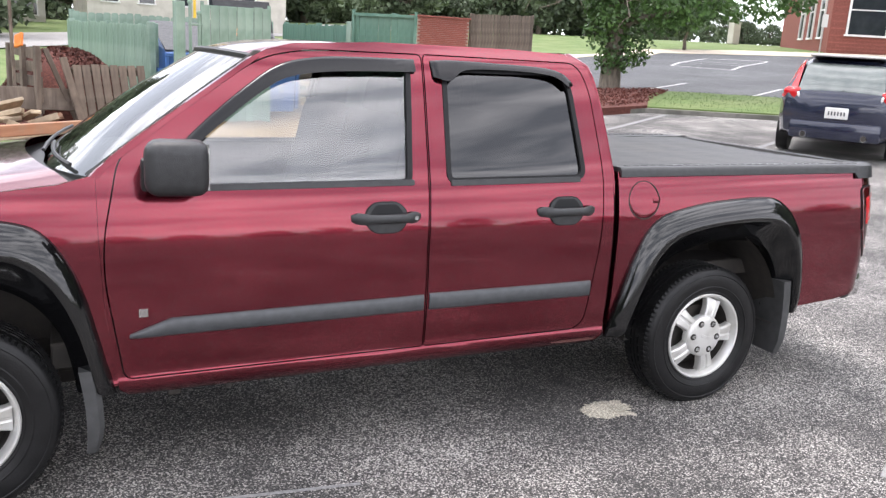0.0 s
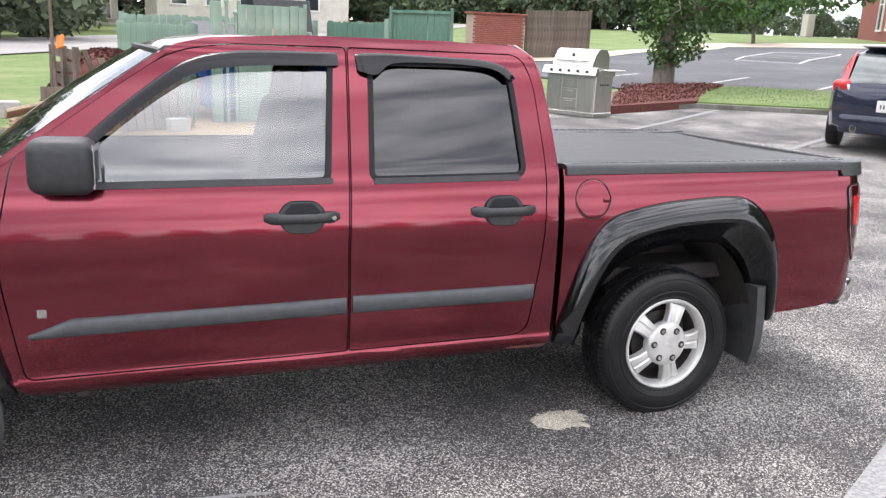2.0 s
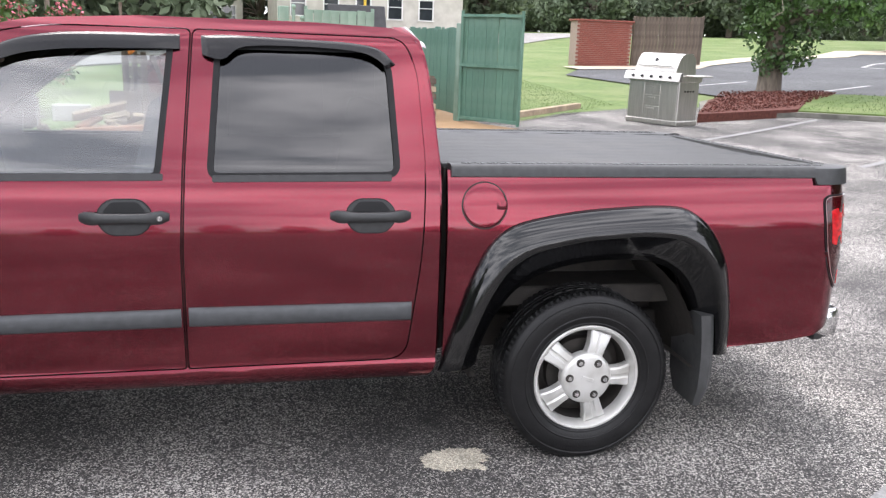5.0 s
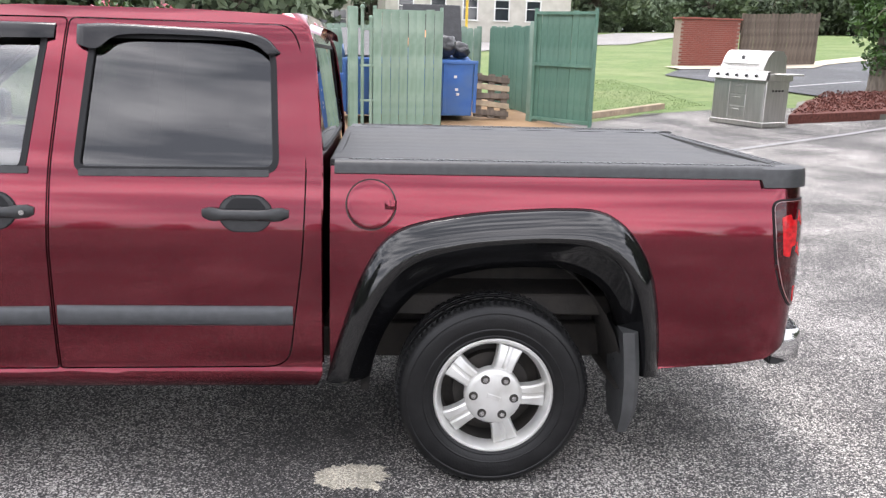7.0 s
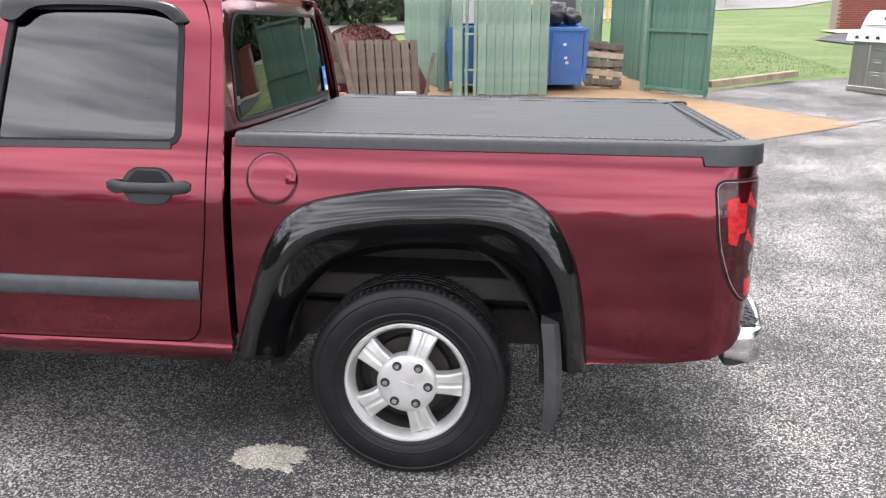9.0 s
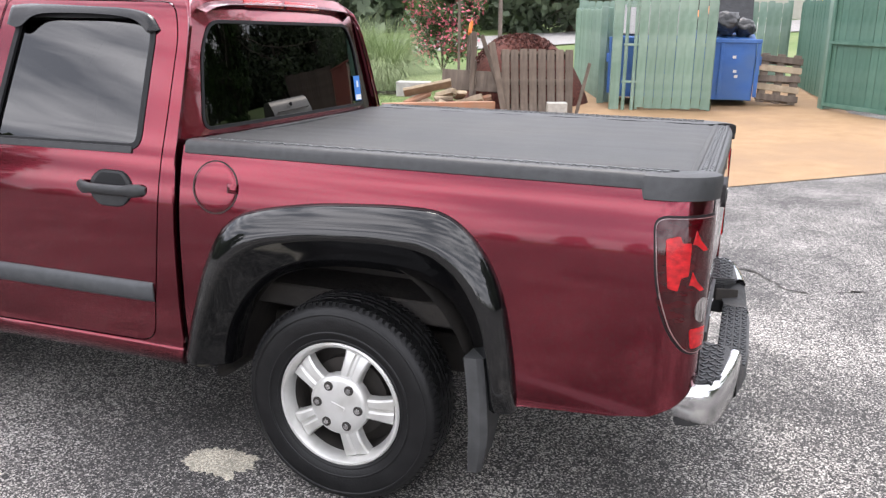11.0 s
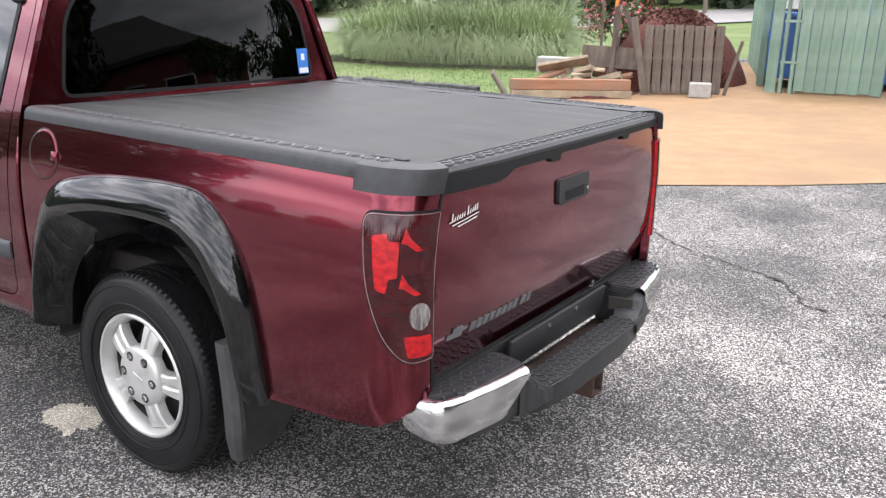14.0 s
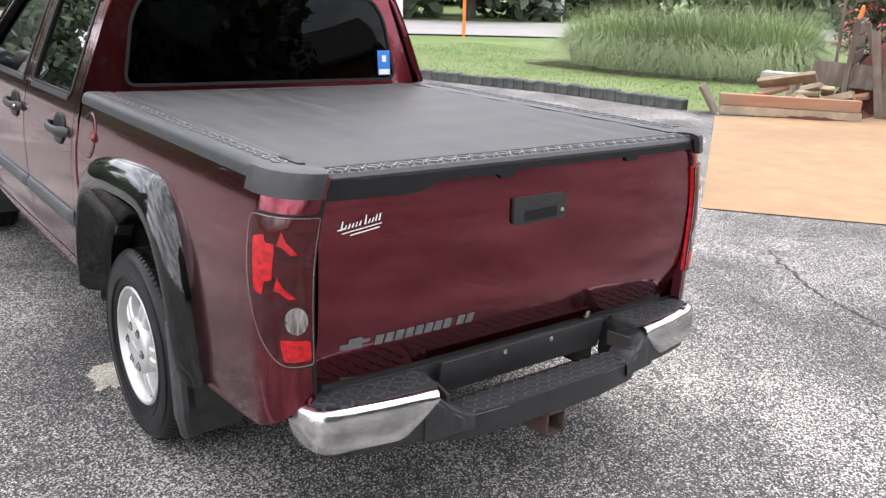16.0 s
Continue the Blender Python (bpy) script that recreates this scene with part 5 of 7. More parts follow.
# ---------------------------------------------------------------- round the lot
def leaf_mesh(name, centres, radii, n, size, seed, material, flat=0.0, squash=1.0):
    """Many small leaves scattered in clumps, denser at each clump's rim."""
    g = np.random.default_rng(seed)
    centres, radii = np.array(centres, float), np.array(radii, float)
    k = g.integers(0, len(centres), n)
    d = g.normal(size=(n, 3))
    d /= np.linalg.norm(d, axis=1)[:, None]
    r = radii[k] * g.uniform(0.25, 1.0, n) ** 0.5
    p = centres[k] + d * r[:, None] * np.array([1, 1, squash])
    a = g.normal(size=(n, 3))
    a[:, 2] *= 1 - flat
    a /= np.linalg.norm(a, axis=1)[:, None]
    b = np.cross(a, g.normal(size=(n, 3)))
    b /= np.linalg.norm(b, axis=1)[:, None]
    s = size * g.uniform(0.6, 1.3, n)
    a, b = a * s[:, None], b * (s * 0.55)[:, None]
    v = np.stack([p - a, p + b, p + a, p - b], 1).reshape(-1, 3)
    f = np.arange(n * 4).reshape(n, 4)
    me = bpy.data.meshes.new(name)
    me.from_pydata(v.tolist(), [], f.tolist())
    me.materials.append(material)
    return me


def blades(name, spots, height, width, lean, material, seed, segs=3, droop=0.5, outward=False):
    """Grass blades, each a bent tapering strip, from spots (x, y, z, scale)."""
    g = np.random.default_rng(seed)
    spots = np.array(spots, float)
    n = len(spots)
    ang = g.uniform(0, 2 * math.pi, n)
    if outward:
        ang = np.arctan2(spots[:, 1], spots[:, 0]) + g.normal(0, 0.7, n)
    hh = height * spots[:, 3] * g.uniform(0.7, 1.15, n)
    ll = lean * hh * g.uniform(0.3, 1.2, n)
    dx, dy = np.cos(ang), np.sin(ang)
    v = []
    for i in range(segs + 1):
        t = i / segs
        w = width * (1 - t * 0.92) / 2
        x = spots[:, 0] + dx * ll * t * t
        y = spots[:, 1] + dy * ll * t * t
        z = spots[:, 2] + hh * (t - droop * t * t * t * np.clip(ll / hh - 0.2, 0, 0.9))
        v.append(np.stack([x - dy * w, y + dx * w, z], 1))
        v.append(np.stack([x + dy * w, y - dx * w, z], 1))
    v = np.stack(v, 1).reshape(-1, 3)
    m = 2 * (segs + 1)
    base = np.arange(n)[:, None] * m
    f = np.concatenate([base + np.array([2 * i, 2 * i + 1, 2 * i + 3, 2 * i + 2]) for i in range(segs)], 0)
    me = bpy.data.meshes.new(name)
    me.from_pydata(v.tolist(), [], f.tolist())
    me.materials.append(material)
    return me


def on(x, y, rz=0.0, dz=0.0):
    return pose(x, y, rise(x, y) + dz, 0, 0, rz)


# marks on the ground
for k, (line, w) in enumerate([([(7.0, 11.36), (12.3, 14.88)], 0.11), ([(9.3, 9.68), (14.0, 12.4)], 0.11), ([(15.2, 19.9), (19.8, 23.0)], 0.12), ([(17.0, 17.6), (22, 20.9)], 0.12),
                               ([(13.4, 22.6), (16.6, 24.6)], 0.12), ([(25.8, 31.2), (27.2, 28.8)], 0.16), ([(36.6, 41.2), (39.4, 38.9)], 0.2), ([(25.8, 31.2), (36.6, 41.2)], 0.16),
                               ([(27.2, 28.8), (39.4, 38.9)], 0.16), ([(28.5, 33.7), (30.2, 31.3)], 0.16), ([(31.2, 36.2), (33.3, 33.9)], 0.18), ([(28.9, 26.8), (36.5, 32.1)], 0.16),
                               ([(3.1, 2.02), (4.02, 2.54)], 0.12), ([(-0.2, 2.86), (1.0, 2.72)], 0.02), ([(-0.1, 2.42), (1.1, 2.5)], 0.02)]):
    sheet("painted_line", strip(line, w), 0.010 if k < 12 else 0.004, M_LINE if 1 < k < 12 else M_FAINT, "worn white parking line on the asphalt", "line")
g = random.Random(4)
ring = []
for a in range(150):
    q = a * math.pi / 75
    c, d = math.cos(q), math.sin(q)
    f = (abs(c) ** 3 + abs(d) ** 3) ** (-1 / 3) * (1 + 0.16 * noise.noise((2 * c, 2 * d, 0.3)) + 0.22 * noise.noise((6 * c, 6 * d, 1.3)) + 0.16 * noise.noise((17 * c, 17 * d, 2.3))) + g.uniform(-0.07, 0.05)
    ring.append((2.335 + 0.128 * f * c, 2.985 + 0.092 * f * d))
sheet("cement_patch", ring, 0.005, M_PATCH, "small pale cement spot on the asphalt", "patch")


def crack(pts, seed):
    g = random.Random(seed)
    p = spline([(*q, 0) for q in pts], 10)
    p = [(q[0] + g.uniform(-0.025, 0.025), q[1] + g.uniform(-0.025, 0.025)) for q in p]
    left, right = [], []
    for q in p:
        w = g.uniform(0.003, 0.009)
        left.append((q[0] + w, q[1] + w))
        right.append((q[0] - w, q[1] - w))
    sheet("asphalt_crack", left + right[::-1], 0.003, M_UNDER, "thin dark crack in the asphalt", "crack")


crack([(2.9, 6.9), (3.3, 6.58), (3.65, 6.37), (3.95, 6.25), (4.13, 6.16), (4.29, 5.9), (4.42, 5.84), (4.58, 5.91), (4.74, 5.99), (5.6, 6.5), (7.5, 7.6)], 1)
crack([(6.5, 6.2), (8.0, 7.9), (9.5, 8.5)], 6)
crack([(0.6, 9.9), (2.4, 11.0), (3.9, 12.4), (5.0, 13.1)], 8)


# fences of the bin enclosure
def fence(name, a, b, height, material, label, board=0.14, dog=True, posts=True, back_rails=True, base=None):
    """A boarded fence from a to b with posts and rails; each board is a part."""
    a, b = Vector((*a, 0)), Vector((*b, 0))
    d = (b - a)
    length = d.length
    ang = math.degrees(math.atan2(d.y, d.x))
    z = rise(a.x, a.y) if base is None else base
    z1 = rise(b.x, b.y) if base is None else base
    f = thing(name, label, "fence", pose(a.x, a.y, z, 0, 0, ang), kind="structure")
    n = max(int(length / (board + 0.006)), 1)
    w = length / n
    g = random.Random(int(a.x * 100))
    for v in range(3):
        bm = bmesh.new()
        h = height + (v - 1) * 0.015
        pr = [(-w / 2 + 0.003, 0), (w / 2 - 0.003, 0), (w / 2 - 0.003, h - (0.03 if dog else 0)), (w / 2 - 0.028, h), (-w / 2 + 0.028, h), (-w / 2 + 0.003, h - (0.03 if dog else 0))]
        lo = [bm.verts.new((x, 0.0, zz)) for x, zz in pr]
        hi = [bm.verts.new((x, 0.018, zz)) for x, zz in pr]
        bm.faces.new(lo)
        bm.faces.new(hi[::-1])
        for k in range(6):
            bm.faces.new((lo[k], hi[k], hi[(k + 1) % 6], lo[(k + 1) % 6]))
        if v == 0:
            meshes = []
        meshes.append(mesh_of("board", bm, material))
    for k in range(n):
        ob = new("board", meshes[g.randrange(3)])
        ob.parent = f
        ob.matrix_basis = pose(w * (k + 0.5), g.uniform(-0.004, 0.004), 0.03 + (z1 - z) * (k + 0.5) / n, 0, g.uniform(-0.4, 0.4), 0)
    if back_rails:
        for zz in (0.3, height * 0.52, height - 0.22):
            bm = bmesh.new()
            box(bm, (length / 2, 0.042, zz + (z1 - z) / 2), (length, 0.04, 0.09), (0, -math.degrees(math.atan2(z1 - z, length)), 0))
            part("rail", bm, material, f)
    if posts:
        for x in [0.0] + [length * k / max(round(length / 2.2), 1) for k in range(1, max(round(length / 2.2), 1))] + [length]:
            bm = bmesh.new()
            box(bm, (x, 0.09, (height + 0.06) / 2 + (z1 - z) * x / length), (0.10, 0.10, height + 0.06), None, 0.006, 1)
            part("post", bm, material, f)
    return f


FA, FB = (1.92, 14.45), (5.08, 15.15)      # the opening's two posts
fence("fence", (0.35, 18.9), (1.55, 15.34), 1.52, M_FENCE, "weathered pale green board fence beside the mulch pile", base=0.07)
fence("fence", (0.45, 18.9), (4.55, 19.2), 1.60, M_FENCE, "weathered pale green board fence behind the bins", base=0.17)
fence("fence", (4.75, 19.0), (5.16, 15.35), 1.58, M_FENCE_D, "dark green board fence beside the bins", base=0.2)
for (x, y), h, w in ((FA, 1.98, 0.15), (FB, 1.75, 0.16), ((1.57, 15.22), 1.62, 0.11)):
    bm = bmesh.new()
    box(bm, (0, 0, h / 2), (w, w, h), None, 0.008, 1)
    solo("gate_post", bm, M_FENCE, "thick green painted gate post", "post", "structure", m=on(x, y, 14, -0.02))


def gate_leaf(a, b, height, material, label, frame_front):
    """A gate leaf of boards on a steel frame."""
    a, b = Vector((*a, 0)), Vector((*b, 0))
    d = b - a
    L = d.length
    gt = thing("enclosure_gate", label, "gate", pose(a.x, a.y, rise(a.x, a.y) + 0.06, 0, 0, math.degrees(math.atan2(d.y, d.x))))
    n = round(L / 0.137)
    w = L / n
    g = random.Random(9)
    bm = bmesh.new()
    box(bm, (0, 0, height / 2), (w - 0.005, 0.02, height), None, 0.003, 1)
    me = mesh_of("board", bm, material)
    for k in range(n):
        ob = new("board", me)
        ob.parent = gt
        ob.matrix_basis = pose(w * (k + 0.5), g.uniform(-0.003, 0.003), g.uniform(-0.02, 0.012), 0, g.uniform(-0.3, 0.3), 0)
    y = -0.035 if frame_front else 0.035
    for z in (0.03, height * 0.52, height - 0.03):
        bm = bmesh.new()
        box(bm, (L / 2, y, z), (L, 0.045, 0.05))
        part("frame_bar", bm, material, gt)
    for x in (0.02, L - 0.02):
        bm = bmesh.new()
        tube(bm, [(x, y, -0.04), (x, y, height + 0.05)], 0.03, 8)
        part("frame_post", bm, material, gt, "", 40)
    return gt


gate_leaf((2.26, 14.36), (3.40, 14.42), 1.86, M_FENCE, "pale green board gate leaf standing ajar", False)
gate_leaf((5.06, 15.02), (5.90, 14.02), 1.84, M_FENCE_D, "dark green board gate leaf swung open", True)
# steel hinge post and latch between post and leaf
hp = thing("steel_gate_post", "pale green steel pipe gate post with latch bars", "post", on(2.08, 14.35))
for x, h in ((0.0, 1.95), (0.14, 1.78)):
    bm = bmesh.new()
    tube(bm, [(x, 0, 0), (x, 0, h)], 0.028, 10)
    bmesh.ops.create_uvsphere(bm, u_segments=10, v_segments=6, radius=0.042, matrix=Matrix.Translation((x, 0, h)))
    part("pipe", bm, M_FENCE, hp, "", 40)
for z in (0.45, 1.02, 1.6):
    bm = bmesh.new()
    box(bm, (0.08, -0.01, z), (0.24, 0.03, 0.035), None, 0.004, 1)
    part("latch_bar", bm, M_FENCE, hp)

# dumpster
dm = thing("dumpster", "blue steel dumpster with open black lids", "dumpster", on(2.83, 15.62, 6, 0.02) @ Matrix.Diagonal((1.19, 1, 1, 1)))
bm = bmesh.new()
prof = [(-0.62, 0.10), (0.62, 0.10), (0.66, 1.28), (-0.70, 1.02)]
rows = [[(x, y, z) for y, z in prof] for x in (-0.93, 0.93)]
vs = loft(bm, rows, close=True)
bm.faces.new(vs[0])
bm.faces.new(vs[1][::-1])
bmesh.ops.bevel(bm, geom=bm.edges[:], offset=0.012, segments=1, affect="EDGES")
part("bin_body", bm, M_BLUE, dm)
for x in (-0.96, -0.5, 0.0, 0.5, 0.96):
    bm = bmesh.new()
    box(bm, (x, -0.67, 0.58), (0.05, 0.05, 0.84), (4, 0, 0), 0.005, 1)
    part("rib", bm, M_BLUE, dm)
bm = bmesh.new()
box(bm, (0, -0.70, 1.03), (1.98, 0.06, 0.06), None, 0.006, 1)
part("rim_bar", bm, M_BLUE, dm)
for x in (-0.48, 0.48):
    bm = bmesh.new()
    box(bm, (x, 0.55 if x > 0 else 0.12, 1.45 if x > 0 else 1.33), (0.92, 1.25, 0.025), (68 if x > 0 else 22, 0, 0), 0.008, 1)
    part("lid", bm, M_BAG, dm, "black plastic dumpster lid")
for x in (-0.99, 0.99):
    bm = bmesh.new()
    box(bm, (x, 0.0, 0.72), (0.06, 1.1, 0.14), None, 0.006, 1)
    part("side_pocket", bm, M_BLUE, dm)
for k, z in enumerate((0.78, 0.56, 0.48)):
    bm = bmesh.new()
    box(bm, (0.66 + 0.02 * k, -0.70, z), (0.045, 0.012, 0.045), None, 0.004, 1)
    part("marking", bm, M_WHITE, dm, "small white marking")
for c, r in (((3.5, 15.35, 1.42), 0.26), ((3.78, 15.4, 1.36), 0.2), ((3.2, 15.5, 1.4), 0.22)):
    bm = bmesh.new()
    bmesh.ops.create_icosphere(bm, subdivisions=4, radius=r)
    for v in bm.verts:
        q = v.co * 6
        v.co *= 0.86 + 0.22 * noise.noise(q) + 0.20 * abs(noise.noise(q * 1.9)) + 0.10 * abs(noise.noise(q * 4.5))
        v.co.z *= 0.75
    solo("trash_bag", bm, M_BAG, "knotted black plastic trash bag on the dumpster", "trash bag", group="trash bags", smooth=True, m=pose(*c))
bm = bmesh.new()
box(bm, (0, 0, 0), (0.5, 0.3, 0.02), (20, -24, 0), 0.004, 1)
solo("orange_board", bm, M_ORANGE, "orange plastic scrap on the dumpster", "scrap", m=pose(3.05, 15.6, 1.56))


# pallets
def pallet(m, label, material, w=1.12, h=0.98, n=8):
    """A pallet standing on edge, its deck to -y."""
    p = thing("wooden_pallet", label, "pallet", m, group="wooden pallets")
    g = random.Random(int(m.translation.x * 37))
    bw = 0.122
    for k in range(n):
        bm = bmesh.new()
        box(bm, (0, 0, 0), (bw, 0.018, h), None, 0.003, 1)
        part("slat", bm, material, p, at=pose(-w / 2 + bw / 2 + (w - bw) * k / (n - 1), -0.055 + g.uniform(-0.004, 0.004), h / 2 + g.uniform(-0.01, 0.01), 0, g.uniform(-0.8, 0.8), 0))
    for z in (0.05, h / 2, h - 0.05):
        bm = bmesh.new()
        box(bm, (0, 0, z), (w, 0.09, 0.04), None, 0.003, 1)
        part("bearer", bm, material, p)
    for z in (0.1, h / 2, h - 0.1):
        bm = bmesh.new()
        box(bm, (0, 0.055, z), (w, 0.018, 0.09), None, 0.003, 1)
        part("back_slat", bm, material, p)
    return p


pallet(pose(0.86, 13.62, rise(0.86, 13.6) + 0.01, -12, 0, 24), "weathered brown wooden pallet leaning on the mulch pile", M_GREYWOOD)
p2 = pallet(pose(4.36, 15.42, rise(4.36, 15.4) + 0.02, -16, 4, 6), "weathered wooden pallet leaning inside the enclosure", M_GREYWOOD, 0.60, 0.80, 3)
for k in range(5):
    bm = bmesh.new()
    box(bm, (0, -0.075, 0.09 + 0.155 * k), (0.66, 0.02, 0.10), (0, 3 * math.sin(k * 2.2), 0), 0.003, 1)
    part("cross_slat", bm, M_PALE if k % 2 else M_GREYWOOD, p2)

# mulch pile
bm = bmesh.new()
rows = []
for i in range(25):
    r = i / 24
    row = []
    for j in range(48):
        a = 2 * math.pi * j / 48
        rr = r * (1.15 + 0.10 * math.sin(3 * a + 1) + 0.06 * noise.noise((math.cos(a) * 2, math.sin(a) * 2, 0)))
        z = 1.14 * max(0, 1 - r ** 2.4) ** 0.85 + 0.05 * noise.noise((rr * math.cos(a) * 5, rr * math.sin(a) * 5, 2)) * (1 - r * 0.5)
        row.append((rr * math.cos(a) * 0.95, rr * math.sin(a) * 1.15, max(z, -0.02) - 0.01))
    rows.append(row)
loft(bm, rows, close=True)
pile = thing("mulch_pile", "heap of dark red wood mulch", "mulch pile", on(0.20, 15.0))
part("core", bm, M_MULCH, pile, "", True)
gg = np.random.default_rng(7)
n = 5200
aa, rr = gg.uniform(0, 2 * math.pi, n), gg.uniform(0, 1, n) ** 0.5
zz = 1.14 * np.maximum(0, 1 - rr ** 2.4) ** 0.85
cx, cy = rr * 1.15 * np.cos(aa) * 0.95, rr * 1.15 * np.sin(aa) * 1.15
chip = leaf_mesh("mulch_chip", np.stack([cx, cy, zz + 0.01], 1), np.full(n, 0.02), n, 0.035, 3, M_CHIP)
co = new("mulch_chip", chip)
co.parent = pile
tagged(co, "loose red wood chips", kind="stuff")

# slatted compost bin and rough boards
cb_ = thing("compost_bin", "weathered grey slatted wooden compost bin", "compost bin", on(-0.12, 13.5, 112))
for k in range(6):
    for q in range(1):
        bm = bmesh.new()
        box(bm, (0.55, 0.02 * q, 0.14 + 0.20 * k), (1.10, 0.03, 0.15), (2 * math.sin(k * 3 + q), 2.5 * math.sin(k * 2.1 + q), 0), 0.004, 1)
        part("slat", bm, M_GREYWOOD, cb_)
for x in (0.04, 0.55, 1.06):
    bm = bmesh.new()
    box(bm, (x, 0.05, 0.62), (0.10, 0.07, 1.26), (2, 1.5, 0), 0.005, 1)
    part("post", bm, M_GREYWOOD, cb_)
bm = bmesh.new()
box(bm, (0.35, 0.25, 0.98), (0.04, 0.04, 1.95), None, 0.004, 1)
part("tall_stake", bm, M_GREYWOOD, cb_)
for nm, lab, c, s, r, mt in (("board", "rough grey board propped against the bin", (-0.15, 13.55, 0.50), (1.05, 0.05, 0.32), (-14, 2, 10), M_GREYWOOD),
                             ("board", "grey board leaning upright by the mulch", (0.30, 13.35, 0.55), (0.10, 0.04, 1.15), (-6, -12, 16), M_GREYWOOD),
                             ("board", "grey board leaning upright by the mulch", (0.16, 13.6, 0.62), (0.07, 0.04, 1.25), (-4, -20, 16), M_GREYWOOD),
                             ("board", "pale split board on the wood heap", (-0.72, 12.95, 0.42), (0.75, 0.05, 0.22), (58, -12, 22), M_PALE),
                             ("board", "short grey board leaning on the pallet", (1.52, 13.85, 0.40), (0.05, 0.04, 0.85), (-10, 14, 20), M_GREYWOOD),
                             ("beam", "pale timber lying along the lawn edge", (7.05, 15.92, 0.32), (2.4, 0.13, 0.11), (0, -2, 40), M_PALE)):
    bm = bmesh.new()
    box(bm, (0, 0, 0), s, None, 0.006, 1)
    solo(nm, bm, mt, lab, nm, m=pose(*c, *r))
bm = bmesh.new()
box(bm, (0, 0, 0), (0.24, 0.05, 0.20), (0, 12, 0), 0.02, 2)
solo("orange_board", bm, M_ORANGE, "orange plastic scrap lying on the compost bin", "scrap", m=pose(-0.40, 14.05, 1.30, 10, 0, 112))
# planter of timbers with firewood
pl = thing("timber_edging", "two stacked brown timbers edging a wood heap", "timber edging", on(-0.30, 12.36, 39.5))
for z, dx, mt, h in ((0.065, 0.02, M_PALE, 0.11), (0.20, 0.0, M_TIMBER, 0.15)):
    bm = bmesh.new()
    box(bm, (dx, 0, z), (1.74, 0.10, h), (0, 0.6, 0), 0.008, 1)
    part("timber", bm, mt, pl)
bm = bmesh.new()
box(bm, (0, 0, 0), (0.04, 0.5, 0.42), (0, -32, 0), 0.006, 1)
solo("stump_board", bm, M_GREYWOOD, "split grey board tilted beside the timbers", "board", m=pose(-1.16, 11.85, 0.18, 0, 0, 30))
g = random.Random(21)
for k in range(10):
    x, y = -0.50 + g.uniform(-0.50, 0.55), 12.95 + g.uniform(-0.15, 0.60)
    bm = bmesh.new()
    box(bm, (0, 0, 0), (g.uniform(0.28, 0.55), g.uniform(0.09, 0.18), g.uniform(0.05, 0.11)), None, 0.012, 1)
    for v in bm.verts:
        v.co += Vector((g.uniform(-0.012, 0.012), g.uniform(-0.012, 0.012), g.uniform(-0.012, 0.012)))
    solo("firewood", bm, M_PALE if k % 3 else M_TIMBER, "split piece of pale firewood on a heap", "firewood", group="firewood heap", m=pose(x, y, 0.12 + 0.024 * k, g.uniform(-25, 25), g.uniform(-22, 22), g.uniform(0, 180)))
bm = bmesh.new()
bmesh.ops.create_grid(bm, x_segments=16, y_segments=16, size=0.85)
for v in bm.verts:
    r = v.co.xy.length / 0.85
    v.co.z = 0.22 * max(0, 1 - r * r) + 0.05 * noise.noise(v.co * 6) - 0.02
solo("chip_heap", bm, M_MULCH, "low heap of bark and soil under the firewood", "soil heap", "stuff", smooth=True, m=pose(-0.45, 13.1, 0))
bm = bmesh.new()
box(bm, (0, 0, 0.10), (0.30, 0.20, 0.20), None, 0.01, 1)
solo("concrete_block", bm, M_CONC, "grey concrete block on the slab before the pallet", "concrete block", m=on(1.22, 13.42, 20, 0.008))
bm = bmesh.new()
box(bm, (0, 0, 0.12), (0.55, 0.25, 0.24), None, 0.012, 1)
solo("concrete_block", bm, M_CONC, "grey concrete block behind the firewood", "concrete block", m=on(-1.25, 13.7, 12, 0.2))

# edging stones along the lawn
g = random.Random(5)
line = spline([(*q, 0) for q in [(-13, 9.0), (-9, 9.95), (-5.6, 10.85), (-3.6, 11.45), (-1.45, 11.75)]], 10)
for k in range(len(line) - 1):
    a, b = Vector(line[k]), Vector(line[k + 1])
    d = b - a
    bm = bmesh.new()
    box(bm, (0, 0, 0.06), (d.length * 0.97, 0.16, 0.17 + g.uniform(-0.02, 0.03)), (g.uniform(-4, 4), g.uniform(-3, 3), g.uniform(-3, 3)), 0.015, 1)
    solo("edging_stone", bm, M_STONE, "dark edging stone along the lawn", "edging stone", group="lawn edging stones", m=pose(*((a + b) / 2).xy, 0, 0, 0, math.degrees(math.atan2(d.y, d.x))))

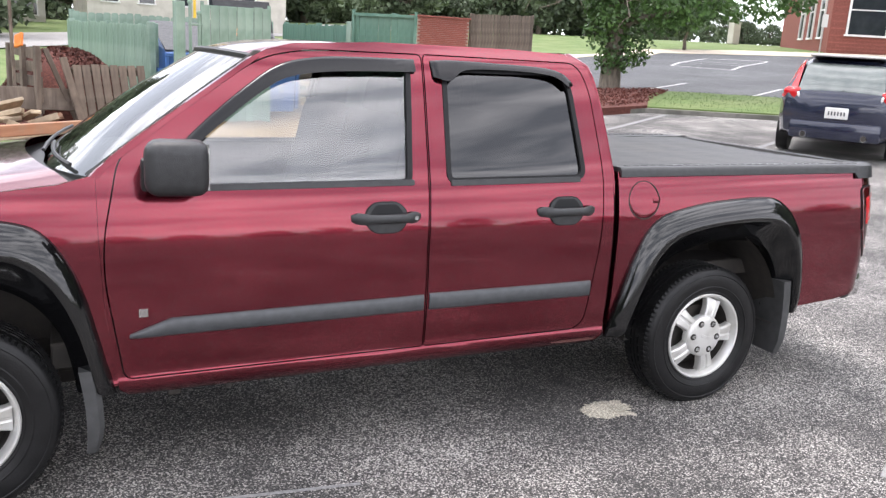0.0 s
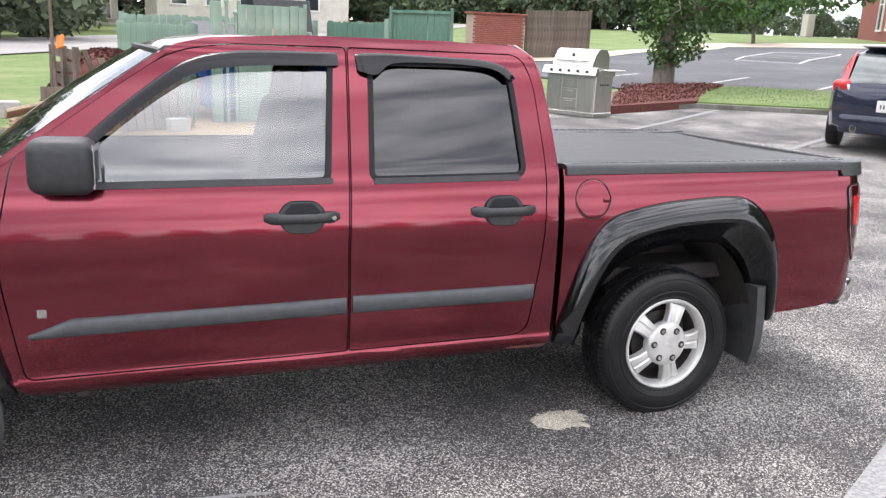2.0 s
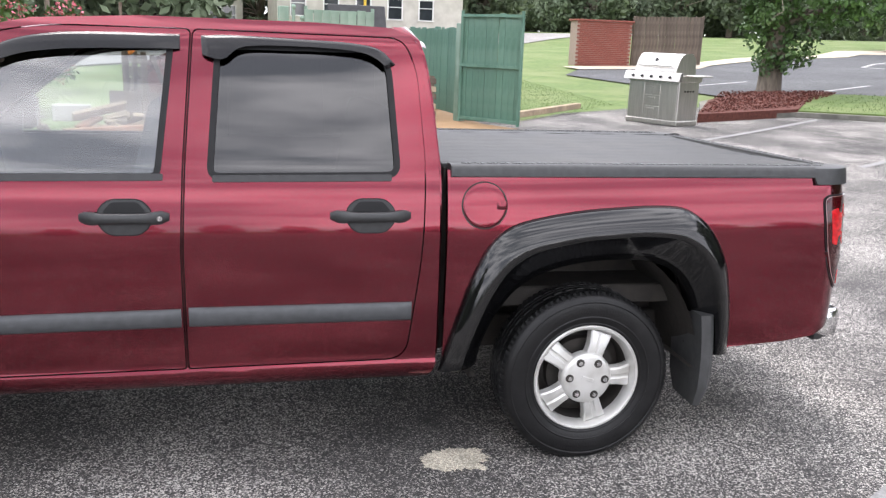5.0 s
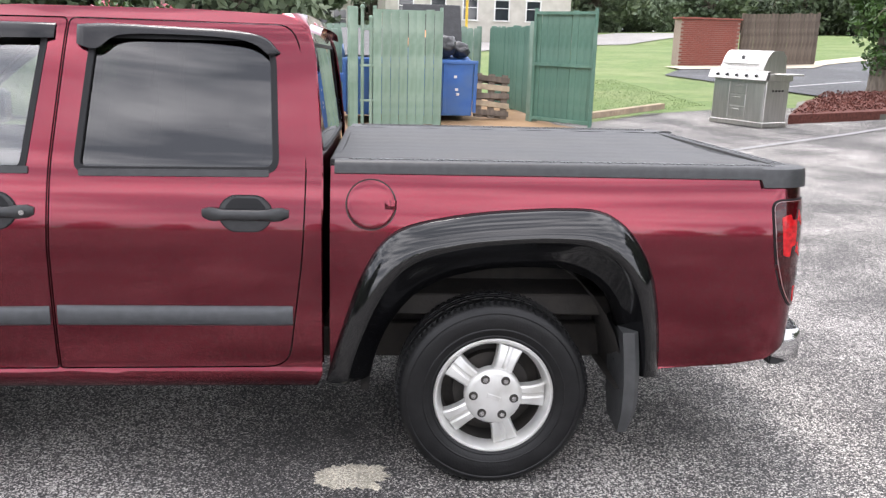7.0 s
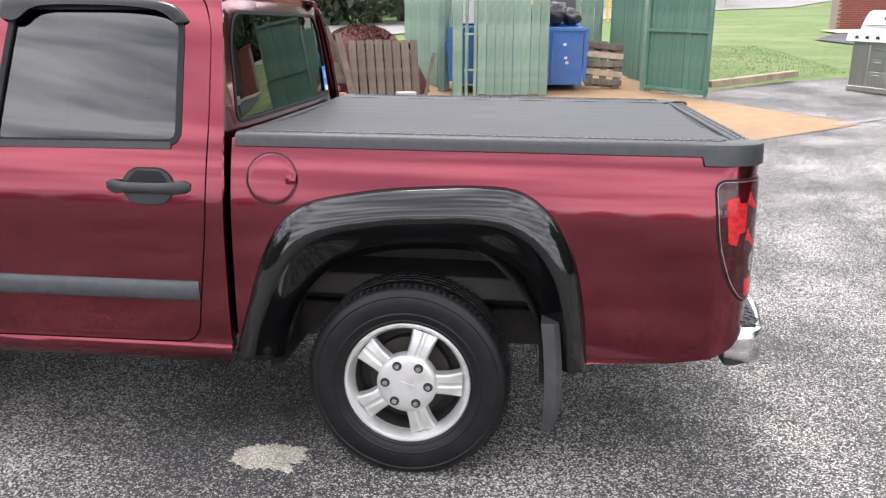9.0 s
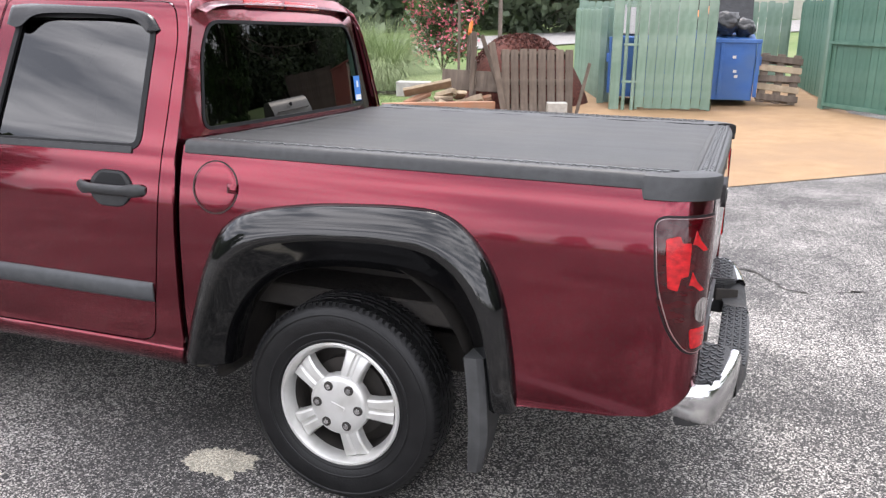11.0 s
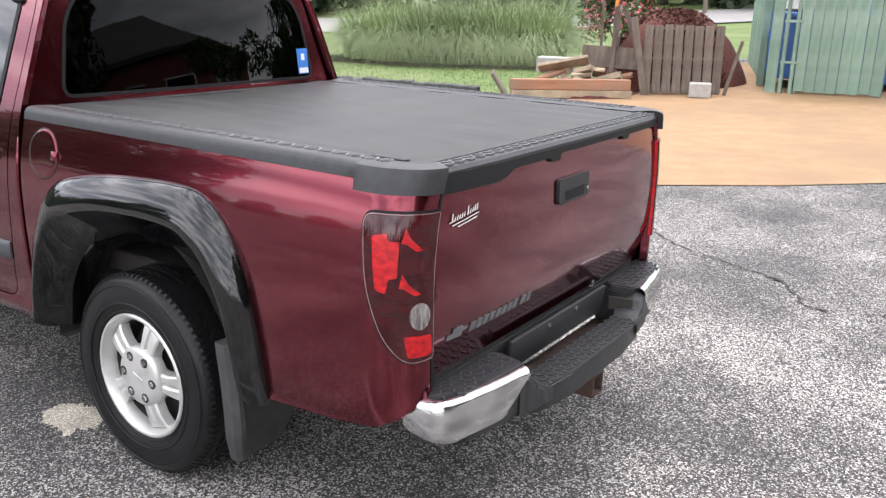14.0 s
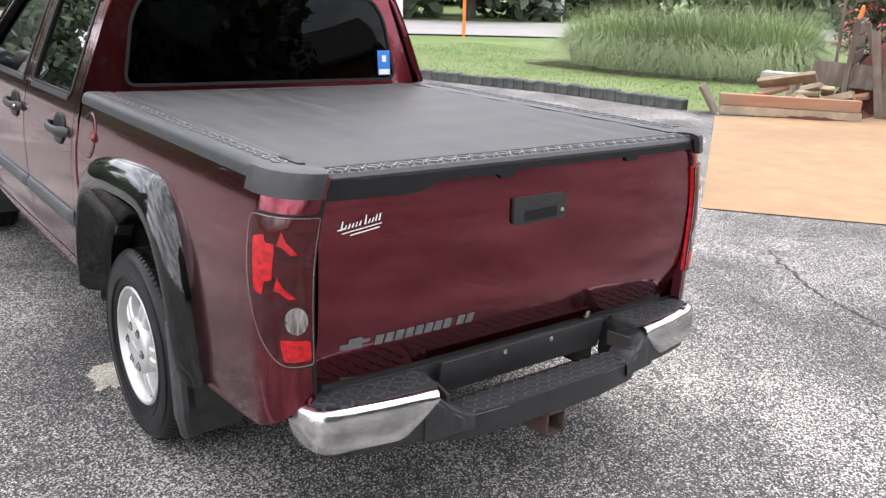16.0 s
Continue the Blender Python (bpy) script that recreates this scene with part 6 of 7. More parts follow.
# tall ornamental grass
gg = np.random.default_rng(11)
for k, (x, y, s) in enumerate([(-6.9, 15.7, 0.9), (-6.1, 15.6, 1.0), (-5.3, 15.75, 0.96), (-4.6, 16.0, 1.03), (-3.9, 16.35, 0.96), (-3.2, 16.8, 1.0), (-6.5, 16.5, 1.0), (-5.7, 16.5, 1.03), (-4.9, 16.8, 1.05), (-4.2, 17.1, 1.05), (-3.5, 17.6, 1.05)]):
    n = 3600
    a, r = gg.uniform(0, 2 * math.pi, n), gg.uniform(0, 1, n) ** 0.5 * 0.42
    sp = np.stack([r * np.cos(a), r * np.sin(a), np.zeros(n), s * gg.uniform(0.3, 1.0, n) ** 0.5], 1)
    ob = new("tall_grass", blades("tall_grass", sp, 1.66, 0.012, 0.9, M_REED, 40 + k, 5, 1.15, True))
    ob.matrix_world = on(x, y, 0, -0.03)
    tagged(ob, "clump of tall arching green ornamental grass", "tall grass", "row of tall grass")
bm = bmesh.new()
poly = strip([(-7.8, 15.5), (-5.2, 15.6), (-2.6, 17.0)], 1.9)
soil = sheet("planting_bed", poly, -0.015, M_SOIL, "dark soil bed under the tall grass", "planting bed")
# lawn blades near the lot
n = 26000
xs, ys = gg.uniform(-13, -0.9, n), gg.uniform(9.3, 17.5, n)
keep = ys > 11.0 + 0.26 * (xs + 5.5) + 0.35 * (xs > -5.5)
xs2, ys2 = gg.uniform(5.6, 11.0, 16000), gg.uniform(14.6, 26, 16000)
keep2 = (ys2 > 15.1 + 0.9 * (xs2 - 6.0)) & (ys2 > 15.4 + 0.42 * (xs2 - 6)) & (xs2 < 9.5)
bx, by = np.concatenate([xs[keep], xs2[keep2]]), np.concatenate([ys[keep], ys2[keep2]])
bz = np.interp(0.8 * bx + 0.6 * by, RISE_U, RISE_Z) - 0.035
ob = new("lawn_blades", blades("lawn_blades", np.stack([bx, by, bz, np.ones(len(bx))], 1), 0.042, 0.009, 0.6, M_BLADE, 5, 2))
tagged(ob, "short mown grass blades", "grass", kind="stuff")

# blossom shrub behind the tall grass
sh = thing("blossom_shrub", "green shrub covered in pink blossom", "shrub", on(-3.6, 21.5))
cen = [(gg.uniform(-1.1, 1.1), gg.uniform(-0.8, 0.8), gg.uniform(0.5, 1.9)) for _ in range(16)]
for nm, n, s, mt, sd in (("leaves", 2600, 0.07, M_LEAF, 3), ("blossom", 1500, 0.055, M_PINK, 4)):
    o = new(nm, leaf_mesh(nm, cen, [0.45] * 16, n, s, sd, mt))
    o.parent = sh
bm = bmesh.new()
for k in range(6):
    tube(bm, [(0, 0, 0), (0.5 * math.cos(k), 0.4 * math.sin(k), 1.0)], [0.03, 0.012], 6)
part("stem", bm, M_BARK, sh)


# grill
gr = thing("gas_grill", "stainless steel gas grill on a closed cabinet", "grill", on(8.88, 14.75, -64))
bm = bmesh.new()
box(bm, (0, 0, 0.42), (1.15, 0.58, 0.76), None, 0.012, 1)
cab_ = part("cabinet", bm, M_STEEL, gr)
bm = bmesh.new()
box(bm, (0, 0, 0.84), (1.22, 0.64, 0.12), None, 0.015, 2)
body = part("firebox", bm, M_STEEL, gr)
bm = bmesh.new()
rows = []
for x in (-0.47, 0.47):
    rows.append([(x, y, z) for y, z in ((-0.29, 0.90), (-0.285, 0.99), (-0.20, 1.17), (-0.13, 1.255), (-0.05, 1.28), (0.16, 1.28), (0.26, 1.18), (0.29, 0.90))])
vs = loft(bm, rows, close=True)
bm.faces.new(vs[0])
bm.faces.new(vs[1])
lid = part("lid", bm, M_STEEL, gr, "rounded steel lid", 50)
bm = bmesh.new()
tube(bm, [(-0.38, -0.315, 1.06), (0.38, -0.315, 1.06)], 0.016, 8)
part("lid_handle", bm, M_STEEL, lid, "", 40)
bm = bmesh.new()
tube(bm, [(0, -0.26, 1.16), (0, -0.275, 1.165)], 0.035, 14)
part("gauge", bm, M_TRIM, lid, "", 40)
for k in range(5):
    bm = bmesh.new()
    tube(bm, [(-0.42 + 0.21 * k, -0.375, 0.87), (-0.42 + 0.21 * k, -0.41, 0.86)], 0.022, 12)
    part("knob", bm, M_TRIM, body, "dark control knob", 40)
for x, w in ((-0.37, 0.35), (0.37, 0.35)):
    bm = bmesh.new()
    box(bm, (x, -0.297, 0.42), (w, 0.012, 0.66), None, 0.006, 1)
    dr = part("cabinet_door", bm, M_STEEL, cab_)
for z in (0.24, 0.44, 0.64):
    bm = bmesh.new()
    box(bm, (0, -0.297, z), (0.34, 0.012, 0.18), None, 0.006, 1)
    tube(bm, [(-0.07, -0.33, z + 0.04), (0.07, -0.33, z + 0.04)], 0.010, 6)
    part("drawer", bm, M_STEEL, cab_)
bm = bmesh.new()
box(bm, (0.74, 0.04, 0.90), (0.26, 0.44, 0.03), None, 0.01, 1)
part("side_shelf", bm, M_STEEL, gr)
bm = bmesh.new()
box(bm, (0, 0, 0.045), (1.18, 0.62, 0.09), None, 0.01, 1)
part("plinth", bm, M_STEEL, gr)
bm = bmesh.new()
loft(bm, [[(x, y, z) for y, z in ((-0.32, 0.79), (-0.40, 0.80), (-0.36, 0.93), (-0.30, 0.95))] for x in (-0.63, 0.63)], close=True)
part("control_panel", bm, M_STEEL, gr, "sloping steel control panel")
for k in range(4):
    bm = bmesh.new()
    box(bm, (0.579, -0.12 + 0.08 * k, 0.62), (0.004, 0.05, 0.03))
    part("vent", bm, M_UNDER, cab_)
for x in (-0.5, 0.5):
    for y in (-0.22, 0.22):
        bm = bmesh.new()
        tube(bm, [(x, y - 0.02, 0.03), (x, y + 0.02, 0.03)], 0.035, 10)
        part("caster", bm, M_RUBBER, gr, "", 40)

# island with kerb, mulch and grass
ISLAND = [(9.75, 14.85), (12.1, 15.35), (14.4, 13.75), (21, 10.2), (23, 13), (16.0, 18.8), (13.4, 19.6), (11.2, 17.6)]


def island_strip(name, poly, dz, material, label, category):
    bm = sheet_mesh(poly, dz)
    ex = bmesh.ops.extrude_edge_only(bm, edges=[e for e in bm.edges if e.is_boundary])
    for v in [q for q in ex["geom"] if isinstance(q, bmesh.types.BMVert)]:
        v.co.z -= 0.25
    return solo(name, bm, material, label, category, "structure")


island_strip("kerb", ISLAND, 0.10, M_KERB, "worn concrete kerb round a planted island", "kerb")
island_strip("island_grass", grow(ISLAND, -0.16), 0.13, M_GRASS, "grass strip on the kerbed island", "grass")
island_strip("mulch_bed", [(9.62, 14.72), (12.2, 15.4), (14.2, 17.9), (15.6, 19.0), (13.5, 19.4), (11.3, 17.4)], 0.16, M_MULCH, "red mulch bed under a tree", "mulch bed")
n = 9000
px, py = gg.uniform(9.9, 15.5, n), gg.uniform(14.9, 19.3, n)
inside = (py > 14.9 + 0.35 * (px - 9.9)) & (py < 15.2 + 1.45 * (px - 9.9)) & (py > 15.6 + 0.95 * (px - 12.2))
px, py = px[inside], py[inside]
pz = np.interp(0.8 * px + 0.6 * py, RISE_U, RISE_Z) + 0.17
o = new("mulch_chips", leaf_mesh("mulch_chips", np.stack([px, py, pz], 1), np.full(len(px), 0.02), len(px), 0.028, 8, M_CHIP))
tagged(o, "loose red wood chips on the bed", "mulch", kind="stuff")
n = 9000
px, py = gg.uniform(12, 22, n), gg.uniform(11, 19, n)
inside = (py > 15.2 - 0.6 * (px - 12.3)) & (py < 18.7 - 0.72 * (px - 16.0)) & (py < 15.4 + 0.95 * (px - 12.2))
px, py = px[inside], py[inside]
pz = np.interp(0.8 * px + 0.6 * py, RISE_U, RISE_Z) + 0.12
o = new("island_blades", blades("island_blades", np.stack([px, py, pz, np.ones(len(px))], 1), 0.055, 0.012, 0.6, M_BLADE, 6, 2))
tagged(o, "rough grass blades on the island", "grass", kind="stuff")


# trees
def tree(name, m, label, trunk_h, r, crown, n, size, seed, leafmat, ivy=False, bare=0, group=""):
    t = thing(name, label, "tree", m, group)
    g = random.Random(seed)
    bm = bmesh.new()
    pts = [(0.06 * math.sin(k * 1.3 + seed) * k * 0.3, 0.05 * math.cos(k * 1.7 + seed) * k * 0.3, trunk_h * k / 6) for k in range(7)]
    tube(bm, [(0, 0, -0.2)] + pts, [r * 1.5] + [r * (1.15 - 0.1 * k) for k in range(7)], 10)
    for c, rad in crown[::2]:
        z0 = trunk_h * g.uniform(0.5, 0.98)
        mid = ((c[0]) * 0.5 + g.uniform(-0.2, 0.2), c[1] * 0.5 + g.uniform(-0.2, 0.2), z0 + (c[2] - z0) * 0.6)
        tube(bm, [(0, 0, z0), mid, c], [r * 0.45, r * 0.25, r * 0.06], 6, False)
    part("trunk", bm, M_BARK, t, "", 60)
    cr = new("crown", leaf_mesh("crown", [c for c, _ in crown], [q for _, q in crown], n, size, seed, leafmat))
    cr.parent = t
    if ivy:
        iv = new("ivy", leaf_mesh("ivy", [(g.uniform(-0.4, 0.4), g.uniform(-0.4, 0.4), 0.7 + 0.2 * k) for k in range(16)], [0.42 + 0.10 * (k % 3) for k in range(16)], 4800, 0.075, seed + 1, leafmat))
        iv.parent = t
        tagged(iv, "dense dark green leaves round the trunk")
    if bare:
        bm = bmesh.new()
        for k in range(bare):
            a = math.pi * 0.95 + g.uniform(-0.9, 0.9)
            L = g.uniform(2.2, 4.6)
            p = [Vector((0, 0, trunk_h * g.uniform(0.95, 1.3)))]
            d = Vector((math.cos(a), math.sin(a), g.uniform(-0.05, 0.35)))
            for q in range(7):
                d = (d + Vector((g.uniform(-0.25, 0.25), g.uniform(-0.25, 0.25), g.uniform(-0.22, 0.18)))).normalized()
                p.append(p[-1] + d * L / 7)
            tube(bm, p, [0.020 * (1 - q / 8) + 0.004 for q in range(8)], 5, False)
            for q in range(2, 8):
                e = p[q] + Vector((g.uniform(-0.6, 0.6), g.uniform(-0.6, 0.6), g.uniform(-0.5, 0.35)))
                tube(bm, [p[q], (p[q] + e) / 2 + Vector((0, 0, 0.06)), e], [0.010, 0.008, 0.004], 4, False)
        tagged(part("bare_twig_mass", bm, M_TWIG, t, "thin bare grey twigs"), kind="stuff")
    return t


def crown(seed, n, rx, z0, z1, r0, r1):
    g = random.Random(seed)
    out = []
    for _ in range(n):
        z = g.uniform(z0, z1)
        q = rx * math.sin(math.pi * min(0.97, 0.18 + 0.78 * (z - z0) / (z1 - z0))) ** 0.7
        a, d = g.uniform(0, 2 * math.pi), q * g.uniform(0.25, 1) ** 0.6
        out.append(((d * math.cos(a), d * math.sin(a), z), g.uniform(r0, r1)))
    return out


near_crown = [c for c in crown(3, 30, 2.5, 3.1, 7.5, 0.45, 0.9)] + [((1.6, -1.4, 2.25), 0.6), ((2.4, -1.9, 2.5), 0.65), ((0.6, -0.5, 2.1), 0.6), ((3.0, -2.6, 2.4), 0.55), ((1.0, -1.0, 1.95), 0.5), ((3.6, -3.0, 2.7), 0.55)]
tree("tree", on(14.5, 20.1, 0, 0.15), "leafy dark green tree with a clothed trunk", 3.0, 0.27, near_crown, 16000, 0.08, 5, M_LEAF, ivy=True, bare=11)
tree("tree", on(40, 47.2) @ Matrix.Diagonal((1.35, 1.35, 1.35, 1)), "small round dark green tree on the lawn", 1.5, 0.09, crown(8, 22, 1.7, 1.2, 4.2, 0.4, 0.8), 5000, 0.13, 9, M_LEAF)
far = [tree("tree", on(-14, 52), "broad green tree beyond the lot", 4.0, 0.3, crown(20, 34, 4.2, 0.8, 11, 1.0, 1.9), 5200, 0.34, 31, M_LEAF2, group="trees behind the road"),
       tree("tree", on(-4, 60), "tall green tree beyond the lot", 5.0, 0.3, crown(21, 34, 3.4, 1.2, 13, 0.9, 1.7), 5000, 0.34, 32, M_LEAF2, group="trees behind the road"),
       tree("tree", on(-27, 40), "low spreading green tree beyond the lot", 2.4, 0.25, crown(22, 34, 4.8, 0.5, 7, 1.0, 1.8), 5000, 0.32, 33, M_LEAF2, group="trees behind the road")]
g = random.Random(77)
spots = []
for k in range(46):     # beyond the road
    s = k / 45
    q = Vector((-62, -38)).lerp(Vector((112, 150)), s)
    off = Vector((-0.78, 0.62)) * g.uniform(15, 34)
    spots.append((q.x + off.x + g.uniform(-2, 2), q.y + off.y))
for k in range(34):     # round the other sides of the place, out of view, for the truck to reflect
    a = radians(-158 + 168 * k / 33)
    d = g.uniform(46, 62)
    spots.append((5 + d * math.cos(a), 2 + d * math.sin(a)))
# unseen row added so that the rear window reflects something dark
for k in range(12):
    spots.append((34 + 4 * (k % 2) + g.uniform(-1, 2), -8 + 2.3 * k))
for k in range(16):
    spots.append((70 + 1.5 * k + g.uniform(-6, 14), 42 + 6 * k))
for k in range(7):
    spots.append((-8 + 4.5 * k, 92 + g.uniform(-3, 4)))
for k in range(44):     # low scrub that closes the woods at their foot
    s = k / 43
    q = Vector((-70, 20)).lerp(Vector((60, 128)), s) if k % 2 else Vector((66, 118)).lerp(Vector((108, 20)), s)
    spots.append((q.x + g.uniform(-2, 2), q.y + g.uniform(-2, 2)))
spots += [(42, 80), (46, 77), (51, 82), (56, 79), (48, 86)]
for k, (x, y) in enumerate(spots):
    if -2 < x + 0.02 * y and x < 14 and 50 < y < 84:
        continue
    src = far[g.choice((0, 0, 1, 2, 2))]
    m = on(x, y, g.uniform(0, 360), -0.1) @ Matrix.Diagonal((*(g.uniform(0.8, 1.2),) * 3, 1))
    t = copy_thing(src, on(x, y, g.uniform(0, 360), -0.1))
    # sizes of the unseen trees are set by what paint and windows mirror
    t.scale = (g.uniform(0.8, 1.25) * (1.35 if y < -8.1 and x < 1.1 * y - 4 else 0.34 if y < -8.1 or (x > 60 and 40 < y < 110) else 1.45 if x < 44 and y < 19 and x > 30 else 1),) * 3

# brick enclosure with a grey board gate
be = thing("brick_enclosure", "low red brick screen wall", "brick wall", on(15.1, 33.0, 1), kind="structure")
bm = bmesh.new()
box(bm, (0, 0.4, 0.88), (2.36, 0.75, 1.76))
part("core", bm, M_MORTAR, be)
bm = bmesh.new()
box(bm, (0, 0.4, 1.80), (2.5, 0.9, 0.07), None, 0.01, 1)
part("coping", bm, M_BRICK, be)
bm = bmesh.new()
box(bm, (0, 0, 0), (0.206, 0.03, 0.064))
brick = mesh_of("brick", bm, M_BRICK)
for r in range(23):
    for c in range(11):
        x = -1.08 + c * 0.216 + (0.108 if r % 2 else 0)
        if x > 1.12:
            continue
        ob = new("brick", brick)
        ob.parent = be
        ob.matrix_basis = pose(x, 0.02, 0.04 + r * 0.076)
fence("board_gate", (16.45, 33.1), (19.5, 33.15), 1.95, M_GREYWOOD, "weathered grey board gate beside the brick screen", dog=False)


# far brick building
def building(name, m, w, d, h, wall, label, wins, roof=M_ROOF, eave=0.5):
    b = thing(name, label, "building", m)
    bm = bmesh.new()
    prism(bm, [(0, 0), (w, 0), (w, d), (0, d)], -0.5, h)
    part("wall", bm, wall, b)
    bm = bmesh.new()
    base = [(-eave, -eave), (w + eave, -eave), (w + eave, d + eave), (-eave, d + eave)]
    lo = [bm.verts.new((x, y, h)) for x, y in base]
    lo2 = [bm.verts.new((x, y, h + 0.2)) for x, y in base]
    top = [bm.verts.new((x, y, h + 0.2 + min(w, d) * 0.22)) for x, y in ((d * 0.4, d * 0.5), (w - d * 0.4, d * 0.5))]
    bm.faces.new(lo[::-1])
    for k in range(4):
        bm.faces.new((lo[k], lo[(k + 1) % 4], lo2[(k + 1) % 4], lo2[k]))
    bm.faces.new((lo2[0], lo2[1], top[1], top[0]))
    bm.faces.new((lo2[1], lo2[2], top[1]))
    bm.faces.new((lo2[2], lo2[3], top[0], top[1]))
    bm.faces.new((lo2[3], lo2[0], top[0]))
    part("roof", bm, roof, b)
    for face, x, z, ww, hh in wins:
        rz, ox, oy = (0, x, -0.03) if face == 0 else (-90, -0.03, x)
        wd = new("window")
        wd.parent = b
        wd.matrix_basis = pose(ox, oy, z, 0, 0, rz)
        bm = bmesh.new()
        for c, s in (((0, 0, hh / 2), (ww + 0.16, 0.12, 0.09)), ((0, 0, -hh / 2), (ww + 0.2, 0.16, 0.09)), ((-ww / 2, 0, 0), (0.09, 0.12, hh)), ((ww / 2, 0, 0), (0.09, 0.12, hh)), ((0, 0, 0.1 * hh), (ww, 0.08, 0.05))):
            box(bm, c, s)
        part("frame", bm, M_WHITE, wd)
        bm = bmesh.new()
        box(bm, (0, 0.0, 0), (ww, 0.03, hh))
        part("pane", bm, M_PANE, wd)
    return b


bk = building("brick_building", pose(49.5, 43.6, 1.95, 0, 0, -37) @ Matrix.Diagonal((1.5, 1.5, 1.5, 1)), 22, 13, 4.2, M_BRICK, "red brick office building with white window frames",
              [(0, 1.6, 2.0, 1.7, 1.9), (0, 5.0, 2.0, 1.7, 1.9), (0, 9.0, 2.0, 1.7, 1.9), (1, 1.8, 2.0, 1.0, 2.2), (1, 4.2, 2.0, 1.0, 2.2), (1, 6.6, 2.0, 1.0, 2.2)])
bm = bmesh.new()
box(bm, (0, 0, 0), (0.62, 0.012, 0.068))
course = mesh_of("brick", bm, M_BRICK)
for r in range(26):
    for c in range(18):
        x = 0.35 + c * 0.64 + (0.32 if r % 2 else 0)
        if any(abs(x - wx) < 1.25 and abs(0.06 + r * 0.16 - 2.0) < 1.1 for wx in (1.6, 5.0, 9.0)):
            continue
        ob = new("brick", course)
        ob.parent = bk
        ob.matrix_basis = pose(x, -0.004, 0.06 + r * 0.16)
building("white_building", pose(-27, 68, 0.6, 0, 0, -6), 18, 9, 6.5, M_WHITE, "pale two-storey building behind the road", [(0, 2 + 3.2 * k, z, 1.3, 1.6) for k in range(5) for z in (2.2, 5.0)])
building("cream_building", pose(2.5, 64, 1.2, 0, 0, 4), 14, 9, 7.5, M_CREAM, "cream sided building behind the road", [(0, 1.5 + 2.4 * k, z, 1.1, 1.5) for k in range(5) for z in (2.4, 5.2)])
building("glass_building", pose(-12, 70, 0.8, 0, 0, 8), 12, 9, 7.0, M_CREAM, "office building with rows of dark windows", [(0, 0.9 + 1.25 * k, z, 1.1, 1.9) for k in range(9) for z in (1.8, 4.4)])
bm = bmesh.new()
box(bm, (0, 0, 0.55), (0.55, 0.5, 1.1), None, 0.03, 1)
box(bm, (0, 0, 1.12), (0.6, 0.55, 0.06), None, 0.02, 1)
solo("utility_box", bm, M_CREAM, "pale utility cabinet on the lawn", "utility box", m=on(57.5, 61.3) @ Matrix.Diagonal((1.5, 1.5, 1.7, 1)))
bm = bmesh.new()
tube(bm, [(0, 0, 0), (0, 0, 1.5)], 0.03, 8)
box(bm, (0, -0.04, 1.45), (0.32, 0.02, 0.5))
solo("parking_sign", bm, M_STEEL, "small blue-grey parking sign on a post", "sign", m=on(45.5, 40.6) @ Matrix.Diagonal((1.6, 1.6, 1.6, 1)))
for x, y, h, r, mt, lab in ((-14.7, 18.45, 1.5, 0.05, M_ORANGE, "thin orange marker pole by the road"), (-17.5, 18.0, 2.6, 0.12, M_WHITE, "white post by the road"),
                            (6.6, 44, 5.5, 0.07, mat("yellow_paint", (0.7, 0.45, 0.04), (0.78, 0.5, 0.06), 4, 0.5), "thin yellow pole by the road"), (-7.5, 40, 7.5, 0.1, M_TWIG, "grey utility pole by the road")):
    bm = bmesh.new()
    tube(bm, [(0, 0, 0), (0, 0, h * 0.5), (0, 0, h)], [r, r, r * 0.9], 10)
    bmesh.ops.create_cone(bm, cap_ends=True, segments=10, radius1=r * 1.3, radius2=r * 0.4, depth=r, matrix=Matrix.Translation((0, 0, h + r * 0.4)))
    solo("marker_pole" if h < 3 else "utility_pole", bm, mt, lab, "pole", m=on(x, y))
sg_ = thing("roadside_sign", "white and blue roadside notice board", "sign", on(-22.4, 29.6, 38))
bm = bmesh.new()
box(bm, (0, 0, 0.75), (1.15, 0.05, 0.42))
part("board", bm, M_WHITE, sg_)
bm = bmesh.new()
box(bm, (0, -0.004, 0.40), (1.15, 0.05, 0.28))
part("lower_band", bm, mat("navy_board", (0.03, 0.05, 0.16), (0.04, 0.06, 0.2), 4, 0.5), sg_)
for x in (-0.25, 0.05, 0.3):
    bm = bmesh.new()
    box(bm, (x, -0.032, 0.42), (0.2, 0.01, 0.06))
    part("text_bar", bm, M_WHITE, sg_)
for x in (-0.5, 0.5):
    bm = bmesh.new()
    box(bm, (x, 0.03, 0.3), (0.05, 0.05, 0.75))
    part("leg", bm, M_WHITE, sg_)

# ---------------------------------------------------------------- navy hatchback
hb = thing("hatchback", "parked navy blue hatchback with red tail lamps", "car", on(12.6, 10.4, 35, -0.01) @ Matrix.Diagonal((1, 1, 1.05, 1)))
# x ahead, y to its left
STN = [(-2.10, 0.62, 0.42, 0.80), (-2.05, 0.78, 0.30, 0.94), (-1.85, 0.86, 0.24, 0.98), (-1.3, 0.89, 0.20, 0.98), (0.0, 0.89, 0.19, 0.95), (1.2, 0.88, 0.20, 0.90), (1.75, 0.82, 0.24, 0.80), (2.08, 0.66, 0.34, 0.66)]
rows = []
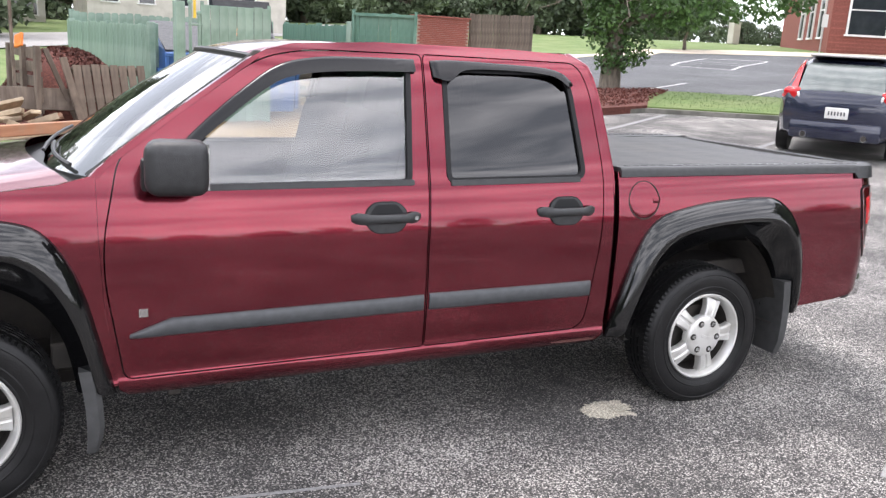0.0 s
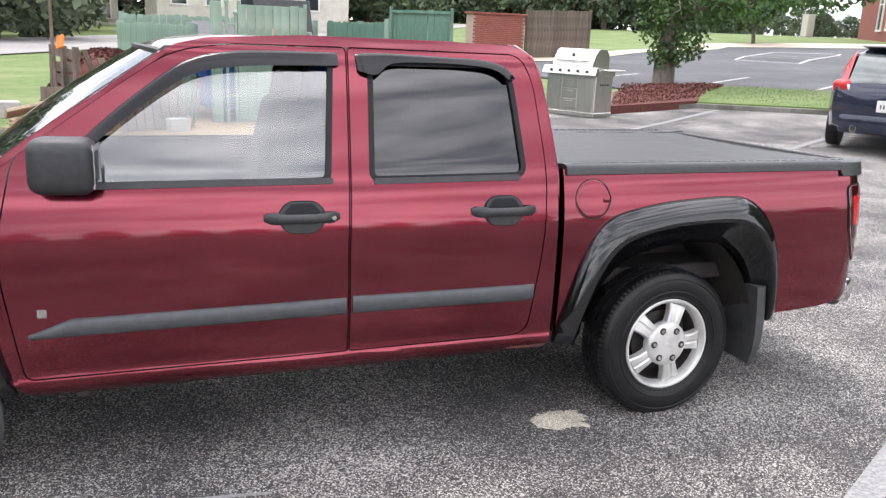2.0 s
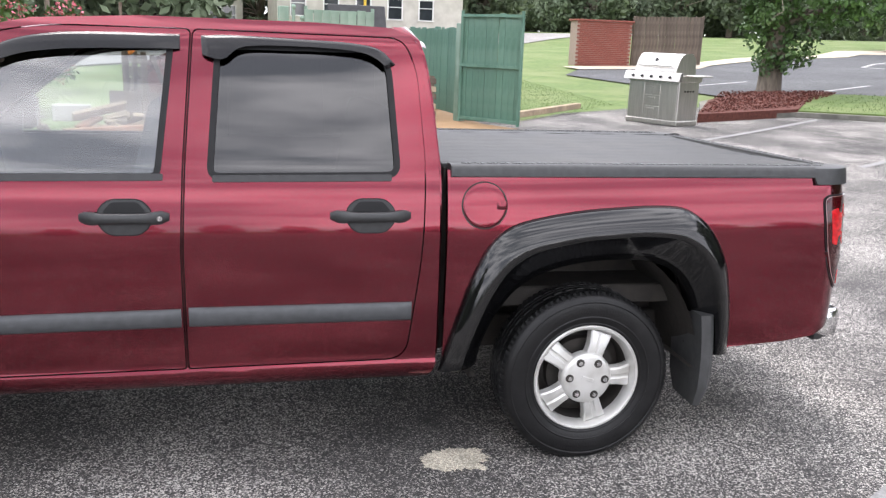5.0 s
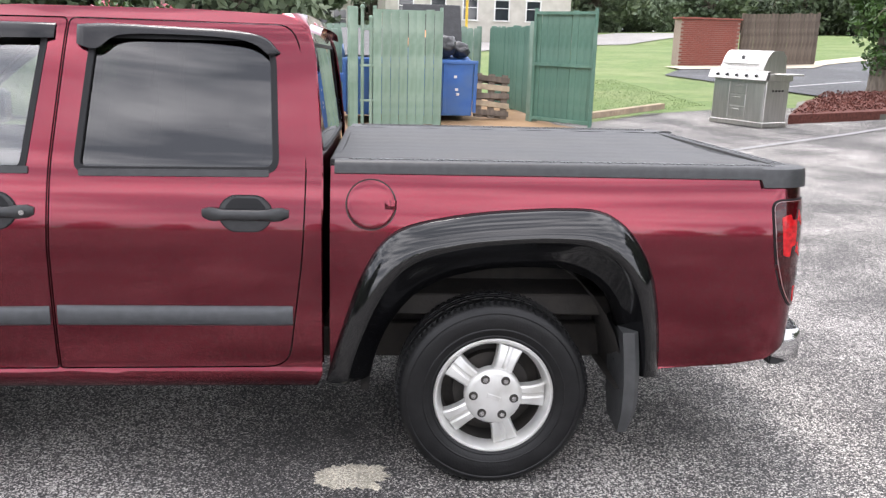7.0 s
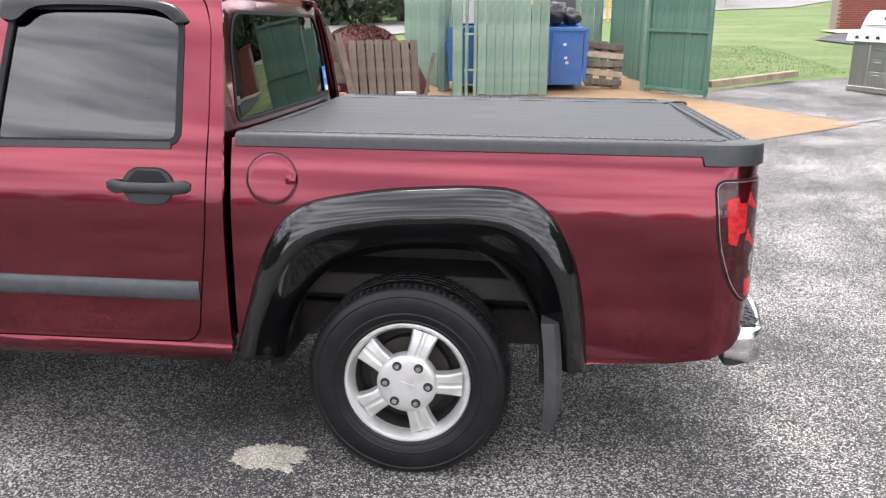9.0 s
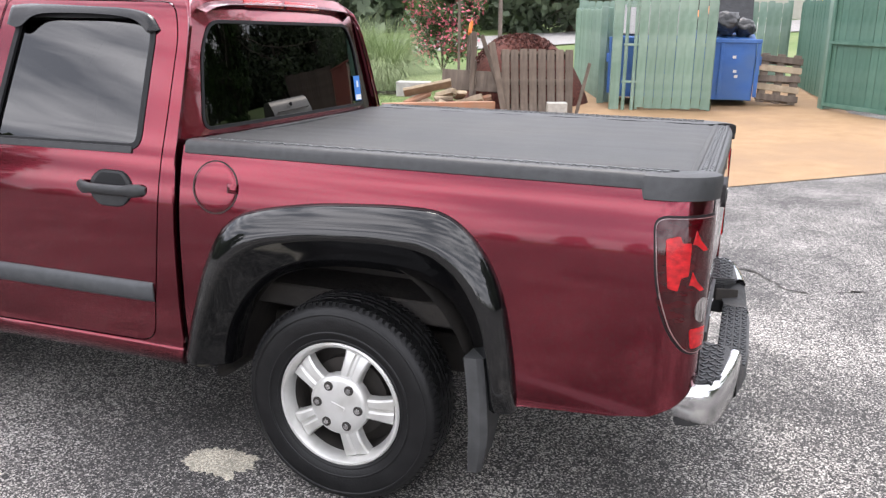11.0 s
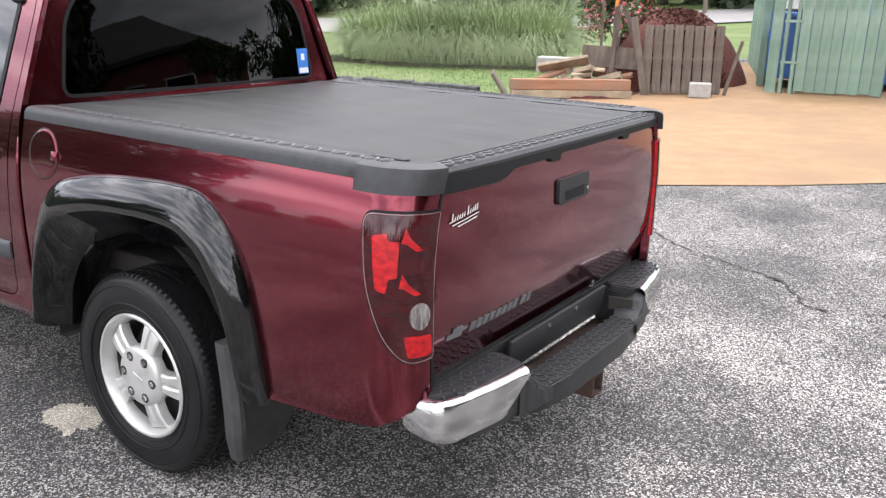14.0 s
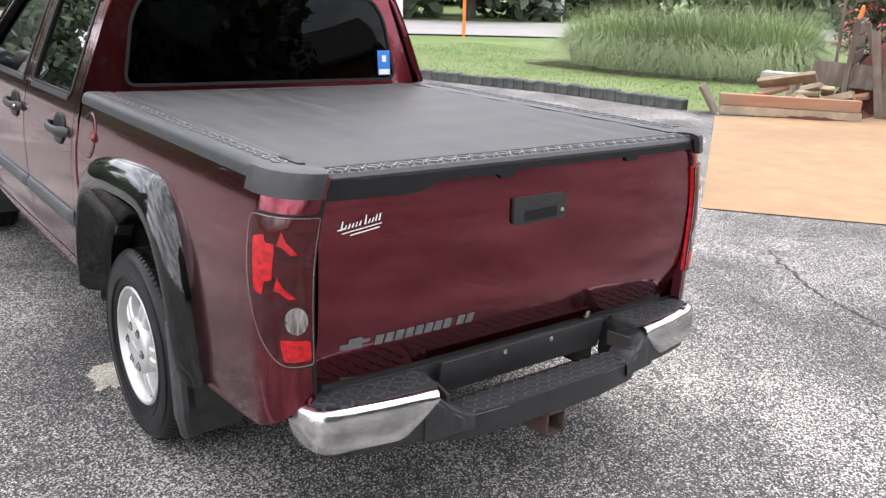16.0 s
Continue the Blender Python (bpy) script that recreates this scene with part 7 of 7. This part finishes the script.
for x, w, z0, z1 in STN:
    rows.append([(x, w * sy, z) for sy, z in ((0, z0), (0.7, z0), (0.95, z0 + 0.08), (1.0, (z0 + z1) / 2), (0.98, z1 - 0.06), (0.90, z1), (0.5, z1 + 0.02), (0, z1 + 0.03))]
                + [(x, -w * sy, z) for sy, z in ((0.5, z1 + 0.02), (0.90, z1), (0.98, z1 - 0.06), (1.0, (z0 + z1) / 2), (0.95, z0 + 0.08), (0.7, z0))])
bm = bmesh.new()
vs = loft(bm, rows, close=True)
bm.faces.new(vs[0])
bm.faces.new(vs[-1][::-1])
part("body", bm, M_NAVY, hb, "", 35)
rows = []
for x, w, z in ((-1.98, 0.66, 0.97), (-1.72, 0.64, 1.28), (-1.55, 0.61, 1.40), (-1.0, 0.60, 1.45), (0.0, 0.60, 1.44), (0.45, 0.60, 1.38), (1.15, 0.68, 0.98)):
    rows.append([(x, s * w * f + s * (0.10 if k else 0) * (1 if z > 1.2 else 0.4), zz) for k, (s, f, zz) in enumerate(((1, 1.0, z), (1, 1.1, 0.93)))])
    rows[-1] = [(x, w * 1.12 + 0.1, 0.92), (x, w * 1.02, z - 0.05), (x, w * 0.85, z), (x, 0, z + 0.02), (x, -w * 0.85, z), (x, -w * 1.02, z - 0.05), (x, -w * 1.12 - 0.1, 0.92)]
bm = bmesh.new()
loft(bm, rows)
gh = part("greenhouse", bm, M_NAVY, hb, "", 35)
bm = bmesh.new()
loft(bm, [[(-2.055, y, 0.86) for y in (-0.5, -0.25, 0, 0.25, 0.5)], [(-2.0, y * 1.1, 1.0) for y in (-0.55, -0.28, 0, 0.28, 0.55)], [(-1.765, y, 1.325) for y in (-0.56, -0.28, 0, 0.28, 0.56)], [(-1.64, y, 1.36) for y in (-0.50, -0.25, 0, 0.25, 0.50)]])
part("hatch_glass", bm, M_HATCH, hb, "large glass hatch toned with reflected sky", 40)
# steel grey stands for sky reflected in the navy roof
bm = bmesh.new()
box(bm, (-1.35, 0, 1.455), (0.75, 1.10, 0.04), (0, 3, 0), 0.015)
part("roof_spoiler", bm, M_STEEL, hb, "roof panel and spoiler, grey for reflected sky", 40)
for sg in (-1, 1):
    bm = bmesh.new()
    rows = [[(-2.06, sg * 0.62, 0.84), (-1.92, sg * 0.80, 0.84), (-1.84, sg * 0.84, 0.85)], [(-2.0, sg * 0.60, 0.98), (-1.86, sg * 0.74, 1.0), (-1.78, sg * 0.78, 1.0)], [(-1.70, sg * 0.59, 1.30), (-1.60, sg * 0.66, 1.30), (-1.55, sg * 0.68, 1.28)], [(-1.60, sg * 0.57, 1.40), (-1.52, sg * 0.62, 1.38), (-1.48, sg * 0.63, 1.36)]]
    loft(bm, [[tuple(Vector(p) + Vector((-0.03, sg * 0.02, 0))) for p in r] for r in rows])
    part("tail_lamp", bm, M_REDLENS, hb, "tall red tail lamp", 40)
    bm = bmesh.new()
    box(bm, (-1.94, sg * 0.675, 0.905), (0.24, 0.27, 0.20), (0, -12, sg * -30), 0.07, 3)
    foot = part("lower_tail_lamp", bm, M_REDLENS, hb, "wide red foot of the tail lamp", 40)
    bm = bmesh.new()
    box(bm, (-2.040, sg * 0.635, 0.885), (0.03, 0.15, 0.10), (0, -12, sg * -30), 0.014, 3)
    part("reverse_lens", bm, M_WHITE, foot, "", 40)
    bm = bmesh.new()
    tube(bm, [(-2.16, sg * 0.43, 0.33), (-1.98, sg * 0.43, 0.33)], 0.05, 14)
    part("exhaust_tip", bm, M_CHROME, hb, "chrome exhaust tip", 40)
    bm = bmesh.new()
    tube(bm, [(-2.168, sg * 0.43, 0.33), (-2.15, sg * 0.43, 0.33)], 0.038, 14)
    part("exhaust_hole", bm, M_UNDER, hb)
    for x in (-1.30, 1.32):
        bm = bmesh.new()
        lathe(bm, [(0.0, -0.10), (0.2, -0.10), (0.30, -0.10), (0.315, -0.07), (0.315, 0.08), (0.0, 0.08)], 32)
        w_ = part("wheel", bm, M_RUBBER, hb, "", 40, at=pose(x, sg * 0.80, 0.315, 0, 0, 0 if sg < 0 else 180))
        bm = bmesh.new()
        lathe(bm, [(0.0, -0.108), (0.19, -0.105), (0.20, -0.098)], 24)
        part("rim", bm, M_ALLOY, w_, "", 40)
    bm = bmesh.new()
    box(bm, (0.75, sg * 0.98, 0.98), (0.16, 0.2, 0.14), None, 0.04)
    part("mirror", bm, M_NAVY, hb, "", 40)
bm = bmesh.new()
box(bm, (-2.09, 0, 0.40), (0.14, 1.30, 0.26), None, 0.04)
part("rear_valance", bm, M_NAVY, hb, "", 40)
bm = bmesh.new()
box(bm, (-2.115, 0, 0.66), (0.02, 0.33, 0.16), None, 0.008)
pt = part("number_plate", bm, M_WHITE, hb, "white number plate with plain bars")
for k in range(6):
    bm = bmesh.new()
    box(bm, (-2.127, 0.11 - 0.044 * k, 0.655), (0.004, 0.020, 0.055))
    part("plate_bar", bm, M_TRIMGREY, pt)
for k in range(5):
    bm = bmesh.new()
    box(bm, (-2.045, 0.30 - 0.15 * k, 0.905), (0.02, 0.07, 0.035), (0, 20, 0))
    part("trunk_badge", bm, M_CHROME, hb)
bm = bmesh.new()
tube(bm, [(-2.0, -0.05, 0.98), (-1.92, 0.35, 1.06)], 0.012, 6)
part("wiper", bm, M_TRIM, hb)
